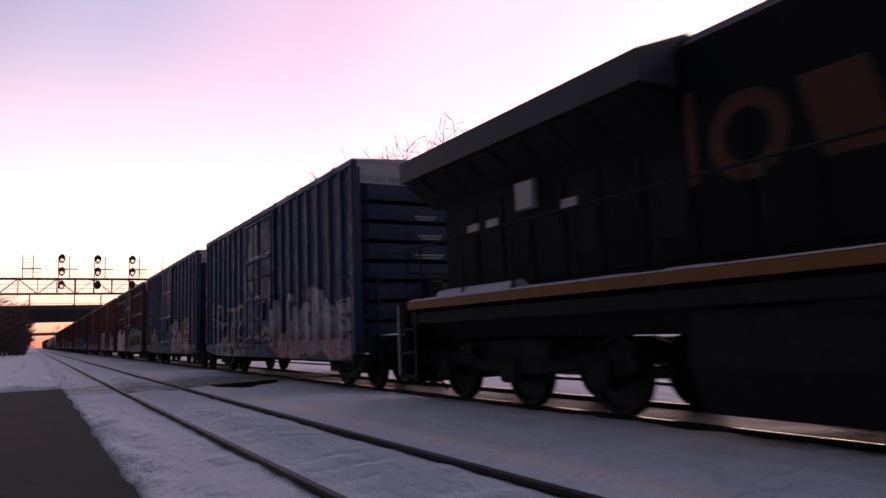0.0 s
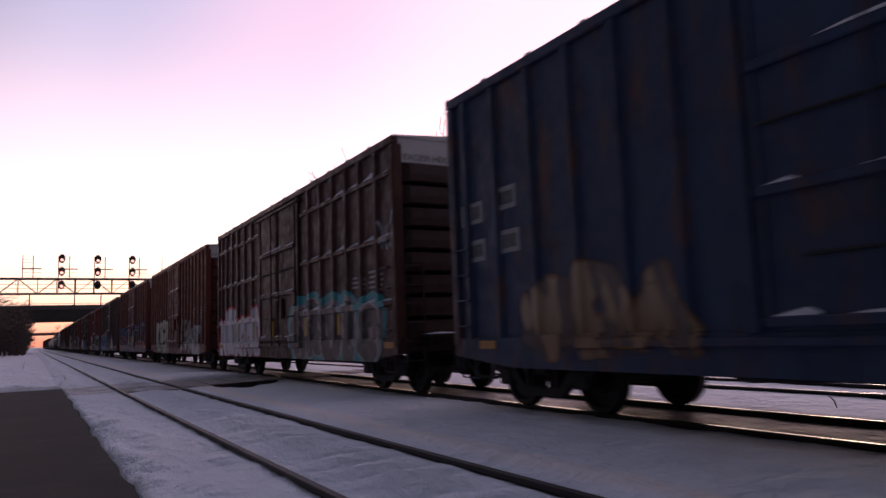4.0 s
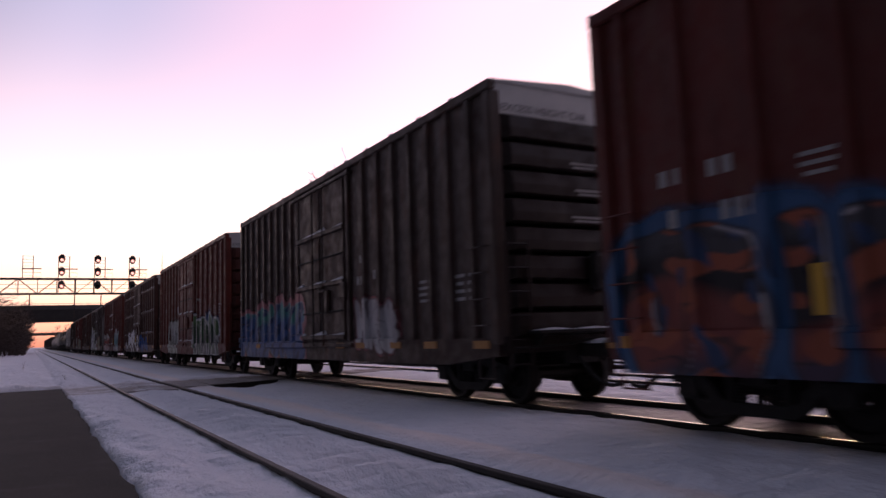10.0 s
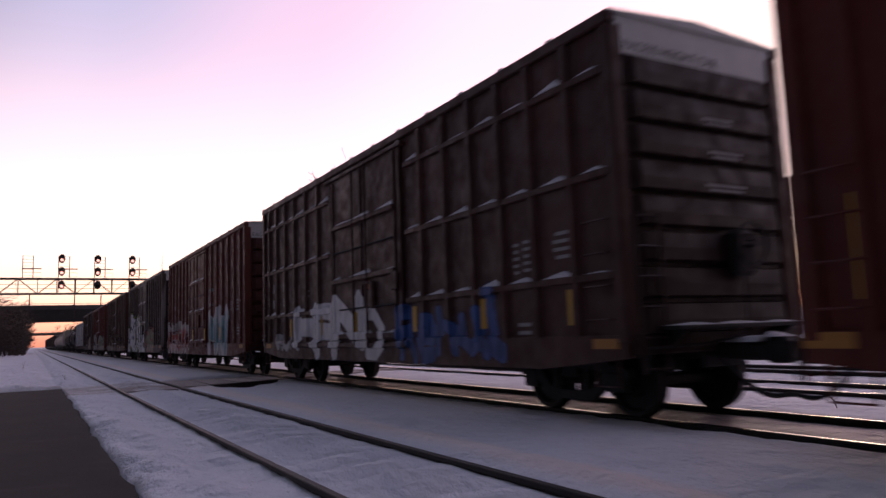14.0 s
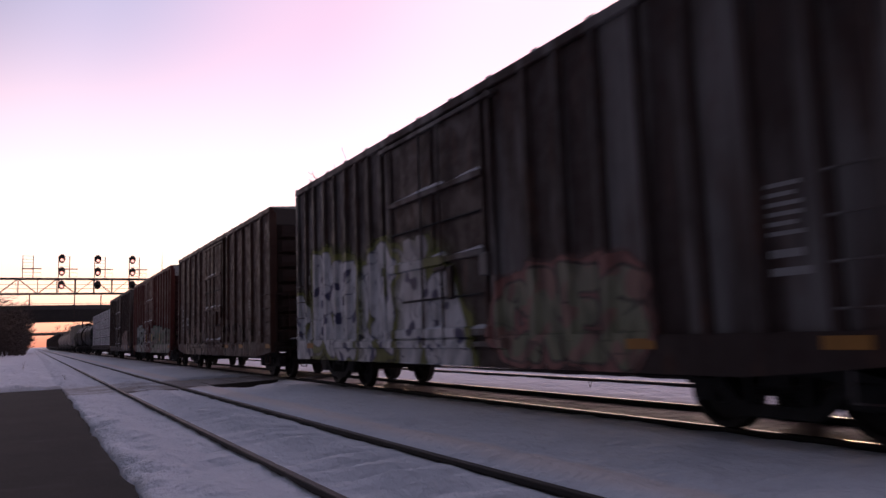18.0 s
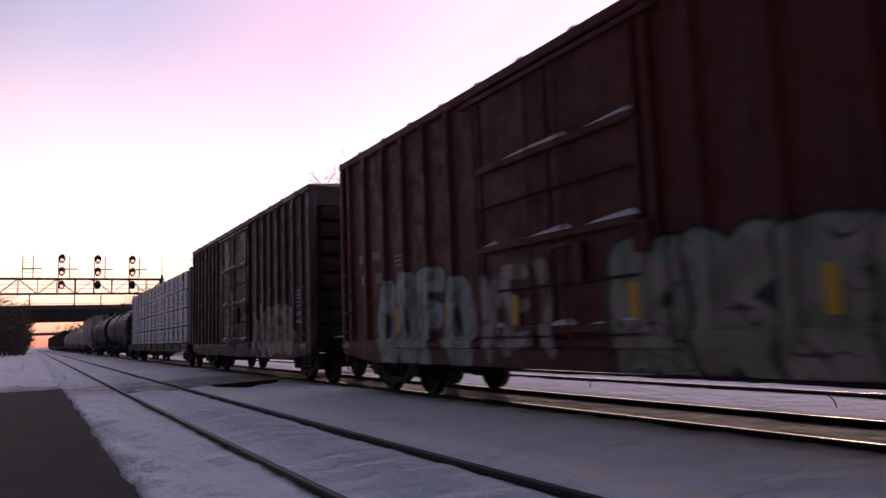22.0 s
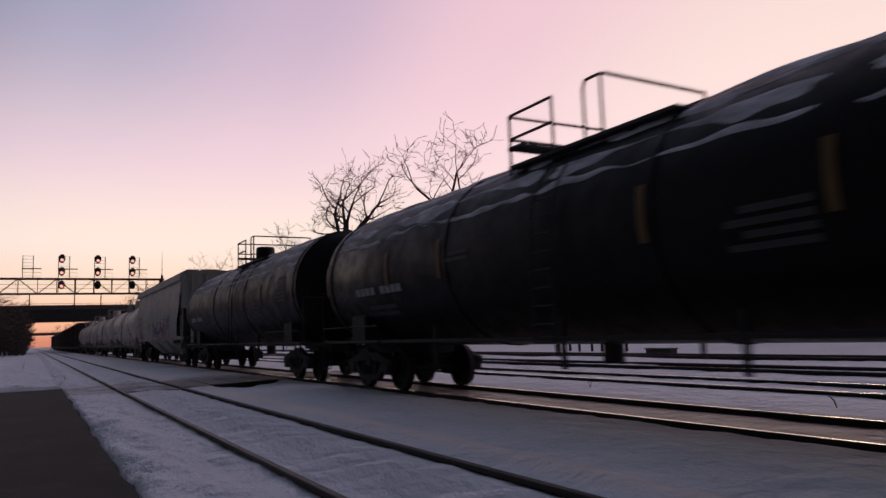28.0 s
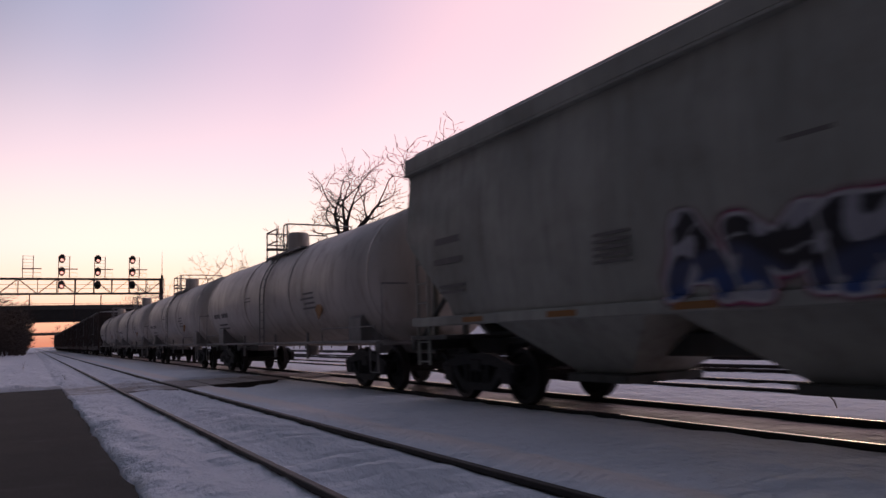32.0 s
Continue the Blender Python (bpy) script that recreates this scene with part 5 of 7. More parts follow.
W1, W2, LINEN = (0.70, 0.69, 0.70), (0.55, 0.54, 0.55), (0.50, 0.47, 0.38)
INK, PLUM = (0.03, 0.03, 0.035), (0.17, 0.10, 0.20)
BIG_WHITE = dict(fill=(W1, (0.66, 0.66, 0.68), (0.62, 0.62, 0.64)), line=(0.035, 0.035, 0.10), lw=0.02, fat=0.60, halo=(0.17, 0.18, 0.04), hs=0.19, mist=0.36, wear=0.2, wild=2.0, second=((0.52, 0.53, 0.55), (0.06, 0.06, 0.13)), flecks=1.0)

boxcar("blue_boxcar", -134.17, wagon_paint("blue_paint_a", BLUE, rust=0.6, seed=1.0), "dark blue ribbed boxcar with white and pink sprayed lettering", door=(6.1, 8.95), posts=MID_POSTS, reflectors="door",
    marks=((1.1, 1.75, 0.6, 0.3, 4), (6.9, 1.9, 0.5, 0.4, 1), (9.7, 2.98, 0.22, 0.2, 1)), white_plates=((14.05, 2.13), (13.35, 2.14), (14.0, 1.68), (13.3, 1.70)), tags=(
    ((6.15, 4.30, 0.72, 2.18), "U", dict(fill=((0.40, 0.20, 0.23), (0.42, 0.26, 0.29), (0.46, 0.46, 0.46), (0.44, 0.44, 0.43)), line=(0.03, 0.03, 0.035), lw=0.035, fat=0.37, halo=BLACK, hs=0.13, wear=0.2, flecks=0.5, wild=0.6)),
    ((4.50, 0.3, 0.64, 2.06), "AHMBE", dict(fill=((0.38, 0.19, 0.22), (0.40, 0.22, 0.25), (0.46, 0.45, 0.45), (0.42, 0.42, 0.40)), line=(0.02, 0.02, 0.025), lw=0.03, fat=0.60, wear=0.2, second=(0.36, 0.37, 0.34), halo=(0.16, 0.16, 0.16), hs=0.06, mist=0.2, flecks=1.0, wild=1.5)),
    ((13.35, 9.6, 0.68, 2.2), "CaOK", dict(fill=((0.03, 0.045, 0.075), (0.05, 0.06, 0.09), (0.06, 0.07, 0.10)), line=LINEN, lw=0.10, fat=0.33, wear=0.35, second=(0.16, 0.05, 0.05))),
    ((8.3, 6.6, 1.25, 2.1), "lu", dict(fill=((0.3, 0.3, 0.31),), fat=0.16, wear=0.6))))
boxcar("blue_boxcar", -116.95, wagon_paint("blue_paint_b", (0.030, 0.052, 0.105), rust=0.95, seed=2.0), "faded blue boxcar, rust-streaked, with tan sprayed lettering", door=(6.3, 9.4), reflectors="few",
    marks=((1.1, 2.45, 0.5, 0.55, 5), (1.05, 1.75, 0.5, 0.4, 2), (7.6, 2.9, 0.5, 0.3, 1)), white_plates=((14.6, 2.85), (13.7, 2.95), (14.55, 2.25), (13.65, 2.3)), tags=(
    ((6.1, 1.6, 0.80, 2.10), "EAIE", dict(under=(0.10, 0.03, 0.03), drop=(0.10, -0.04), fill=((0.48, 0.45, 0.38), W2, (0.5, 0.47, 0.42)), line=(0.12, 0.04, 0.035), lw=0.05, fat=0.45, wear=0.15, halo=(0.24, 0.25, 0.07), hs=0.10, second=(0.36, 0.12, 0.10))),
    ((13.2, 10.2, 0.85, 1.75), "SOA", dict(fill=(TAN, (0.35, 0.26, 0.17)), line=(0.20, 0.11, 0.06), fat=0.37, wear=0.6))))
boxcar("ribbed_boxcar", -99.65, wagon_paint("brown_paint_a", BROWN, seed=3.0), "dark brown boxcar, snow-capped rib grid, teal sprayed lettering", grid=True, door=(6.0, 9.4), reflectors="grid",
    marks=((2.15, 2.42, 0.3, 0.3, 3), (1.75, 2.36, 0.3, 0.3, 3), (1.22, 2.48, 0.36, 0.42, 4), (0.85, 2.5, 0.3, 0.42, 4), (14.05, 2.70, 0.42, 0.24, 1), (13.15, 2.70, 0.40, 0.24, 1), (14.05, 2.26, 0.46, 0.24, 1), (13.17, 2.26, 0.40, 0.24, 1), (12.33, 2.26, 0.40, 0.24, 1),
           (11.5, 2.35, 0.35, 0.24, 2), (6.9, 4.10, 0.9, 0.4, 3), (10.4, 2.42, 0.5, 0.5, 3)), tags=(
    ((6.35, 0.80, 0.66, 1.96), "OROIS", dict(fill=((0.10, 0.088, 0.08), (0.085, 0.075, 0.07), (0.10, 0.088, 0.082)), line=(0.36, 0.31, 0.32), lw=0.04, fat=0.60, halo=TEAL, hs=0.20, mist=0.06, wear=0.1, second=((0.13, 0.11, 0.105), (0.36, 0.26, 0.28)), glint=(0.40, 0.36, 0.37), flecks=0.5)),
    ((0.80, 0.06, 2.85, 3.5), "XKY", dict(fill=((0.25, 0.25, 0.27),), fat=0.30, wear=0.7)),
    ((14.8, 9.35, 0.68, 2.0), "NEKRO", dict(fill=(W1, (0.66, 0.65, 0.67), W1), line=RED2, lw=0.07, fat=0.45, halo=(0.24, 0.02, 0.03), hs=0.10, wear=0.12, under=RED2, drop=(0.12, 0.05)))))
boxcar("red_boxcar", -82.30, wagon_paint("red_paint_a", (0.135, 0.024, 0.011), seed=4.0), "faded red-brown boxcar with white sprayed lettering", door=(6.15, 8.9), posts=MID_POSTS, reflectors=False,
    marks=((1.1, 2.6, 0.5, 0.5, 4), (12.15, 2.86, 0.35, 0.2, 1), (11.5, 2.86, 0.3, 0.2, 1), (14.0, 2.70, 0.35, 0.2, 1), (13.1, 2.7, 0.3, 0.2, 1)), tags=(
    ((5.75, 2.95, 0.75, 2.15), "CIB", dict(fill=((0.42, 0.44, 0.46), (0.38, 0.39, 0.38), (0.24, 0.23, 0.18)), line=(0.16, 0.09, 0.07), lw=0.04, fat=0.37, wear=0.75, second=(0.24, 0.12, 0.09))),
    ((2.85, 1.25, 0.66, 1.78), "E", dict(fill=((0.42, 0.44, 0.46), (0.44, 0.45, 0.46)), line=(0.16, 0.09, 0.07), lw=0.04, fat=0.34, wear=0.45, blocky=True, second=(0.30, 0.19, 0.13))),
    ((12.95, 9.1, 0.64, 2.18), "CPER", dict(under=INK, drop=(0.12, 0.05), fill=((0.13, 0.17, 0.10), (0.17, 0.21, 0.13), LINEN, (0.50, 0.49, 0.41), LINEN), line=(0.05, 0.05, 0.04), lw=0.04, fat=0.45, wear=0.12, second=(0.36, 0.37, 0.27), blocky=True)),
    ((2.8, 2.0, 2.15, 2.6), "S", dict(fill=((0.24, 0.17, 0.15),), fat=0.120, wear=0.7))))
boxcar("red_boxcar", -65.00, wagon_paint("red_paint_b", (0.108, 0.018, 0.012), seed=5.0), "dark red boxcar covered in orange and purple sprayed lettering", door=(5.9, 9.3), marks=MARKS, tags=(
    ((14.8, 9.35, 0.66, 2.10), "OBINIP", dict(fill=((0.06, 0.04, 0.07), (0.20, 0.05, 0.04), BLACK, (0.05, 0.05, 0.06)), line=(0.02, 0.02, 0.025), lw=0.03, fat=0.50, halo=(0.03, 0.09, 0.20), hs=0.20, mist=0.2, wear=0.12, second=((0.30, 0.08, 0.04), (0.03, 0.06, 0.14)), glint=(0.36, 0.34, 0.36))),
    ((9.2, 5.9, 0.80, 1.92), "KAPE", dict(fill=((0.05, 0.05, 0.06), BLACK, (0.04, 0.05, 0.05)), line=(0.28, 0.28, 0.29), lw=0.04, fat=0.43, halo=PLUM, hs=0.18, mist=0.2, wear=0.25, second=(0.15, 0.16, 0.17))),
    ((5.75, 0.35, 0.66, 2.15), "SKROKG", dict(under=BLACK, drop=(0.12, -0.06), fill=((0.05, 0.05, 0.07), (0.30, 0.07, 0.04), BLACK, (0.03, 0.04, 0.045)), line=BLACK, lw=0.04, fat=0.48, halo=(0.10, 0.06, 0.16), hs=0.20, mist=0.22, wear=0.10, second=((0.03, 0.05, 0.13), (0.28, 0.07, 0.04)), glint=(0.42, 0.40, 0.42))),
    ((0.62, 0.10, 3.0, 4.1), "Z", dict(fill=((0.33, 0.29, 0.29),), fat=0.28, wear=0.5))))
boxcar("brown_boxcar", -47.50, wagon_paint("brown_paint_b", (0.050, 0.030, 0.023), streak=((0.075, 0.058, 0.052), 0.5), seed=6.0), "dark brown boxcar with blue sprayed lettering and a white tag", door=(5.95, 9.2), posts=NARROW_POSTS,
    post_paint=wagon_paint("brown_post_b", (0.044, 0.023, 0.018), seed=6.0), reflectors="low",
    marks=((5.1, 2.86, 0.45, 0.16, 1), (5.2, 2.42, 0.6, 0.18, 1), (4.45, 2.48, 0.4, 0.18, 1), (14.15, 2.62, 0.25, 0.2, 1), (12.9, 2.55, 0.2, 0.18, 1), (7.35, 4.35, 0.45, 0.5, 4), (2.45, 2.1, 0.3, 0.45, 4), (2.15, 2.1, 0.25, 0.45, 4), (1.16, 2.1, 0.3, 0.5, 4), (0.78, 2.1, 0.26, 0.5, 4)), tags=(
    ((15.05, 8.75, 0.64, 1.98), "REBUKE", dict(fill=((0.05, 0.11, 0.27), (0.06, 0.12, 0.31), (0.06, 0.13, 0.31), (0.07, 0.26, 0.24)), line=(0.25, 0.28, 0.35), lw=0.022, fat=0.47, halo=(0.33, 0.13, 0.15), hs=0.17, wear=0.12, second=(0.03, 0.06, 0.15), under=INK, drop=(0.09, -0.05))),
    ((5.45, 3.5, 0.92, 1.82), "HRS", dict(fill=((0.50, 0.50, 0.52), (0.42, 0.41, 0.43)), line=(0.12, 0.09, 0.10), lw=0.04, fat=0.45, halo=(0.30, 0.06, 0.07), hs=0.07, wear=0.3))))
boxcar("red_boxcar", -30.15, wagon_paint("red_paint_c", (0.118, 0.019, 0.011), seed=7.0), "red-brown boxcar with white and green sprayed lettering", door=(5.95, 9.3), reflectors="tail", length=15.33, marks=MARKS, tags=(
    ((12.7, 9.45, 0.64, 2.05), "CMEF", dict(fill=((0.40, 0.41, 0.36), (0.46, 0.46, 0.44), (0.44, 0.44, 0.42)), line=(0.11, 0.08, 0.07), lw=0.05, fat=0.47, wear=0.35, halo=(0.20, 0.18, 0.12), hs=0.06)),
    ((5.85, 1.30, 0.66, 2.10), "DRANAR", dict(fill=((0.035, 0.042, 0.046), (0.04, 0.05, 0.055), (0.04, 0.075, 0.04), (0.075, 0.16, 0.055)), line=(0.46, 0.47, 0.46), lw=0.085, fat=0.42, halo=(0.035, 0.075, 0.19), hs=0.13, mist=0.22, wear=0.15, second=(0.045, 0.10, 0.035), flecks=0.5)),
    ((5.3, 4.3, 2.2, 2.95), "CO", dict(fill=((0.26, 0.22, 0.21),), fat=0.18, wear=0.7)),
    ((10.1, 9.7, 2.45, 2.85), "O", dict(fill=((0.5, 0.5, 0.53),), fat=0.47, wear=0.2))))
boxcar("ribbed_boxcar", -12.65, wagon_paint("brown_paint_c", (0.066, 0.025, 0.018), seed=8.0), "dark brown boxcar, snow-capped rib grid, white block letters", grid=True, door=(6.0, 9.35), reflectors="grid",
    marks=((1.15, 2.44, 0.42, 0.42, 4), (1.97, 2.42, 0.16, 0.5, 5), (2.22, 2.40, 0.14, 0.5, 5), (2.9, 1.40, 0.22, 0.22, 3), (2.09, 1.26, 0.3, 0.34, 3), (14.15, 2.70, 0.42, 0.24, 1), (13.2, 2.70, 0.40, 0.24, 1), (14.15, 2.26, 0.46, 0.24, 1), (13.2, 2.26, 0.40, 0.24, 1), (12.33, 2.26, 0.40, 0.24, 1), (11.4, 2.35, 0.35, 0.24, 2), (6.8, 4.10, 0.9, 0.4, 3)), tags=(
    ((12.15, 10.55, 0.90, 1.98), "H", dict(fill=(W1, (0.72, 0.72, 0.74)), fat=0.25, wear=0.12, blocky=True, wild=0.5, seed=3)),
    ((10.65, 9.25, 0.66, 1.86), "Q", dict(fill=(W1, (0.72, 0.72, 0.74)), fat=0.27, wear=0.12, blocky=True, wild=0.5, seed=7)),
    ((9.30, 7.60, 0.95, 1.98), "N", dict(fill=(W1, (0.72, 0.72, 0.74)), fat=0.25, wear=0.12, blocky=True, wild=0.5, seed=12)),
    ((7.60, 6.55, 0.68, 1.72), "D", dict(fill=(W1, (0.72, 0.72, 0.74)), fat=0.26, wear=0.12, blocky=True, wild=0.5, seed=17)),
    ((6.05, 2.35, 0.70, 1.78), "Rehul", dict(fill=((0.035, 0.085, 0.26), (0.04, 0.10, 0.30)), fat=0.36, wear=0.3, wild=1.5)),
    ((13.9, 12.6, 0.75, 1.45), "eu", dict(fill=((0.36, 0.35, 0.36),), fat=0.25, wear=0.55)),
    ((7.4, 7.15, 2.08, 2.26), "I", dict(fill=((0.42, 0.08, 0.02),), fat=0.56, wear=0.1))))
boxcar("red_boxcar", 4.65, wagon_paint("red_paint_d", (0.110, 0.020, 0.013), seed=9.0), "dull red boxcar with orange and white sprayed lettering", door=(6.3, 9.45), marks=MARKS, tags=(
    ((5.75, 2.4, 0.66, 2.25), "MW", dict(fill=((0.46, 0.46, 0.47), (0.20, 0.36, 0.39), (0.26, 0.40, 0.42), (0.46, 0.47, 0.49)), line=(0.50, 0.50, 0.52), lw=0.05, fat=0.40, wear=0.3, wild=0.6)),
    ((15.0, 9.7, 0.68, 1.95), "NEROKS", dict(fill=((0.42, 0.30, 0.28), (0.36, 0.08, 0.06), (0.42, 0.38, 0.37)), line=(0.45, 0.42, 0.41), lw=0.05, fat=0.38, wear=0.45)),
    ((5.9, 4.9, 2.5, 3.2), "CO", dict(fill=((0.30, 0.29, 0.29),), fat=0.20, wear=0.6))))
boxcar("brown_boxcar", 22.05, wagon_paint("brown_paint_d", (0.050, 0.029, 0.025), streak=((0.20, 0.19, 0.185), 0.85), rust=0.3, seed=10.0), "brown boxcar with pale washed panels and big white sprayed lettering", door=(6.05, 9.4), posts=NARROW_POSTS,
    post_paint=wagon_paint("brown_post_d", (0.046, 0.027, 0.023), seed=10.0), reflectors="few", marks=((14.27, 3.08, 0.5, 0.20, 1), (14.27, 2.70, 0.45, 0.22, 1), (1.18, 2.45, 0.5, 0.55, 6), (1.14, 1.82, 0.5, 0.34, 2), (7.2, 4.2, 0.6, 0.4, 3)), tags=(
    ((15.1, 13.55, 0.64, 2.20), "KA", BIG_WHITE), ((9.35, 6.8, 0.64, 2.40), "Ve", BIG_WHITE), ((11.6, 9.2, 0.64, 2.60), "KS", BIG_WHITE), ((13.85, 11.25, 0.64, 2.84), "RW", BIG_WHITE),
    ((8.9, 7.9, 2.52, 2.85), "SO", dict(fill=((0.40, 0.39, 0.40),), fat=0.37, wear=0.45)),
    ((5.85, 2.85, 0.80, 1.95), "CRES", dict(fill=((0.25, 0.25, 0.16), (0.28, 0.28, 0.19), (0.30, 0.28, 0.20)), line=(0.07, 0.06, 0.05), lw=0.03, fat=0.47, halo=(0.30, 0.14, 0.12), hs=0.13, wear=0.35, second=(0.33, 0.20, 0.16)))))
boxcar("dark_boxcar", 39.65, wagon_paint("dark_paint_a", (0.056, 0.020, 0.0115), seed=11.0), "very dark brown boxcar with faded tan lettering", door=(6.2, 8.9), posts=BROAD_POSTS, reflectors="sparse",
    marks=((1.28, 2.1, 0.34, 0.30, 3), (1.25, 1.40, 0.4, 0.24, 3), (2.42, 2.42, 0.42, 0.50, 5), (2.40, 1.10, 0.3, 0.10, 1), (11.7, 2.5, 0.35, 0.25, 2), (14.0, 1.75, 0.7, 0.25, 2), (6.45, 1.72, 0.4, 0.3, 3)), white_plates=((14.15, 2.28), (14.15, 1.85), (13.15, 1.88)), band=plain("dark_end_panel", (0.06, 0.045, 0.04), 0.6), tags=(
    ((13.3, 9.0, 0.66, 1.75), "CEOA", dict(fill=((0.13, 0.085, 0.06), (0.10, 0.055, 0.04)), line=(0.20, 0.14, 0.11), lw=0.06, fat=0.38, wear=0.5)),
    ((5.9, 2.0, 0.70, 1.75), "OTCO", dict(fill=((0.085, 0.05, 0.035), (0.065, 0.035, 0.025)), line=(0.11, 0.065, 0.045), lw=0.05, fat=0.37, wear=0.55))))
boxcar("red_boxcar", 57.15, wagon_paint("red_paint_e", (0.106, 0.018, 0.012), seed=12.0), "dark red boxcar with pale green and cream sprayed lettering", door=(5.95, 9.4), marks=MARKS, tags=(
    ((6.35, 0.3, 0.66, 1.98), "NKERSB", dict(flecks=1.0, under=INK, drop=(0.10, -0.06), fill=((0.22, 0.23, 0.16), (0.26, 0.27, 0.20), (0.25, 0.29, 0.24)), line=(0.03, 0.03, 0.03), lw=0.06, fat=0.52, wear=0.25, second=(0.33, 0.27, 0.24))),
    ((9.3, 7.5, 0.80, 2.05), "KEI", dict(fill=((0.32, 0.27, 0.26), (0.38, 0.30, 0.29)), line=(0.07, 0.06, 0.06), lw=0.04, fat=0.40, wear=0.5)),
    ((13.3, 9.7, 0.64, 2.20), "OOFO", dict(under=INK, drop=(0.08, -0.05), fill=((0.28, 0.31, 0.27), (0.34, 0.37, 0.35), (0.38, 0.41, 0.40)), line=(0.07, 0.07, 0.07), lw=0.05, fat=0.49, wear=0.22, second=(0.22, 0.24, 0.20)))))
boxcar("dark_boxcar", 74.45, wagon_paint("dark_paint_b", (0.040, 0.022, 0.017), streak=((0.13, 0.12, 0.115), 0.8), rust=0.35, seed=13.0), "dark brown boxcar with grey washed panels and a white tag", door=(6.05, 9.45), posts=NARROW_POSTS,
    post_paint=wagon_paint("dark_post_b", (0.036, 0.018, 0.013), seed=13.0), reflectors="few", marks=((1.1, 2.42, 0.5, 0.5, 5), (1.05, 1.85, 0.5, 0.42, 2), (7.0, 4.3, 0.5, 0.35, 3), (14.2, 2.75, 0.3, 0.2, 1), (13.6, 2.75, 0.3, 0.2, 1), (12.5, 2.75, 0.3, 0.2, 1)),
    band=plain("dark_end_panel_b", (0.07, 0.055, 0.05), 0.6), tags=(
    ((5.5, 1.2, 0.72, 2.10), "AKES", dict(fill=((0.34, 0.30, 0.29), (0.36, 0.28, 0.25), (0.34, 0.29, 0.27)), line=(0.07, 0.045, 0.04), lw=0.03, fat=0.40, wear=0.3, second=(0.30, 0.20, 0.16), lean=0.25)),
    ((8.9, 7.2, 1.25, 1.95), "Oe", dict(fill=((0.16, 0.13, 0.12),), fat=0.40, wear=0.6))))


# ---- locomotive ----
def build_loco():
    L = 22.3
    place = -136.1 - L
    hull = Shader("dark_blue_hood_paint", (0.0035, 0.0065, 0.010), 0.7)
    hull.b.inputs["Specular IOR Level"].default_value = 0.2
    hull.mixin(hull.noise(1.2, (1, 1, 0.4)), (0.006, 0.0075, 0.009), 0.7)
    hull.mixin(hull.noise(5, (1, 1, 0.15), lo=0.5, hi=0.75), (0.010, 0.009, 0.008), 0.6)
    hull.bump(hull.noise(8), 0.1, 0.006)
    NAVY = hull.mat
    WING = plain("grey_radiator_housing", (0.055, 0.06, 0.066), 0.6, scale=1.5, dark=0.75, bump=0.1)
    BLK = plain("black_running_gear", (0.006, 0.0055, 0.005), 0.85, scale=3, bump=0.25, light=0.6)
    car = thing("locomotive", "dark blue diesel locomotive with a yellow sill line", "locomotive")
    TRAIN.append((car, place))
    part("hood", Shape().prism([(-0.92, 1.75), (-0.92, 4.45), (-0.74, 4.62), (0.74, 4.62), (0.92, 4.45), (0.92, 1.75)], "y", 5.2, L - 0.95), NAVY, car)
    part("cab", Shape().prism([(-1.5, 1.75), (-1.5, 3.9), (-1.05, 4.55), (1.05, 4.55), (1.5, 3.9), (1.5, 1.75)], "y", 2.6, 5.2), NAVY, car)
    part("nose", Shape().box(-1.1, 1.1, 0.9, 2.6, 1.75, 3.2, 0.15), NAVY, car)
    for x in (-1.505, 1.505):
        part("cab_window", Shape().box(x - 0.01, x + 0.01, 3.2, 4.6, 2.9, 3.6, 0.005), RUBBER, car)
    r0, r1 = L - 6.6, L - 0.35
    part("radiator_housing", Shape().prism([(-1.56, 4.38), (-1.56, 3.99), (1.56, 3.99), (1.56, 4.38), (0.7, 4.70), (-0.7, 4.70)], "y", r0, r1), WING, car, "grey overhanging radiator housing")
    part("radiator_underside", Shape().prism([(-1.52, 3.968), (-0.93, 3.50), (0.93, 3.50), (1.52, 3.968)], "y", r0 + 0.05, r1 - 0.15), BLK, car)
    for k in range(8):
        y = r0 + 0.25 + k * 0.74
        part("radiator_grille", Shape().prism([(-1.50, 3.93), (-0.97, 3.56), (-0.97, 3.52), (-1.52, 3.90)], "y", y, y + 0.62), BLK, car)
    part("exhaust_stack", Shape().box(-0.4, 0.4, 10.0, 10.9, 4.52, 4.72, 0.05), BLK, car)
    part("dynamic_brake_hatch", Shape().box(-0.62, 0.62, 11.2, 15.4, 4.50, 4.65, 0.05), NAVY, car)
    # hood doors and grilles
    y = 6.2
    k = 0
    while y < L - 1.6:
        z1 = 3.35 if y > r0 - 0.4 else 3.7
        part("hood_door", Shape().box(-0.945, -0.921, y, y + 0.72, 1.9, z1, 0.01), NAVY, car)
        if k % 2 == 0 and y > r0 - 0.5:
            part("door_grille", Shape().box(-0.955, -0.945, y + 0.1, y + 0.62, 2.2, 3.15, 0.004), BLK, car)
        part("door_handle", Shape().box(-0.965, -0.945, y + 0.05, y + 0.09, 2.6, 2.8), BLK, car)
        y += 0.78
        k += 1
    part("vent_box", Shape().box(-1.06, -0.93, 18.5, 18.95, 3.0, 3.45, 0.02), GALV, car)
    for y in (17.6, 19.6, 20.2):
        part("latch_plate", Shape().box(-0.96, -0.93, y, y + 0.35, 2.88, 3.02, 0.01), GALV, car)
    EMBLEM = plain("faded_yellow_emblem", (0.10, 0.038, 0.008), 0.7, scale=2.5, dark=0.45, bump=0.05)
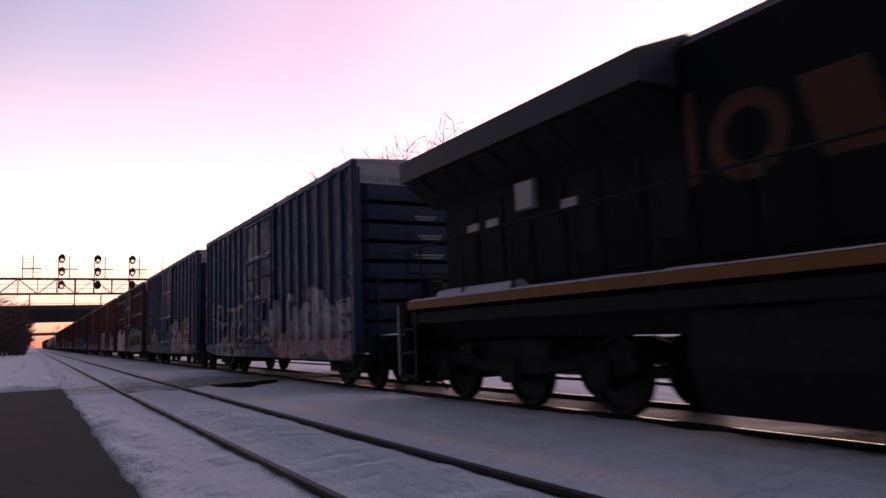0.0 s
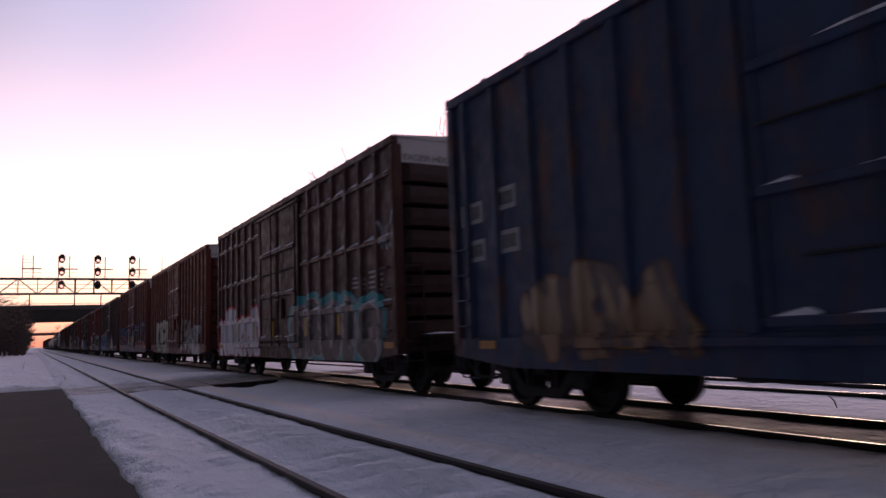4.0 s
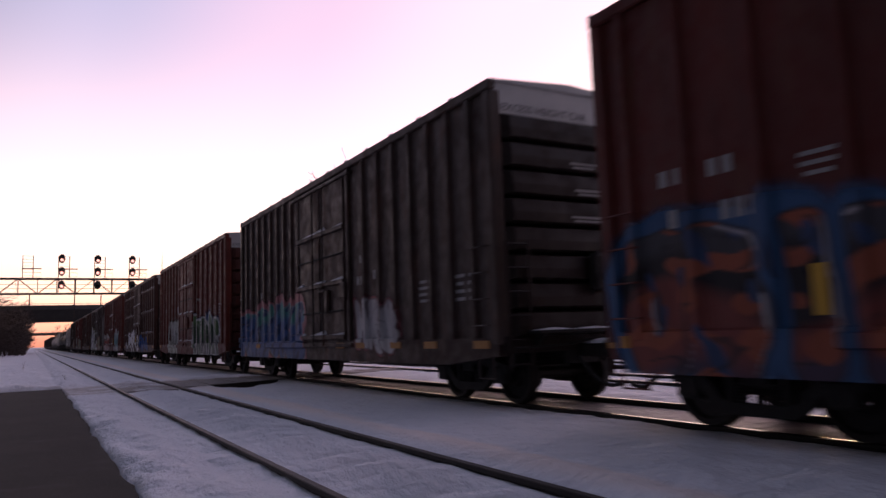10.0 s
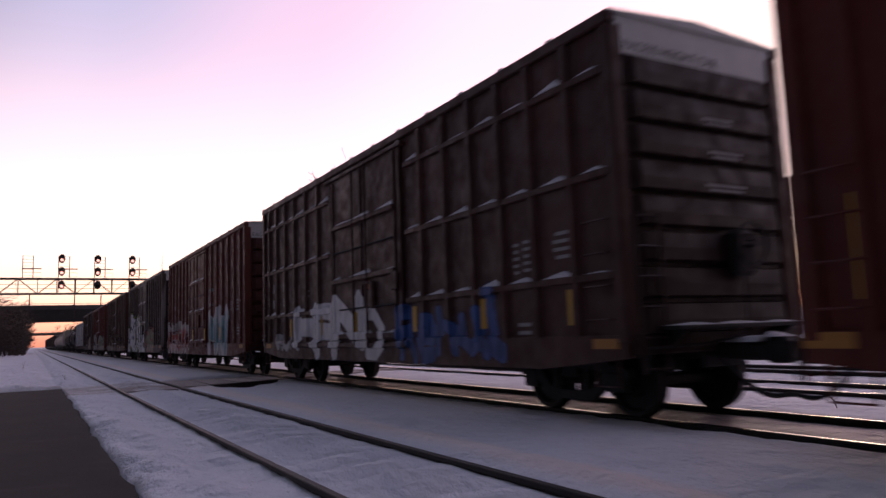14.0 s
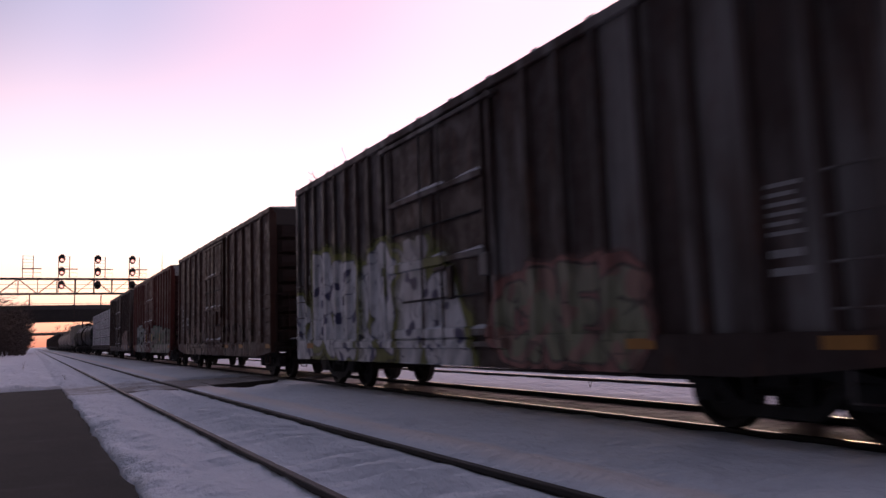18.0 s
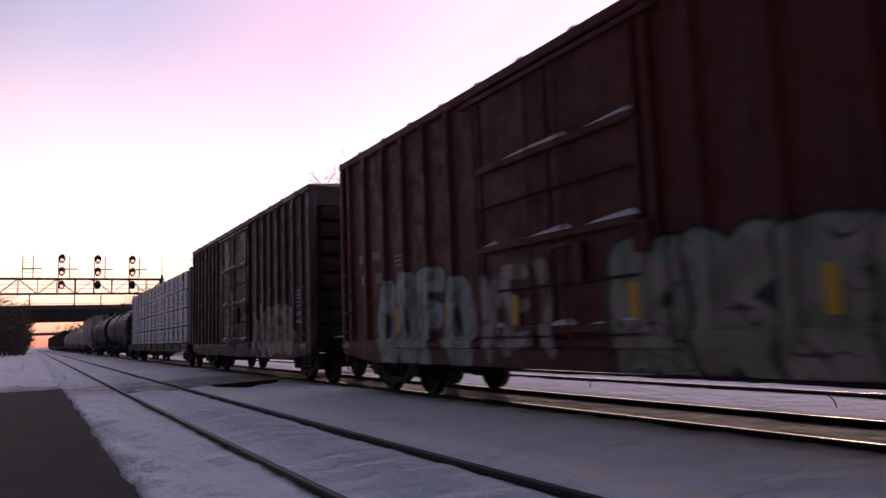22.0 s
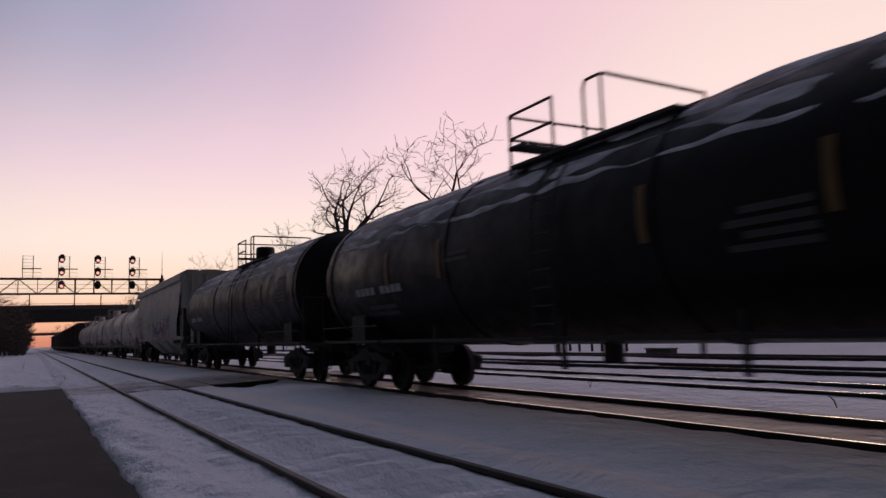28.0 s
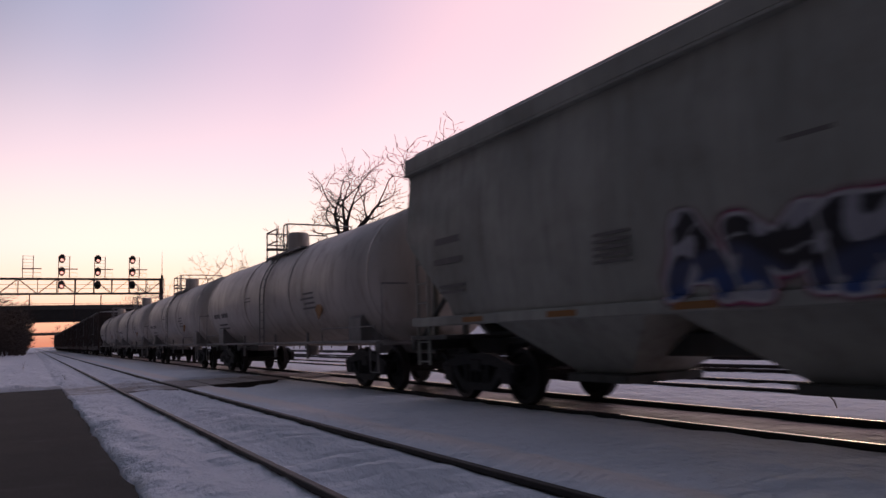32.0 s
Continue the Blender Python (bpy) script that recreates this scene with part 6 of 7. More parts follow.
    # emblem: plain shapes in the paint's yellow
    part("emblem", Shape().lathe([(-0.003, 0.30), (0.003, 0.30), (0.003, 0.50), (-0.003, 0.50)], "x", (-0.95, 14.78, 3.17), 28, True), EMBLEM, car, "plain yellow emblem shape")
    part("emblem", Shape().prism([(13.25, 2.72), (13.95, 2.72), (14.15, 3.60), (13.45, 3.60)], "x", -0.953, -0.947), EMBLEM, car, "plain yellow emblem shape")
    part("emblem_stripe", Shape().box(-0.953, -0.947, 15.46, 15.60, 2.75, 3.85, 0.002), EMBLEM, car, "plain yellow stripe")
    # frame and walkway
    part("frame", Shape().box(-1.0, 1.0, 0.3, L - 0.25, 1.05, 1.52, 0.03), BLK, car)
    part("walkway", Shape().box(-1.55, 1.55, 0.6, L - 0.5, 1.66, 1.75, 0.01), BLK, car)
    for s in (-1, 1):
        part("sill_stripe", Shape().box(*sorted((s * 1.53, s * 1.565)), 0.6, L - 0.5, 1.60, 1.745, 0.01), ORANGE, car, "yellow sill line")
        part("sill_skirt", Shape().box(*sorted((s * 1.45, s * 1.54)), 0.7, L - 0.6, 1.34, 1.53, 0.01), BLK, car)
        part("hand_rail", Shape().path([(s * 1.52, 0.5, 1.0), (s * 1.52, 0.55, 2.72), (s * 1.52, L - 0.55, 2.72), (s * 1.52, L - 0.42, 2.0), (s * 1.52, L - 0.42, 0.95)], 0.02, 6), BLK, car)
        y = 1.4
        while y < L - 0.6:
            part("stanchion", Shape().box(s * 1.52 - 0.02, s * 1.52 + 0.02, y - 0.02, y + 0.02, 1.5, 2.72), BLK, car)
            y += 1.42
        part("step_well", Shape().box(*sorted((s * 1.2, s * 1.56)), L - 0.75, L - 0.2, 0.36, 0.42).box(*sorted((s * 1.2, s * 1.56)), L - 0.75, L - 0.2, 0.80, 0.85)
             .box(*sorted((s * 1.2, s * 1.56)), L - 0.75, L - 0.2, 1.22, 1.27).box(*sorted((s * 1.53, s * 1.56)), L - 0.22, L - 0.12, 0.3, 1.75).box(*sorted((s * 1.53, s * 1.56)), L - 0.82, L - 0.74, 0.3, 1.75), BLK, car)
        part("edge_plate", Shape().box(*sorted((s * 1.50, s * 1.565)), L - 0.14, L - 0.10, 0.4, 1.7), GALV, car)

    def drift():
        rnd = random.Random(5)
        sh = Shape()
        y = 1.0
        while y < L - 0.8:
            w = rnd.uniform(0.5, 1.5)
            h = rnd.uniform(0.02, 0.05) if not 18.2 < y < 19.6 else 0.16
            b = min(y + w, L - 0.6)
            sh.prism([(-1.56, 1.752), (-1.50, 1.752 + h * 0.7), (-1.3, 1.752 + h), (-1.1, 1.752)], "y", y, b)
            y += w
        sh.prism([(-1.567, 1.747), (-1.567, 1.762), (-1.50, 1.772), (-1.3, 1.754)], "y", 1.0, L - 0.6)
        return sh
    part("snow_drift", drift(), LEDGE, car, "settled snow on the walkway")
    part("end_plate", Shape().box(-1.5, 1.5, L - 0.30, L - 0.20, 0.55, 1.75, 0.02), BLK, car)
    part("pilot_plow", Shape().box(-1.45, 1.45, L - 0.20, L - 0.12, 0.25, 0.75, 0.02), BLK, car)
    part("fuel_tank", Shape().prism([(-1.45, 1.3), (-1.5, 0.7), (-1.25, 0.2), (1.25, 0.2), (1.5, 0.7), (1.45, 1.3)], "y", 7.0, 15.3), BLK, car)
    part("air_reservoir", Shape().lathe([(0, 0.05), (0.05, 0.2), (4.4, 0.2), (4.45, 0.05)], "y", (-1.3, 9.4, 1.28), 14), BLK, car, smooth=True)
    for y0 in (19.17, 3.13):
        t = part("truck", Shape().box(-0.8, 0.8, -0.5, 0.5, 0.5, 1.05, 0.05), BLK, car)
        t.location = (0, y0, 0)
        for s in (-1, 1):
            sf = Shape().prism([(-2.7, 0.62), (-2.6, 0.86), (-1.5, 0.80), (-0.9, 1.0), (0.9, 1.0), (1.5, 0.80), (2.6, 0.86), (2.7, 0.62), (2.3, 0.52), (1.5, 0.62), (0.7, 0.52), (-0.7, 0.52), (-1.5, 0.62), (-2.3, 0.52)], "x", *sorted((s * 0.98, s * 1.12)))
            for k in (-2.02, 0.0, 2.02):
                sf.box(*sorted((s * 0.96, s * 1.2)), k - 0.24, k + 0.24, 0.36, 0.76, 0.05)
            part("side_frame", sf, BLK, t)
            for k in (-1.0, 1.0):
                part("brake_cylinder", Shape().lathe([(-0.2, 0.03), (-0.2, 0.13), (0.15, 0.13), (0.2, 0.05)], "y", (s * 1.2, k, 0.85), 12), BLK, t)
            part("sand_pipe", Shape().path([(s * 1.1, 2.65, 0.9), (s * 1.0, 2.6, 0.4), (s * 0.8, 2.55, 0.12)], 0.025, 6), BLK, t)
        for k in (-2.02, 0.0, 2.02):
            w = part("wheelset", shared(("wheelset", 0.53), lambda: wheelset_shape(0.53), True), WHEEL, t)
            w.location = (0, k, 0.53)
            WHEELSETS.setdefault((0.53, k), []).append(w)
    for s, y in ((-1, 0.2), (1, L - 0.15)):
        c = part("coupler", shared(("coupler", s), lambda: coupler_shape(s)), CAST, car)
        c.location = (0, y, 0)
        h = part("air_hose", shared(("hose", s), lambda: hose_shape(s)), RUBBER, car)
        h.location = (0, y, 0)
    part("end_rail", Shape().path([(-1.5, L - 0.42, 2.3), (-0.5, L - 0.25, 2.3), (-0.5, L - 0.25, 1.75)], 0.02, 6).path([(1.5, L - 0.42, 2.3), (0.5, L - 0.25, 2.3), (0.5, L - 0.25, 1.75)], 0.02, 6), BLK, car)
    return car


build_loco()


# ---- bulkhead flat wagon with wrapped timber ----
def build_lumber():
    L = 22.3
    car = thing("bulkhead_flatcar", "brown bulkhead flatcar stacked with white-wrapped timber", "flatcar", "wagons of the freight train")
    TRAIN.append((car, 91.5))
    BRN = wagon_paint("flatcar_paint", (0.035, 0.02, 0.017), seed=21.0, ends=False)
    WRAP = plain("white_timber_wrap", (0.78, 0.78, 0.81), 0.5, scale=1.6, dark=0.82, bump=0.5, dist=0.03)
    GREEN = plain("green_print", (0.02, 0.10, 0.075), 0.6, scale=6, dark=0.7, bump=0.0)
    PRINT = plain("grey_print", (0.16, 0.15, 0.20), 0.6, scale=6, bump=0.0)
    STRAP = plain("steel_strap", (0.12, 0.12, 0.12), 0.4, 0.6, scale=6, bump=0.0)
    part("deck", Shape().box(-1.4, 1.4, 0.0, L, 0.98, 1.08, 0.01), BRN, car)
    for s in (-1, 1):
        part("side_sill", Shape().prism([(0, 1.06), (0, 0.80), (4, 0.72), (L - 4, 0.72), (L, 0.80), (L, 1.06)], "x", *sorted((s * 1.36, s * 1.50))), BRN, car)
        for k in range(9):
            part("stake_pocket", Shape().box(*sorted((s * 1.50, s * 1.56)), 1.6 + k * 2.35, 1.8 + k * 2.35, 0.82, 1.04, 0.01), BRN, car)
    for y, out in ((0.0, -1), (L, 1)):
        ya, yb = sorted((y - out * 0.52, y - out * 0.46))
        plate = Shape().box(-1.32, 0.50, ya, yb, 1.06, 4.52)
        for z0, z1 in ((1.06, 2.72), (2.94, 4.15), (4.33, 4.52)):
            plate.box(0.50, 0.70, ya, yb, z0, z1)
        plate.box(0.70, 1.32, ya, yb, 1.06, 4.52)
        b = part("bulkhead", plate, BRN, car)
        for x in (-1.25, -0.45, 0.45, 1.25):
            part("bulkhead_post", Shape().prism([(y - out * 0.46, 1.0), (y - out * 0.46, 4.50), (y - out * 0.36, 4.52), (y, 4.46), (y, 1.0)], "x", x - 0.07, x + 0.07), BRN, b)
        for k in range(5):
            z = 1.5 + k * 0.68
            part("bulkhead_rib", Shape().box(-1.25, 1.25, *sorted((y - out * 0.45, y - out * 0.28)), z, z + 0.10, 0.01), BRN, b)
            if out < 0:
                part("snow_ledge", Shape().box(-1.15, 1.15, y + 0.29, y + 0.44, z + 0.1, z + 0.125), LEDGE, b, "settled snow")
        part("bulkhead_cap", Shape().box(-1.34, 1.34, *sorted((y - out * 0.50, y)), 4.50, 4.57, 0.01), BRN, b)
        part("end_ladder", Shape().path([(-1.2, y + out * 0.03, 0.7), (-1.2, y + out * 0.03, 4.3)], 0.02, 5).path([(-0.8, y + out * 0.03, 0.7), (-0.8, y + out * 0.03, 4.3)], 0.02, 5)
             .path([(-1.2, y + out * 0.03, 1.6), (-0.8, y + out * 0.03, 1.6)], 0.02, 5).path([(-1.2, y + out * 0.03, 2.5), (-0.8, y + out * 0.03, 2.5)], 0.02, 5).path([(-1.2, y + out * 0.03, 3.4), (-0.8, y + out * 0.03, 3.4)], 0.02, 5), BRN, b)
    lens = (2.62, 2.62, 4.98, 3.05, 3.0, 4.78)
    rnd = random.Random(12)

    def bundle(y0, y1, z0, z1, s, seed):
        r = random.Random(seed)
        x0, x1 = sorted((s * 0.04, s * (1.42 + r.uniform(-0.02, 0.02))))
        outer = x1 if s > 0 else x0
        sh = Shape()
        n, m = 16, 6
        grid = []
        pts = lambda u, w: (outer - s * 0.02 + s * (0.02 + 0.012 * n3(u * n * 0.9 + seed, w * 4, seed) + 0.008 * n3(u * n * 2.5, w * 9, seed)) - s * 0.03 * (1 if w in (0, 1) or u in (0, 1) else 0),
                            y0 + (y1 - y0) * u, z0 + (z1 - z0) * w + 0.012 * n3(u * n, 3 + seed) * (1 if w == 1 else 0))
        sh.sheet(pts, [i / n for i in range(n + 1)], [j / m for j in range(m + 1)])
        sh.box(*sorted((s * 0.04, outer - s * 0.03)), y0, y1, z0, z1 - 0.005)
        return sh
    tiers = [(1.13, 1.87), (1.93, 2.72), (2.78, 3.58), (3.64, 4.44)]
    for s in (-1, 1):
        for ti, (z0, z1) in enumerate(tiers):
            y = 0.60 + rnd.uniform(-0.03, 0.03)
            for bi, ln in enumerate(lens):
                k = ti * 10 + bi + (100 if s > 0 else 0)
                b = part("timber_pack", bundle(y, y + ln - 0.04, z0, z1, s, k), WRAP, car, "timber bundle in white printed wrap", smooth=True)
                if s < 0:
                    x = -1.462
                    n = max(1, round(ln / 1.25))
                    for q in range(n):
                        yc = y + (q + 0.5) * ln / n + rnd.uniform(-0.14, 0.14)
                        up = rnd.uniform(-0.05, 0.06)
                        k2 = rnd.uniform(0.85, 1.12)
                        o = [(yc + a * k2 * 0.8, z0 + 0.30 + up + h * k2) for a, h in ((-0.15, 0), (-0.20, 0.08), (-0.21, 0.20), (-0.15, 0.32), (-0.06, 0.40), (0.0, 0.43), (0.06, 0.40), (0.15, 0.32), (0.21, 0.20), (0.20, 0.08), (0.15, 0))]
                        part("print_mark", Shape().prism(o, "x", x - 0.003, x), GREEN, b, "plain green printed shape")
                        part("print_line", Shape().box(x - 0.003, x, yc - 0.36, yc + 0.36, z0 + 0.13 + up, z0 + 0.21 + up), PRINT, b, "plain grey printed bar")
                    for q in (0.2, 0.8):
                        part("strap", Shape().box(x - 0.004, x + 0.02, y + ln * q, y + ln * q + 0.03, z0, z1), STRAP, b)
                for q in (0.12, 0.5, 0.88):
                    if s < 0:
                        part("batten", Shape().box(-1.40, 1.40, y + ln * q - 0.05, y + ln * q + 0.05, z0 - 0.055, z0 - 0.002), TIMBER, b)
                y += ln
    for s in (-1, 1):
        part("snow_cover", Shape().sheet(lambda u, w: (s * (0.02 + 1.37 * w), 0.6 + 21.0 * u, 4.435 + (0.075 + 0.05 * n3(u * 30, w * 2, s)) * min(1, 3.5 * (1 - w) + 0.15)), [i / 80 for i in range(81)], [0, 0.3, 0.6, 0.85, 0.95, 1]), LEDGE, car, "settled snow on the wrapped timber", smooth=True)
    underframe(car, L, 0.98)
    couplers(car, L)
    for y in (1.9, L - 1.9):
        build_truck(car, y)


build_lumber()


# ---- tank wagons ----
def tank_mat(name, base, seed, dirt, spec=0.5):
    s = Shader(name, base, 0.38)
    s.b.inputs["Specular IOR Level"].default_value = spec
    s.mixin(s.noise(0.7, (1, 1, 0.5), offset=seed), tuple(c * 0.7 for c in base), 0.6)
    s.mixin(s.noise(3.0, (1, 1, 0.2), detail=6, lo=0.5, hi=0.72, offset=seed + 3), dirt, 0.6)
    s.rough(s.noise(3, offset=seed), 0.40, 0.6)
    s.bump(s.noise(2.0, offset=seed), 0.1, 0.02)
    return s.mat


TANK_BLACK = tank_mat("black_tank_paint", (0.0035, 0.0035, 0.0037), 1.0, (0.007, 0.006, 0.0055), 0.18)
TANK_WHITE = tank_mat("cream_tank_paint", (0.52, 0.46, 0.40), 2.0, (0.19, 0.12, 0.085), 0.6)
FRAME_BLACK = plain("black_wagon_frame", (0.012, 0.011, 0.011), 0.7, scale=3, bump=0.2, light=0.5)
FRAME_WHITE = plain("cream_wagon_frame", (0.25, 0.23, 0.22), 0.6, scale=3, bump=0.2)


FADED_INK = plain("faded_grey_print", (0.17, 0.15, 0.14), 0.7, scale=6, dark=0.7, bump=0.0)


def tank_car(name, place, L, paint, frame, label, seed, snowy=1.0, dome_y=None, black=True, up=0.0, domed=True, words=2.5):
    car = thing(name, label, "tank car", "wagons of the freight train")
    TRAIN.append((car, place))
    R, zc = 1.53 + up, 2.435 + up
    key = (L,)
    prof = [(0.0, 0.02), (0.02, 0.50), (0.07, 0.88), (0.15, 1.18), (0.25, 1.34), (0.36, 1.445), (0.50, R)]
    prof = prof + [(y, R) for y in (L * 0.2, L * 0.4, L * 0.6, L * 0.8)] + [(L - a, r) for a, r in reversed(prof)]
    part("tank_shell", shared(("tank", *key), lambda: Shape().lathe(prof, "y", (0, 0, zc), 48), True), paint, car)
    for y in (0.75, L * 0.36, L * 0.64, L - 0.75):
        part("shell_band", shared(("band", y, *key), lambda: Shape().lathe([(-0.05, R - 0.02), (-0.05, R + 0.018), (0.05, R + 0.018), (0.05, R - 0.02)], "y", (0, y, zc), 48, True), True), paint, car)
    for y in (1.9, L - 1.9):
        o = [(-1.35, 1.0), (-1.35, 1.55), (-1.2, 1.72), (-0.7, 1.28), (0, 1.12), (0.7, 1.28), (1.2, 1.72), (1.35, 1.55), (1.35, 1.0)]
        part("saddle", shared(("saddle", y, *key), lambda: Shape().prism(o, "y", y - 0.35, y + 0.35)), frame, car)
        part("stub_sill", shared(("stub", y, *key), lambda: Shape().box(-0.3, 0.3, *((0.0, 3.2) if y < L / 2 else (L - 3.2, L)), 0.74, 1.12, 0.02)), frame, car)
    for s in (-1, 1):
        part("running_board", shared(("board", s, *key), lambda: Shape().box(*sorted((s * 1.28, s * 1.54)), 0.15, L - 0.15, 1.0, 1.06, 0.01)), frame, car)

        for ya, yb in ((0.3, 3.4), (L - 3.4, L - 0.3)):
            part("hand_rail", shared(("low_rail", s, ya, *key), lambda: Shape().path([(s * 1.55, ya, 1.0), (s * 1.57, ya, 1.35), (s * 1.57, yb, 1.35), (s * 1.55, yb, 1.0)], 0.016, 5)), frame, car)
            y = 0.45 if ya < 1 else L - 0.45
            part("side_step", shared(("tank_step", s, ya, *key), lambda: Shape().path([(s * 1.54, y - 0.2, 1.0), (s * 1.54, y - 0.2, 0.42), (s * 1.54, y + 0.2, 0.42), (s * 1.54, y + 0.2, 1.0)], 0.018, 5)), frame, car)
        for y in (L * 0.3, L * 0.47, L * 0.68):
            part("hanger", shared(("hanger", s, y, *key), lambda: Shape().box(s * 1.35 - 0.03, s * 1.35 + 0.03, y - 0.03, y + 0.03, 0.62, 1.3)), frame, car)
    for y, out in ((0, -1), (L, 1)):
        def end_rail():
            yy = y - out * 0.1
            sh = Shape().path([(-1.5, yy, 1.0), (-1.5, yy, 2.2), (1.5, yy, 2.2), (1.5, yy, 1.0)], 0.018, 5)
            sh.box(-1.5, 1.5, *sorted((yy, yy - out * 0.3)), 0.96, 1.03)
            return sh
        part("end_rail", shared(("tank_end_rail", y), end_rail), frame, car)
    part("outlet_valve", shared(("outlet", *key), lambda: Shape().tube((0, L / 2, 0.62), (0, L / 2, 1.15), 0.16, n=12).box(-0.3, 0.3, L / 2 - 0.3, L / 2 + 0.3, 0.95, 1.12, 0.03)), frame, car)
    dy = L / 2 if dome_y is None else dome_y
    deck, rail = 3.70 + 2 * up, 4.56 + 2.8 * up
    if domed:
        part("dome", shared(("dome", dy, *key), lambda: Shape().lathe([(3.7, 0.34), (4.40, 0.34), (4.48, 0.30), (4.51, 0.02)], "z", (-0.25, dy + 0.55, 0), 22), True), paint, car)
    part("manway", shared(("manway", dy, *key), lambda: Shape().lathe([(3.9, 0.28), (4.06, 0.28), (4.12, 0.02)], "z", (0.2, dy - 0.7, 0), 18), True), paint, car)
    plat = part("top_platform", shared(("platform", dy, *key), lambda: Shape().box(-1.05, -0.70, dy - 2.0, dy + 1.45, deck, deck + 0.05).box(0.70, 1.05, dy - 1.6, dy + 1.45, deck, deck + 0.05).box(-1.05, 1.05, dy + 1.1, dy + 1.45, deck + 0.30, deck + 0.35)
                                       .box(-0.95, -0.88, dy - 1.2, dy - 1.1, deck - 0.25, deck).box(-0.95, -0.88, dy + 1.1, dy + 1.2, deck - 0.25, deck).box(0.88, 0.95, dy - 1.2, dy - 1.1, deck - 0.25, deck).box(0.88, 0.95, dy + 1.1, dy + 1.2, deck - 0.25, deck)), frame, car)

    back, front = dy + 1.42, dy - 0.72
    hoops = [[(-1.02, dy + 0.34, rail), (-1.02, back, rail), (-1.02, back, rail - 0.01), (1.02, back, rail)], [(-1.02, back, rail - 0.38), (1.02, back, rail - 0.38)], [(-1.02, dy + 0.34, rail - 0.38), (-1.02, back, rail - 0.38)],
             [(-1.02, dy - 0.36, deck), (-1.02, dy - 0.36, rail - 0.1), (-1.02, dy - 0.42, rail), (-1.02, front, rail), (-0.94, front - 0.03, rail), (1.02, front, rail), (1.02, front, rail - 0.15), (1.02, front + 0.2, rail - 0.22)],
             [(1.02, dy - 1.6, deck + 0.15), (1.02, dy - 1.6, deck + 0.32), (1.02, front, deck + 0.32)]]
    for k, pts in enumerate(hoops):
        part("platform_rail", shared(("plat_rail", k, dy, *key), lambda: Shape().path(pts, 0.024, 6)), frame, plat)
    for x, y in ((-1.02, back), (1.02, back), (-1.02, dy + 0.34), (-1.02, front), (1.02, front)):
        part("rail_post", shared(("plat_post", x, y, *key), lambda: Shape().tube((x, y, deck - 0.1), (x, y, rail), 0.024, n=6)), frame, plat)

    def rung_at(k):
        z = min(zc - 1.45 + k * 0.245, 3.72 + 2 * up)
        h = max(-1, min(1, (z - zc) / (R + 0.05)))
        return -max(1.02, (R + 0.08) * math.sqrt(max(0, 1 - h * h)) if h > 0 else R + 0.08), z
    lad = None
    for yy in (-0.22, 0.22):
        stile = part("ladder_stile", shared(("tank_stile", yy, dy, *key), lambda: Shape().path([(rung_at(k)[0], dy + yy, rung_at(k)[1]) for k in range(13)], 0.018, 5)), frame, car)
        lad = lad or stile
    for k in range(13):
        x, z = rung_at(k)
        part("ladder_rung", shared(("tank_rung", k, dy, *key), lambda: Shape().tube((x, dy - 0.22, z), (x, dy + 0.22, z), 0.014, n=5)), frame, lad)

    # wind-carved snow along the upper shell
    if snowy:
        for k, (c0, half) in enumerate(((-0.30, 0.20), (-0.62, 0.13), (-0.90, 0.12), (-1.12, 0.05), (0.25, 0.35))):
            def ridge(u, w):
                y = 0.52 + (L - 1.04) * u
                wide = half * max(0.06, 0.65 + 1.1 * n3(y * 0.55, seed, k) + 0.5 * n3(y * 1.9, seed + 9, k)) * min(1, 30 * min(u, 1 - u) + 0.2)
                a = c0 + 0.10 * n3(y * 0.45, seed + 3, k) + 0.05 * n3(y * 2.1, seed + 6, k) + wide * (2 * w - 1)
                lift = math.sin(math.pi * w) ** 0.7 * min(1, 0.1 + 16 * min(u, 1 - u))
                r = R - 0.012 + (0.045 + 0.05 * n3(y * 0.9, a * 3, seed)) * lift * (1 if k < 1 else 0.55) * snowy
                return (r * math.sin(a), y, zc + r * math.cos(a))
            part("snow_ridge", Shape().sheet(ridge, [i / 130 for i in range(131)], [i / 8 for i in range(9)]), FROST, car, "wind-carved crust of settled snow", smooth=True)
    x = -R - 0.012
    for i, y in enumerate((0.86, 3.92, 6.2, L - 5.9, L - 3.8, L - 0.56)):
        def strip():
            sh = Shape()
            us = [0, 1]
            return sh.sheet(lambda u, w: (-(R + 0.022) * math.cos(w), y - 0.06 + 0.12 * u, zc + (R + 0.022) * math.sin(w)), us, [-0.22 + 0.44 * q / 6 for q in range(7)])
        if black:
            part("reflector", shared(("tank_strip", y, *key), strip), DIM_YELLOW, car, "grimy yellow reflective strip")
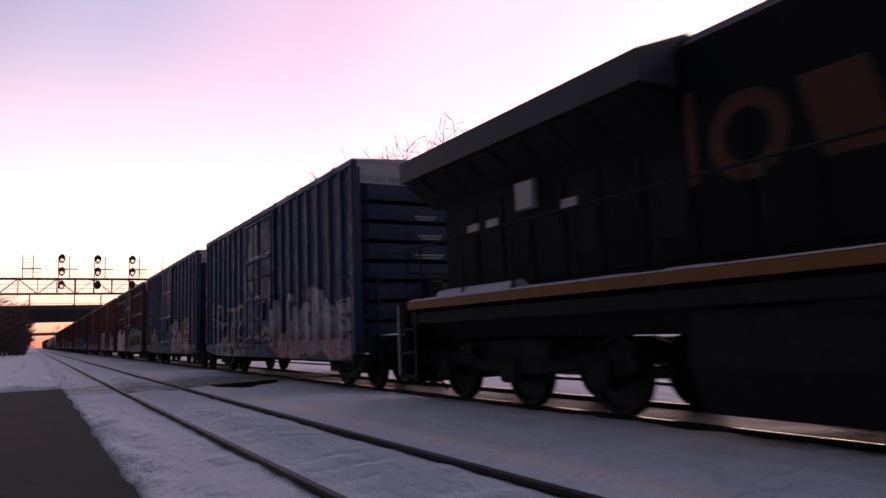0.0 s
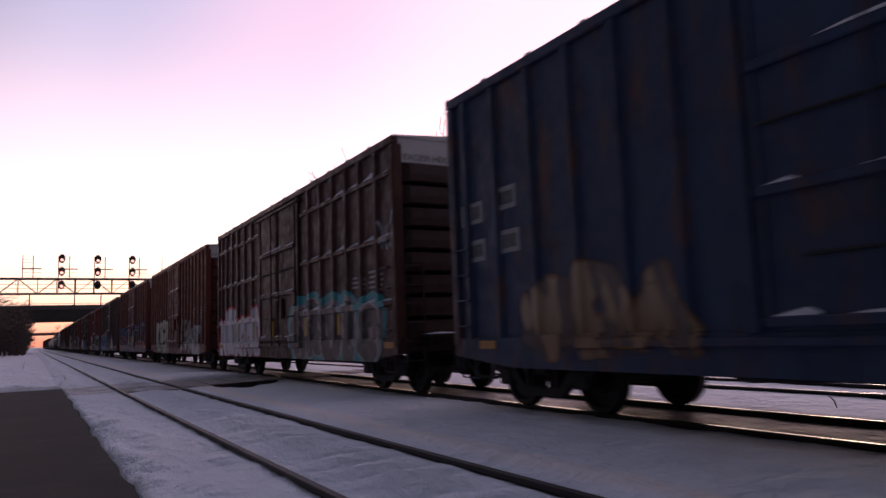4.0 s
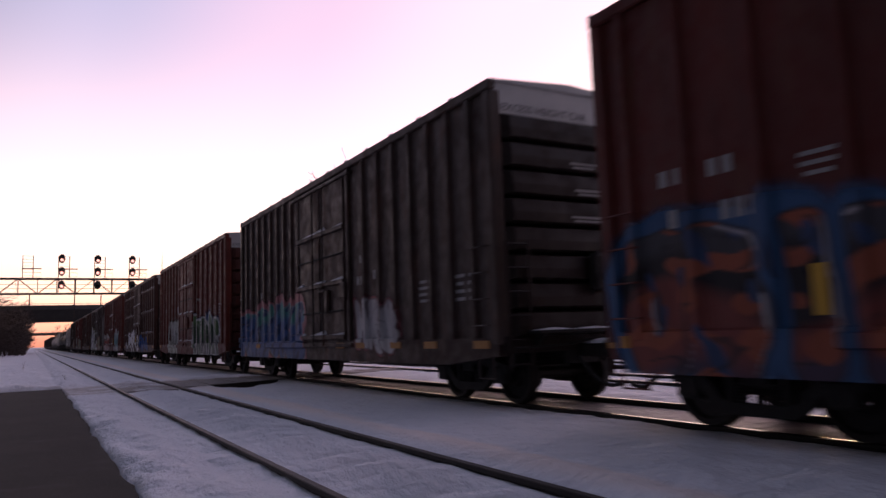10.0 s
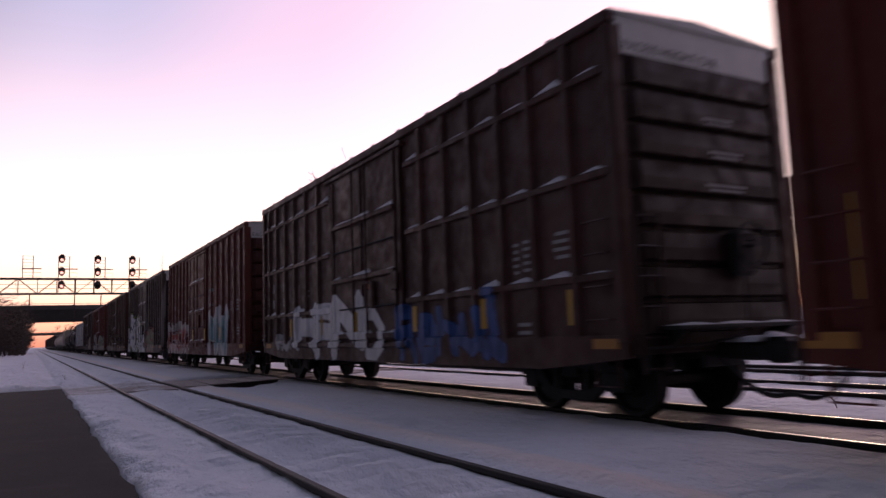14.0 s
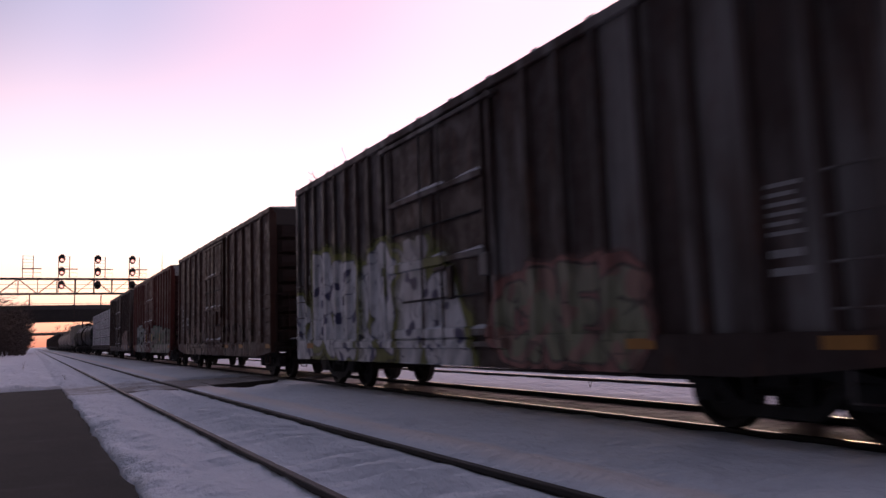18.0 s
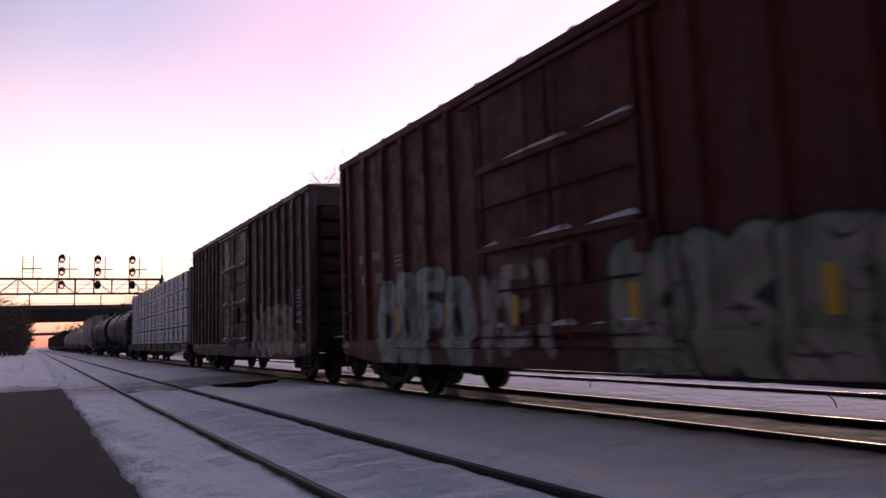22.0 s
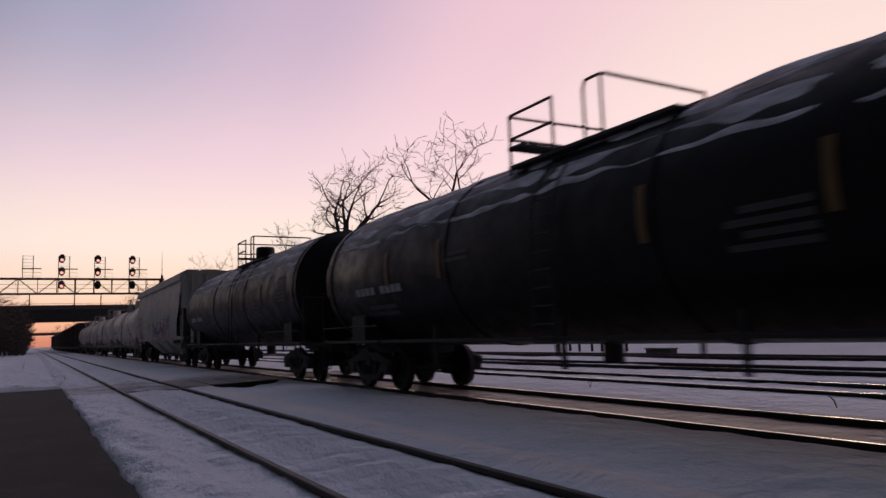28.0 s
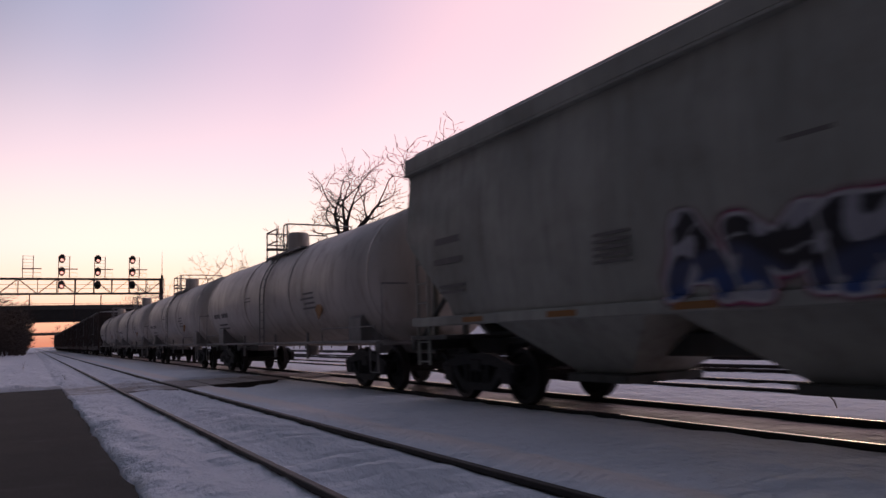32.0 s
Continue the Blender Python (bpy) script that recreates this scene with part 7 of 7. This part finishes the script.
    for y, z, w, h, n in ((L - words, 2.14, 2.2, 0.26, 1), (L - words + 0.15, 1.75, 1.6, 0.30, 2), (4.6, 2.3, 1.0, 0.5, 4), (1.9, 2.9, 0.9, 0.75, 7 if black else 0), (L - 6.5, 2.5, 0.7, 0.2, 2)):
        ink = (MARK if n == 1 else DIM_MARK) if black else FADED_INK
        for k in range(n):
            zz = z - k * h / n

            def bar(u, q):
                a = (zz - q * h / n * (0.6 if black or n == 1 else 0.4) - zc) / R
                return (-(R + 0.014) * math.cos(a), y - w / 2 + w * u, zc + (R + 0.014) * math.sin(a))
            if n == 1:
                for ch in range(9):
                    if ch != 4:
                        part("marking", Shape().sheet(lambda u, q: bar((ch + 0.1 + 0.8 * u) / 9, q), [0, 1], [0, 0.5, 1]), ink, car)
            else:
                part("marking", Shape().sheet(bar, [0, 0.5, 1] if k % 2 else [0, 0.4, 0.8], [0, 1]), ink, car)
    if not black:
        part("placard", Shape().prism([(3.7, 1.85), (3.95, 2.1), (4.2, 1.85), (3.95, 1.6)], "x", -R * 0.93 - 0.03, -R * 0.93 - 0.01), ORANGE, car, "orange diamond placard")
    couplers(car, L)
    for y in (1.9, L - 1.9):
        build_truck(car, y)


tank_car("tank_wagon", 115.1, 16.9, TANK_BLACK, FRAME_BLACK, "black tank wagon with a crust of snow on top", 1, dome_y=8.0, domed=False, words=3.26)
tank_car("tank_wagon", 133.25, 16.35, TANK_BLACK, FRAME_BLACK, "black tank wagon with a top platform and snow", 2, dome_y=7.4, up=0.05)


# ---- covered hopper ----
def build_hopper(place, L, base, label, seed=30.0):
    car = thing("covered_hopper", label, "hopper wagon", "wagons of the freight train")
    TRAIN.append((car, place))
    paint = wagon_paint("grey_hopper_paint", base, rust=0.12, seed=seed, ends=False)
    # body colour cut to 0.22: shade under the ends and bays painted in
    SHADED_FRAME = wagon_paint("hopper_frame_shaded", tuple(c * 0.22 for c in base), rust=0.3, seed=seed + 1, ends=False)
    key = ("hopper", L, place)
    zt = 4.40
    # bowed sides
    for s in (-1, 1):
        def bowed():
            def fn(u, w):
                z = 1.42 + (zt - 1.42) * w
                x = 1.44 + 0.16 * math.sin(math.pi * min(1, w * 1.05) ** 0.9)
                return (s * x, u, z)
            sh = Shape()
            # the ends of the side sheet are cut back below
            rows = [i / 14 for i in range(15)]
            v, f = [], []
            for w in rows:
                z = 1.42 + (zt - 1.42) * w
                cut = 1.5 if z < 1.55 else max(0.12, 1.5 - (z - 1.55) * 1.05)
                for k in range(9):
                    v.append(fn(cut + (L - 2 * cut) * k / 8, w))
            for i in range(14):
                for k in range(8):
                    f.append((i * 9 + k, i * 9 + k + 1, i * 9 + 10 + k, i * 9 + 9 + k))
            return sh.add(v, f)
        part("side_sheet", bowed(), paint, car, smooth=True)
        part("side_sill", Shape().box(*sorted((s * 1.38, s * 1.53)), 0.1, L - 0.1, 1.28, 1.44, 0.02), paint, car)
        part("top_sill", Shape().box(*sorted((s * 1.36, s * 1.575)), 0.05, L - 0.05, zt - 0.30, zt, 0.03).box(*sorted((s * 1.40, s * 1.60)), 0.05, L - 0.05, zt - 0.33, zt - 0.29, 0.01), paint, car)
        for k in range(6):
            y = 2.2 + k * (L - 4.4) / 5
            part("reflector", Shape().box(*sorted((s * 1.53, s * 1.536)), y - 0.3, y + 0.3, 1.32, 1.40), ORANGE, car, "orange reflective strip")
    for y, out in ((0.1, -1), (L - 0.1, 1)):
        part("end_wall", Shape().prism([(-1.5, 2.75), (-1.5, zt), (0, zt + 0.18), (1.5, zt), (1.5, 2.75)], "y", *sorted((y, y - out * 0.05))), paint, car)
        part("slope_sheet", Shape().prism([(y, 2.75), (y - out * 2.4, 1.1), (y - out * 2.45, 1.15), (y - out * 0.05, 2.8)], "x", -1.45, 1.45), SHADED_FRAME, car)
        for x in (-1.0, -0.35, 0.35, 1.0):
            part("end_post", Shape().box(x - 0.06, x + 0.06, *sorted((y, y + out * 0.08)), 1.1, zt - 0.05, 0.01), paint, car)
        part("end_platform", Shape().box(-1.5, 1.5, *sorted((y + out * 0.1, y - out * 1.2)), 1.05, 1.12, 0.01), SHADED_FRAME, car)
        part("end_sill", Shape().box(-1.5, 1.5, *sorted((y, y + out * 0.1)), 0.85, 1.12, 0.02), SHADED_FRAME, car)
        for x in (-1.42, 1.42):
            lad = Shape()
            for yy in (0.06, 0.46):
                lad.box(x - 0.02, x + 0.02, y - out * yy - 0.02, y - out * yy + 0.02, 0.6, zt)
            for k in range(11):
                z = 0.66 + k * 0.35
                lad.tube((x, y - out * 0.06, z), (x, y - out * 0.46, z), 0.016, n=5)
            part("ladder", lad, paint, car)
        for x in (-1.35, 1.35):
            part("corner_brace", Shape().tube((x, y - out * 0.1, 1.1), (x, y - out * 1.4, 2.1), 0.05, n=6), SHADED_FRAME, car)
        part("brake_reservoir", Shape().lathe([(-0.4, 0.03), (-0.38, 0.2), (0.38, 0.2), (0.4, 0.03)], "x", (0.2, y - out * 0.6, 1.35), 14), SHADED_FRAME, car)
    part("roof", Shape().prism([(-1.54, zt - 0.02), (-1.2, zt + 0.10), (0, zt + 0.20), (1.2, zt + 0.10), (1.54, zt - 0.02)], "y", 0.05, L - 0.05), paint, car)
    for s in (-1, 1):
        walkb = Shape()
        for k in range(4):
            walkb.box(*sorted((s * (0.75 + k * 0.14), s * (0.85 + k * 0.14))), -0.08, L + 0.08, zt + 0.15, zt + 0.18)
        part("roof_walk", walkb, GALV, car, "galvanised roof walkway")
        for k in range(9):
            y = 0.3 + k * (L - 0.6) / 8
            part("walk_bracket", Shape().box(*sorted((s * 0.72, s * 1.3)), y - 0.03, y + 0.03, zt + 0.02, zt + 0.15), paint, car)
    for k in range(3):
        part("hatch", Shape().box(-0.4, 0.4, 1.0 + k * (L - 2) / 3, -1.0 + 1.6 + (k + 1) * (L - 2) / 3, zt + 0.16, zt + 0.30, 0.03), paint, car)
    n = 3
    w = (L - 4.6) / n
    for k in range(n):
        a, b = 2.3 + k * w, 2.3 + (k + 1) * w
        c = (a + b) / 2
        bay = Shape()
        top = [(-1.42, a + 0.05), (1.42, a + 0.05), (1.42, b - 0.05), (-1.42, b - 0.05)]
        bot = [(-0.55, c - 0.5), (0.55, c - 0.5), (0.55, c + 0.5), (-0.55, c + 0.5)]
        v = [(x, y, 1.42) for x, y in top] + [(x, y, 0.50) for x, y in bot]
        bay.add(v, [(0, 1, 5, 4), (1, 2, 6, 5), (2, 3, 7, 6), (3, 0, 4, 7), (4, 5, 6, 7), (3, 2, 1, 0)])
        h = part("hopper_bay", bay, paint, car)
        part("outlet_gate", Shape().box(-0.75, 0.75, c - 0.6, c + 0.6, 0.40, 0.52, 0.02), SHADED_FRAME, h)
    part("centre_sill", Shape().box(-0.25, 0.25, 0.0, L, 0.75, 1.05, 0.02), SHADED_FRAME, car)
    for y, z, ww, hh, m in ((L - 1.6, 2.75, 0.8, 0.25, 1), (L - 1.6, 2.4, 0.9, 0.22, 1), (L - 1.7, 1.95, 0.8, 0.2, 2), (10.0, 2.3, 0.6, 0.42, 5), (3.0, 2.5, 0.9, 0.3, 3), (7.4, 2.85, 0.5, 0.1, 1)):
        for q in range(m):
            g = hh / m
            part("marking", Shape().box(-1.604, -1.585, y - ww / 2, y + ww / 2, z - q * g - g * 0.45, z - q * g), FADED_INK, car)
    def relief(Y, Z):
        w = np.clip((Z - 1.42) / (zt - 1.42), 0, 1)
        return np.where(Z < 1.445, 1.532, 1.442 + 0.16 * np.sin(math.pi * np.minimum(1, w * 1.05) ** 0.9))
    fit = dict(low=1.30, ends=(0.5, L - 0.5), step=0.02)
    spray(car, relief, 5.6, 4.6, 1.40, 2.18, "X", ((0.38, 0.04, 0.13), (0.36, 0.05, 0.12)), fat=0.5, wear=0.3, seed=71, **fit)
    spray(car, relief, 9.25, 5.35, 1.40, 2.20, "AMES", ((0.03, 0.07, 0.22), (0.05, 0.06, 0.12), BLACK, BLACK), line=(0.46, 0.45, 0.46), lw=0.04, halo=(0.30, 0.05, 0.12), hs=0.07, fat=0.36, wear=0.12, seed=73, second=(0.34, 0.33, 0.36), **fit)
    spray(car, relief, 4.65, 3.2, 1.85, 2.38, "LS", ((0.17, 0.21, 0.28), (0.16, 0.21, 0.30)), fat=0.34, wear=0.6, seed=75, **fit)
    couplers(car, L)
    for y in (1.6, L - 1.6):
        build_truck(car, y)


build_hopper(150.95, 15.5, (0.37, 0.365, 0.315), "grey covered hopper wagon with a blue and red tag")
tank_car("tank_wagon", 167.6, 16.9, TANK_WHITE, FRAME_WHITE, "dirty cream tank wagon with an orange placard", 3, 0.0, black=False)
tank_car("tank_wagon", 185.8, 15.9, TANK_WHITE, FRAME_WHITE, "dirty cream tank wagon with a top platform", 4, 0.0, black=False)
tank_car("tank_wagon", 203.2, 16.1, TANK_WHITE, FRAME_WHITE, "dirty cream tank wagon", 5, 0.0, black=False)
tank_car("tank_wagon", 220.6, 16.1, TANK_WHITE, FRAME_WHITE, "dirty cream tank wagon", 6, 0.0, black=False)
tail = wagon_paint("dark_paint_tail", (0.045, 0.03, 0.026), seed=40.0, ends=False)
s = 238.2
for k in range(10):
    boxcar("dark_boxcar", s, tail, "dull brown boxcar far down the train", reflectors=False, band=tail.copy() if k == 0 else tail, snow=0.5, tall=4.6)
    s += 17.35


# ---- motion ----
def motions():
    times = [k * 0.5 for k in range(65)]
    for car, place in TRAIN:
        walk(car, [(t, pose(TRACK_X, place - travel(t), 0)) for t in times])
    ticks = [k / 30 for k in range(961)]
    for (r, k), sets in WHEELSETS.items():
        lead = sets[0]
        walk(lead, [(t, Matrix.Translation((0, k, r)) @ Matrix.Rotation(travel(t) / r, 4, "X")) for t in ticks])
        # all wheelsets of a kind turn alike
        for w in sets[1:]:
            w.rotation_mode = "QUATERNION"
            w.animation_data_create()
            w.animation_data.action = lead.animation_data.action
            w.animation_data.action_slot = lead.animation_data.action_slot


motions()
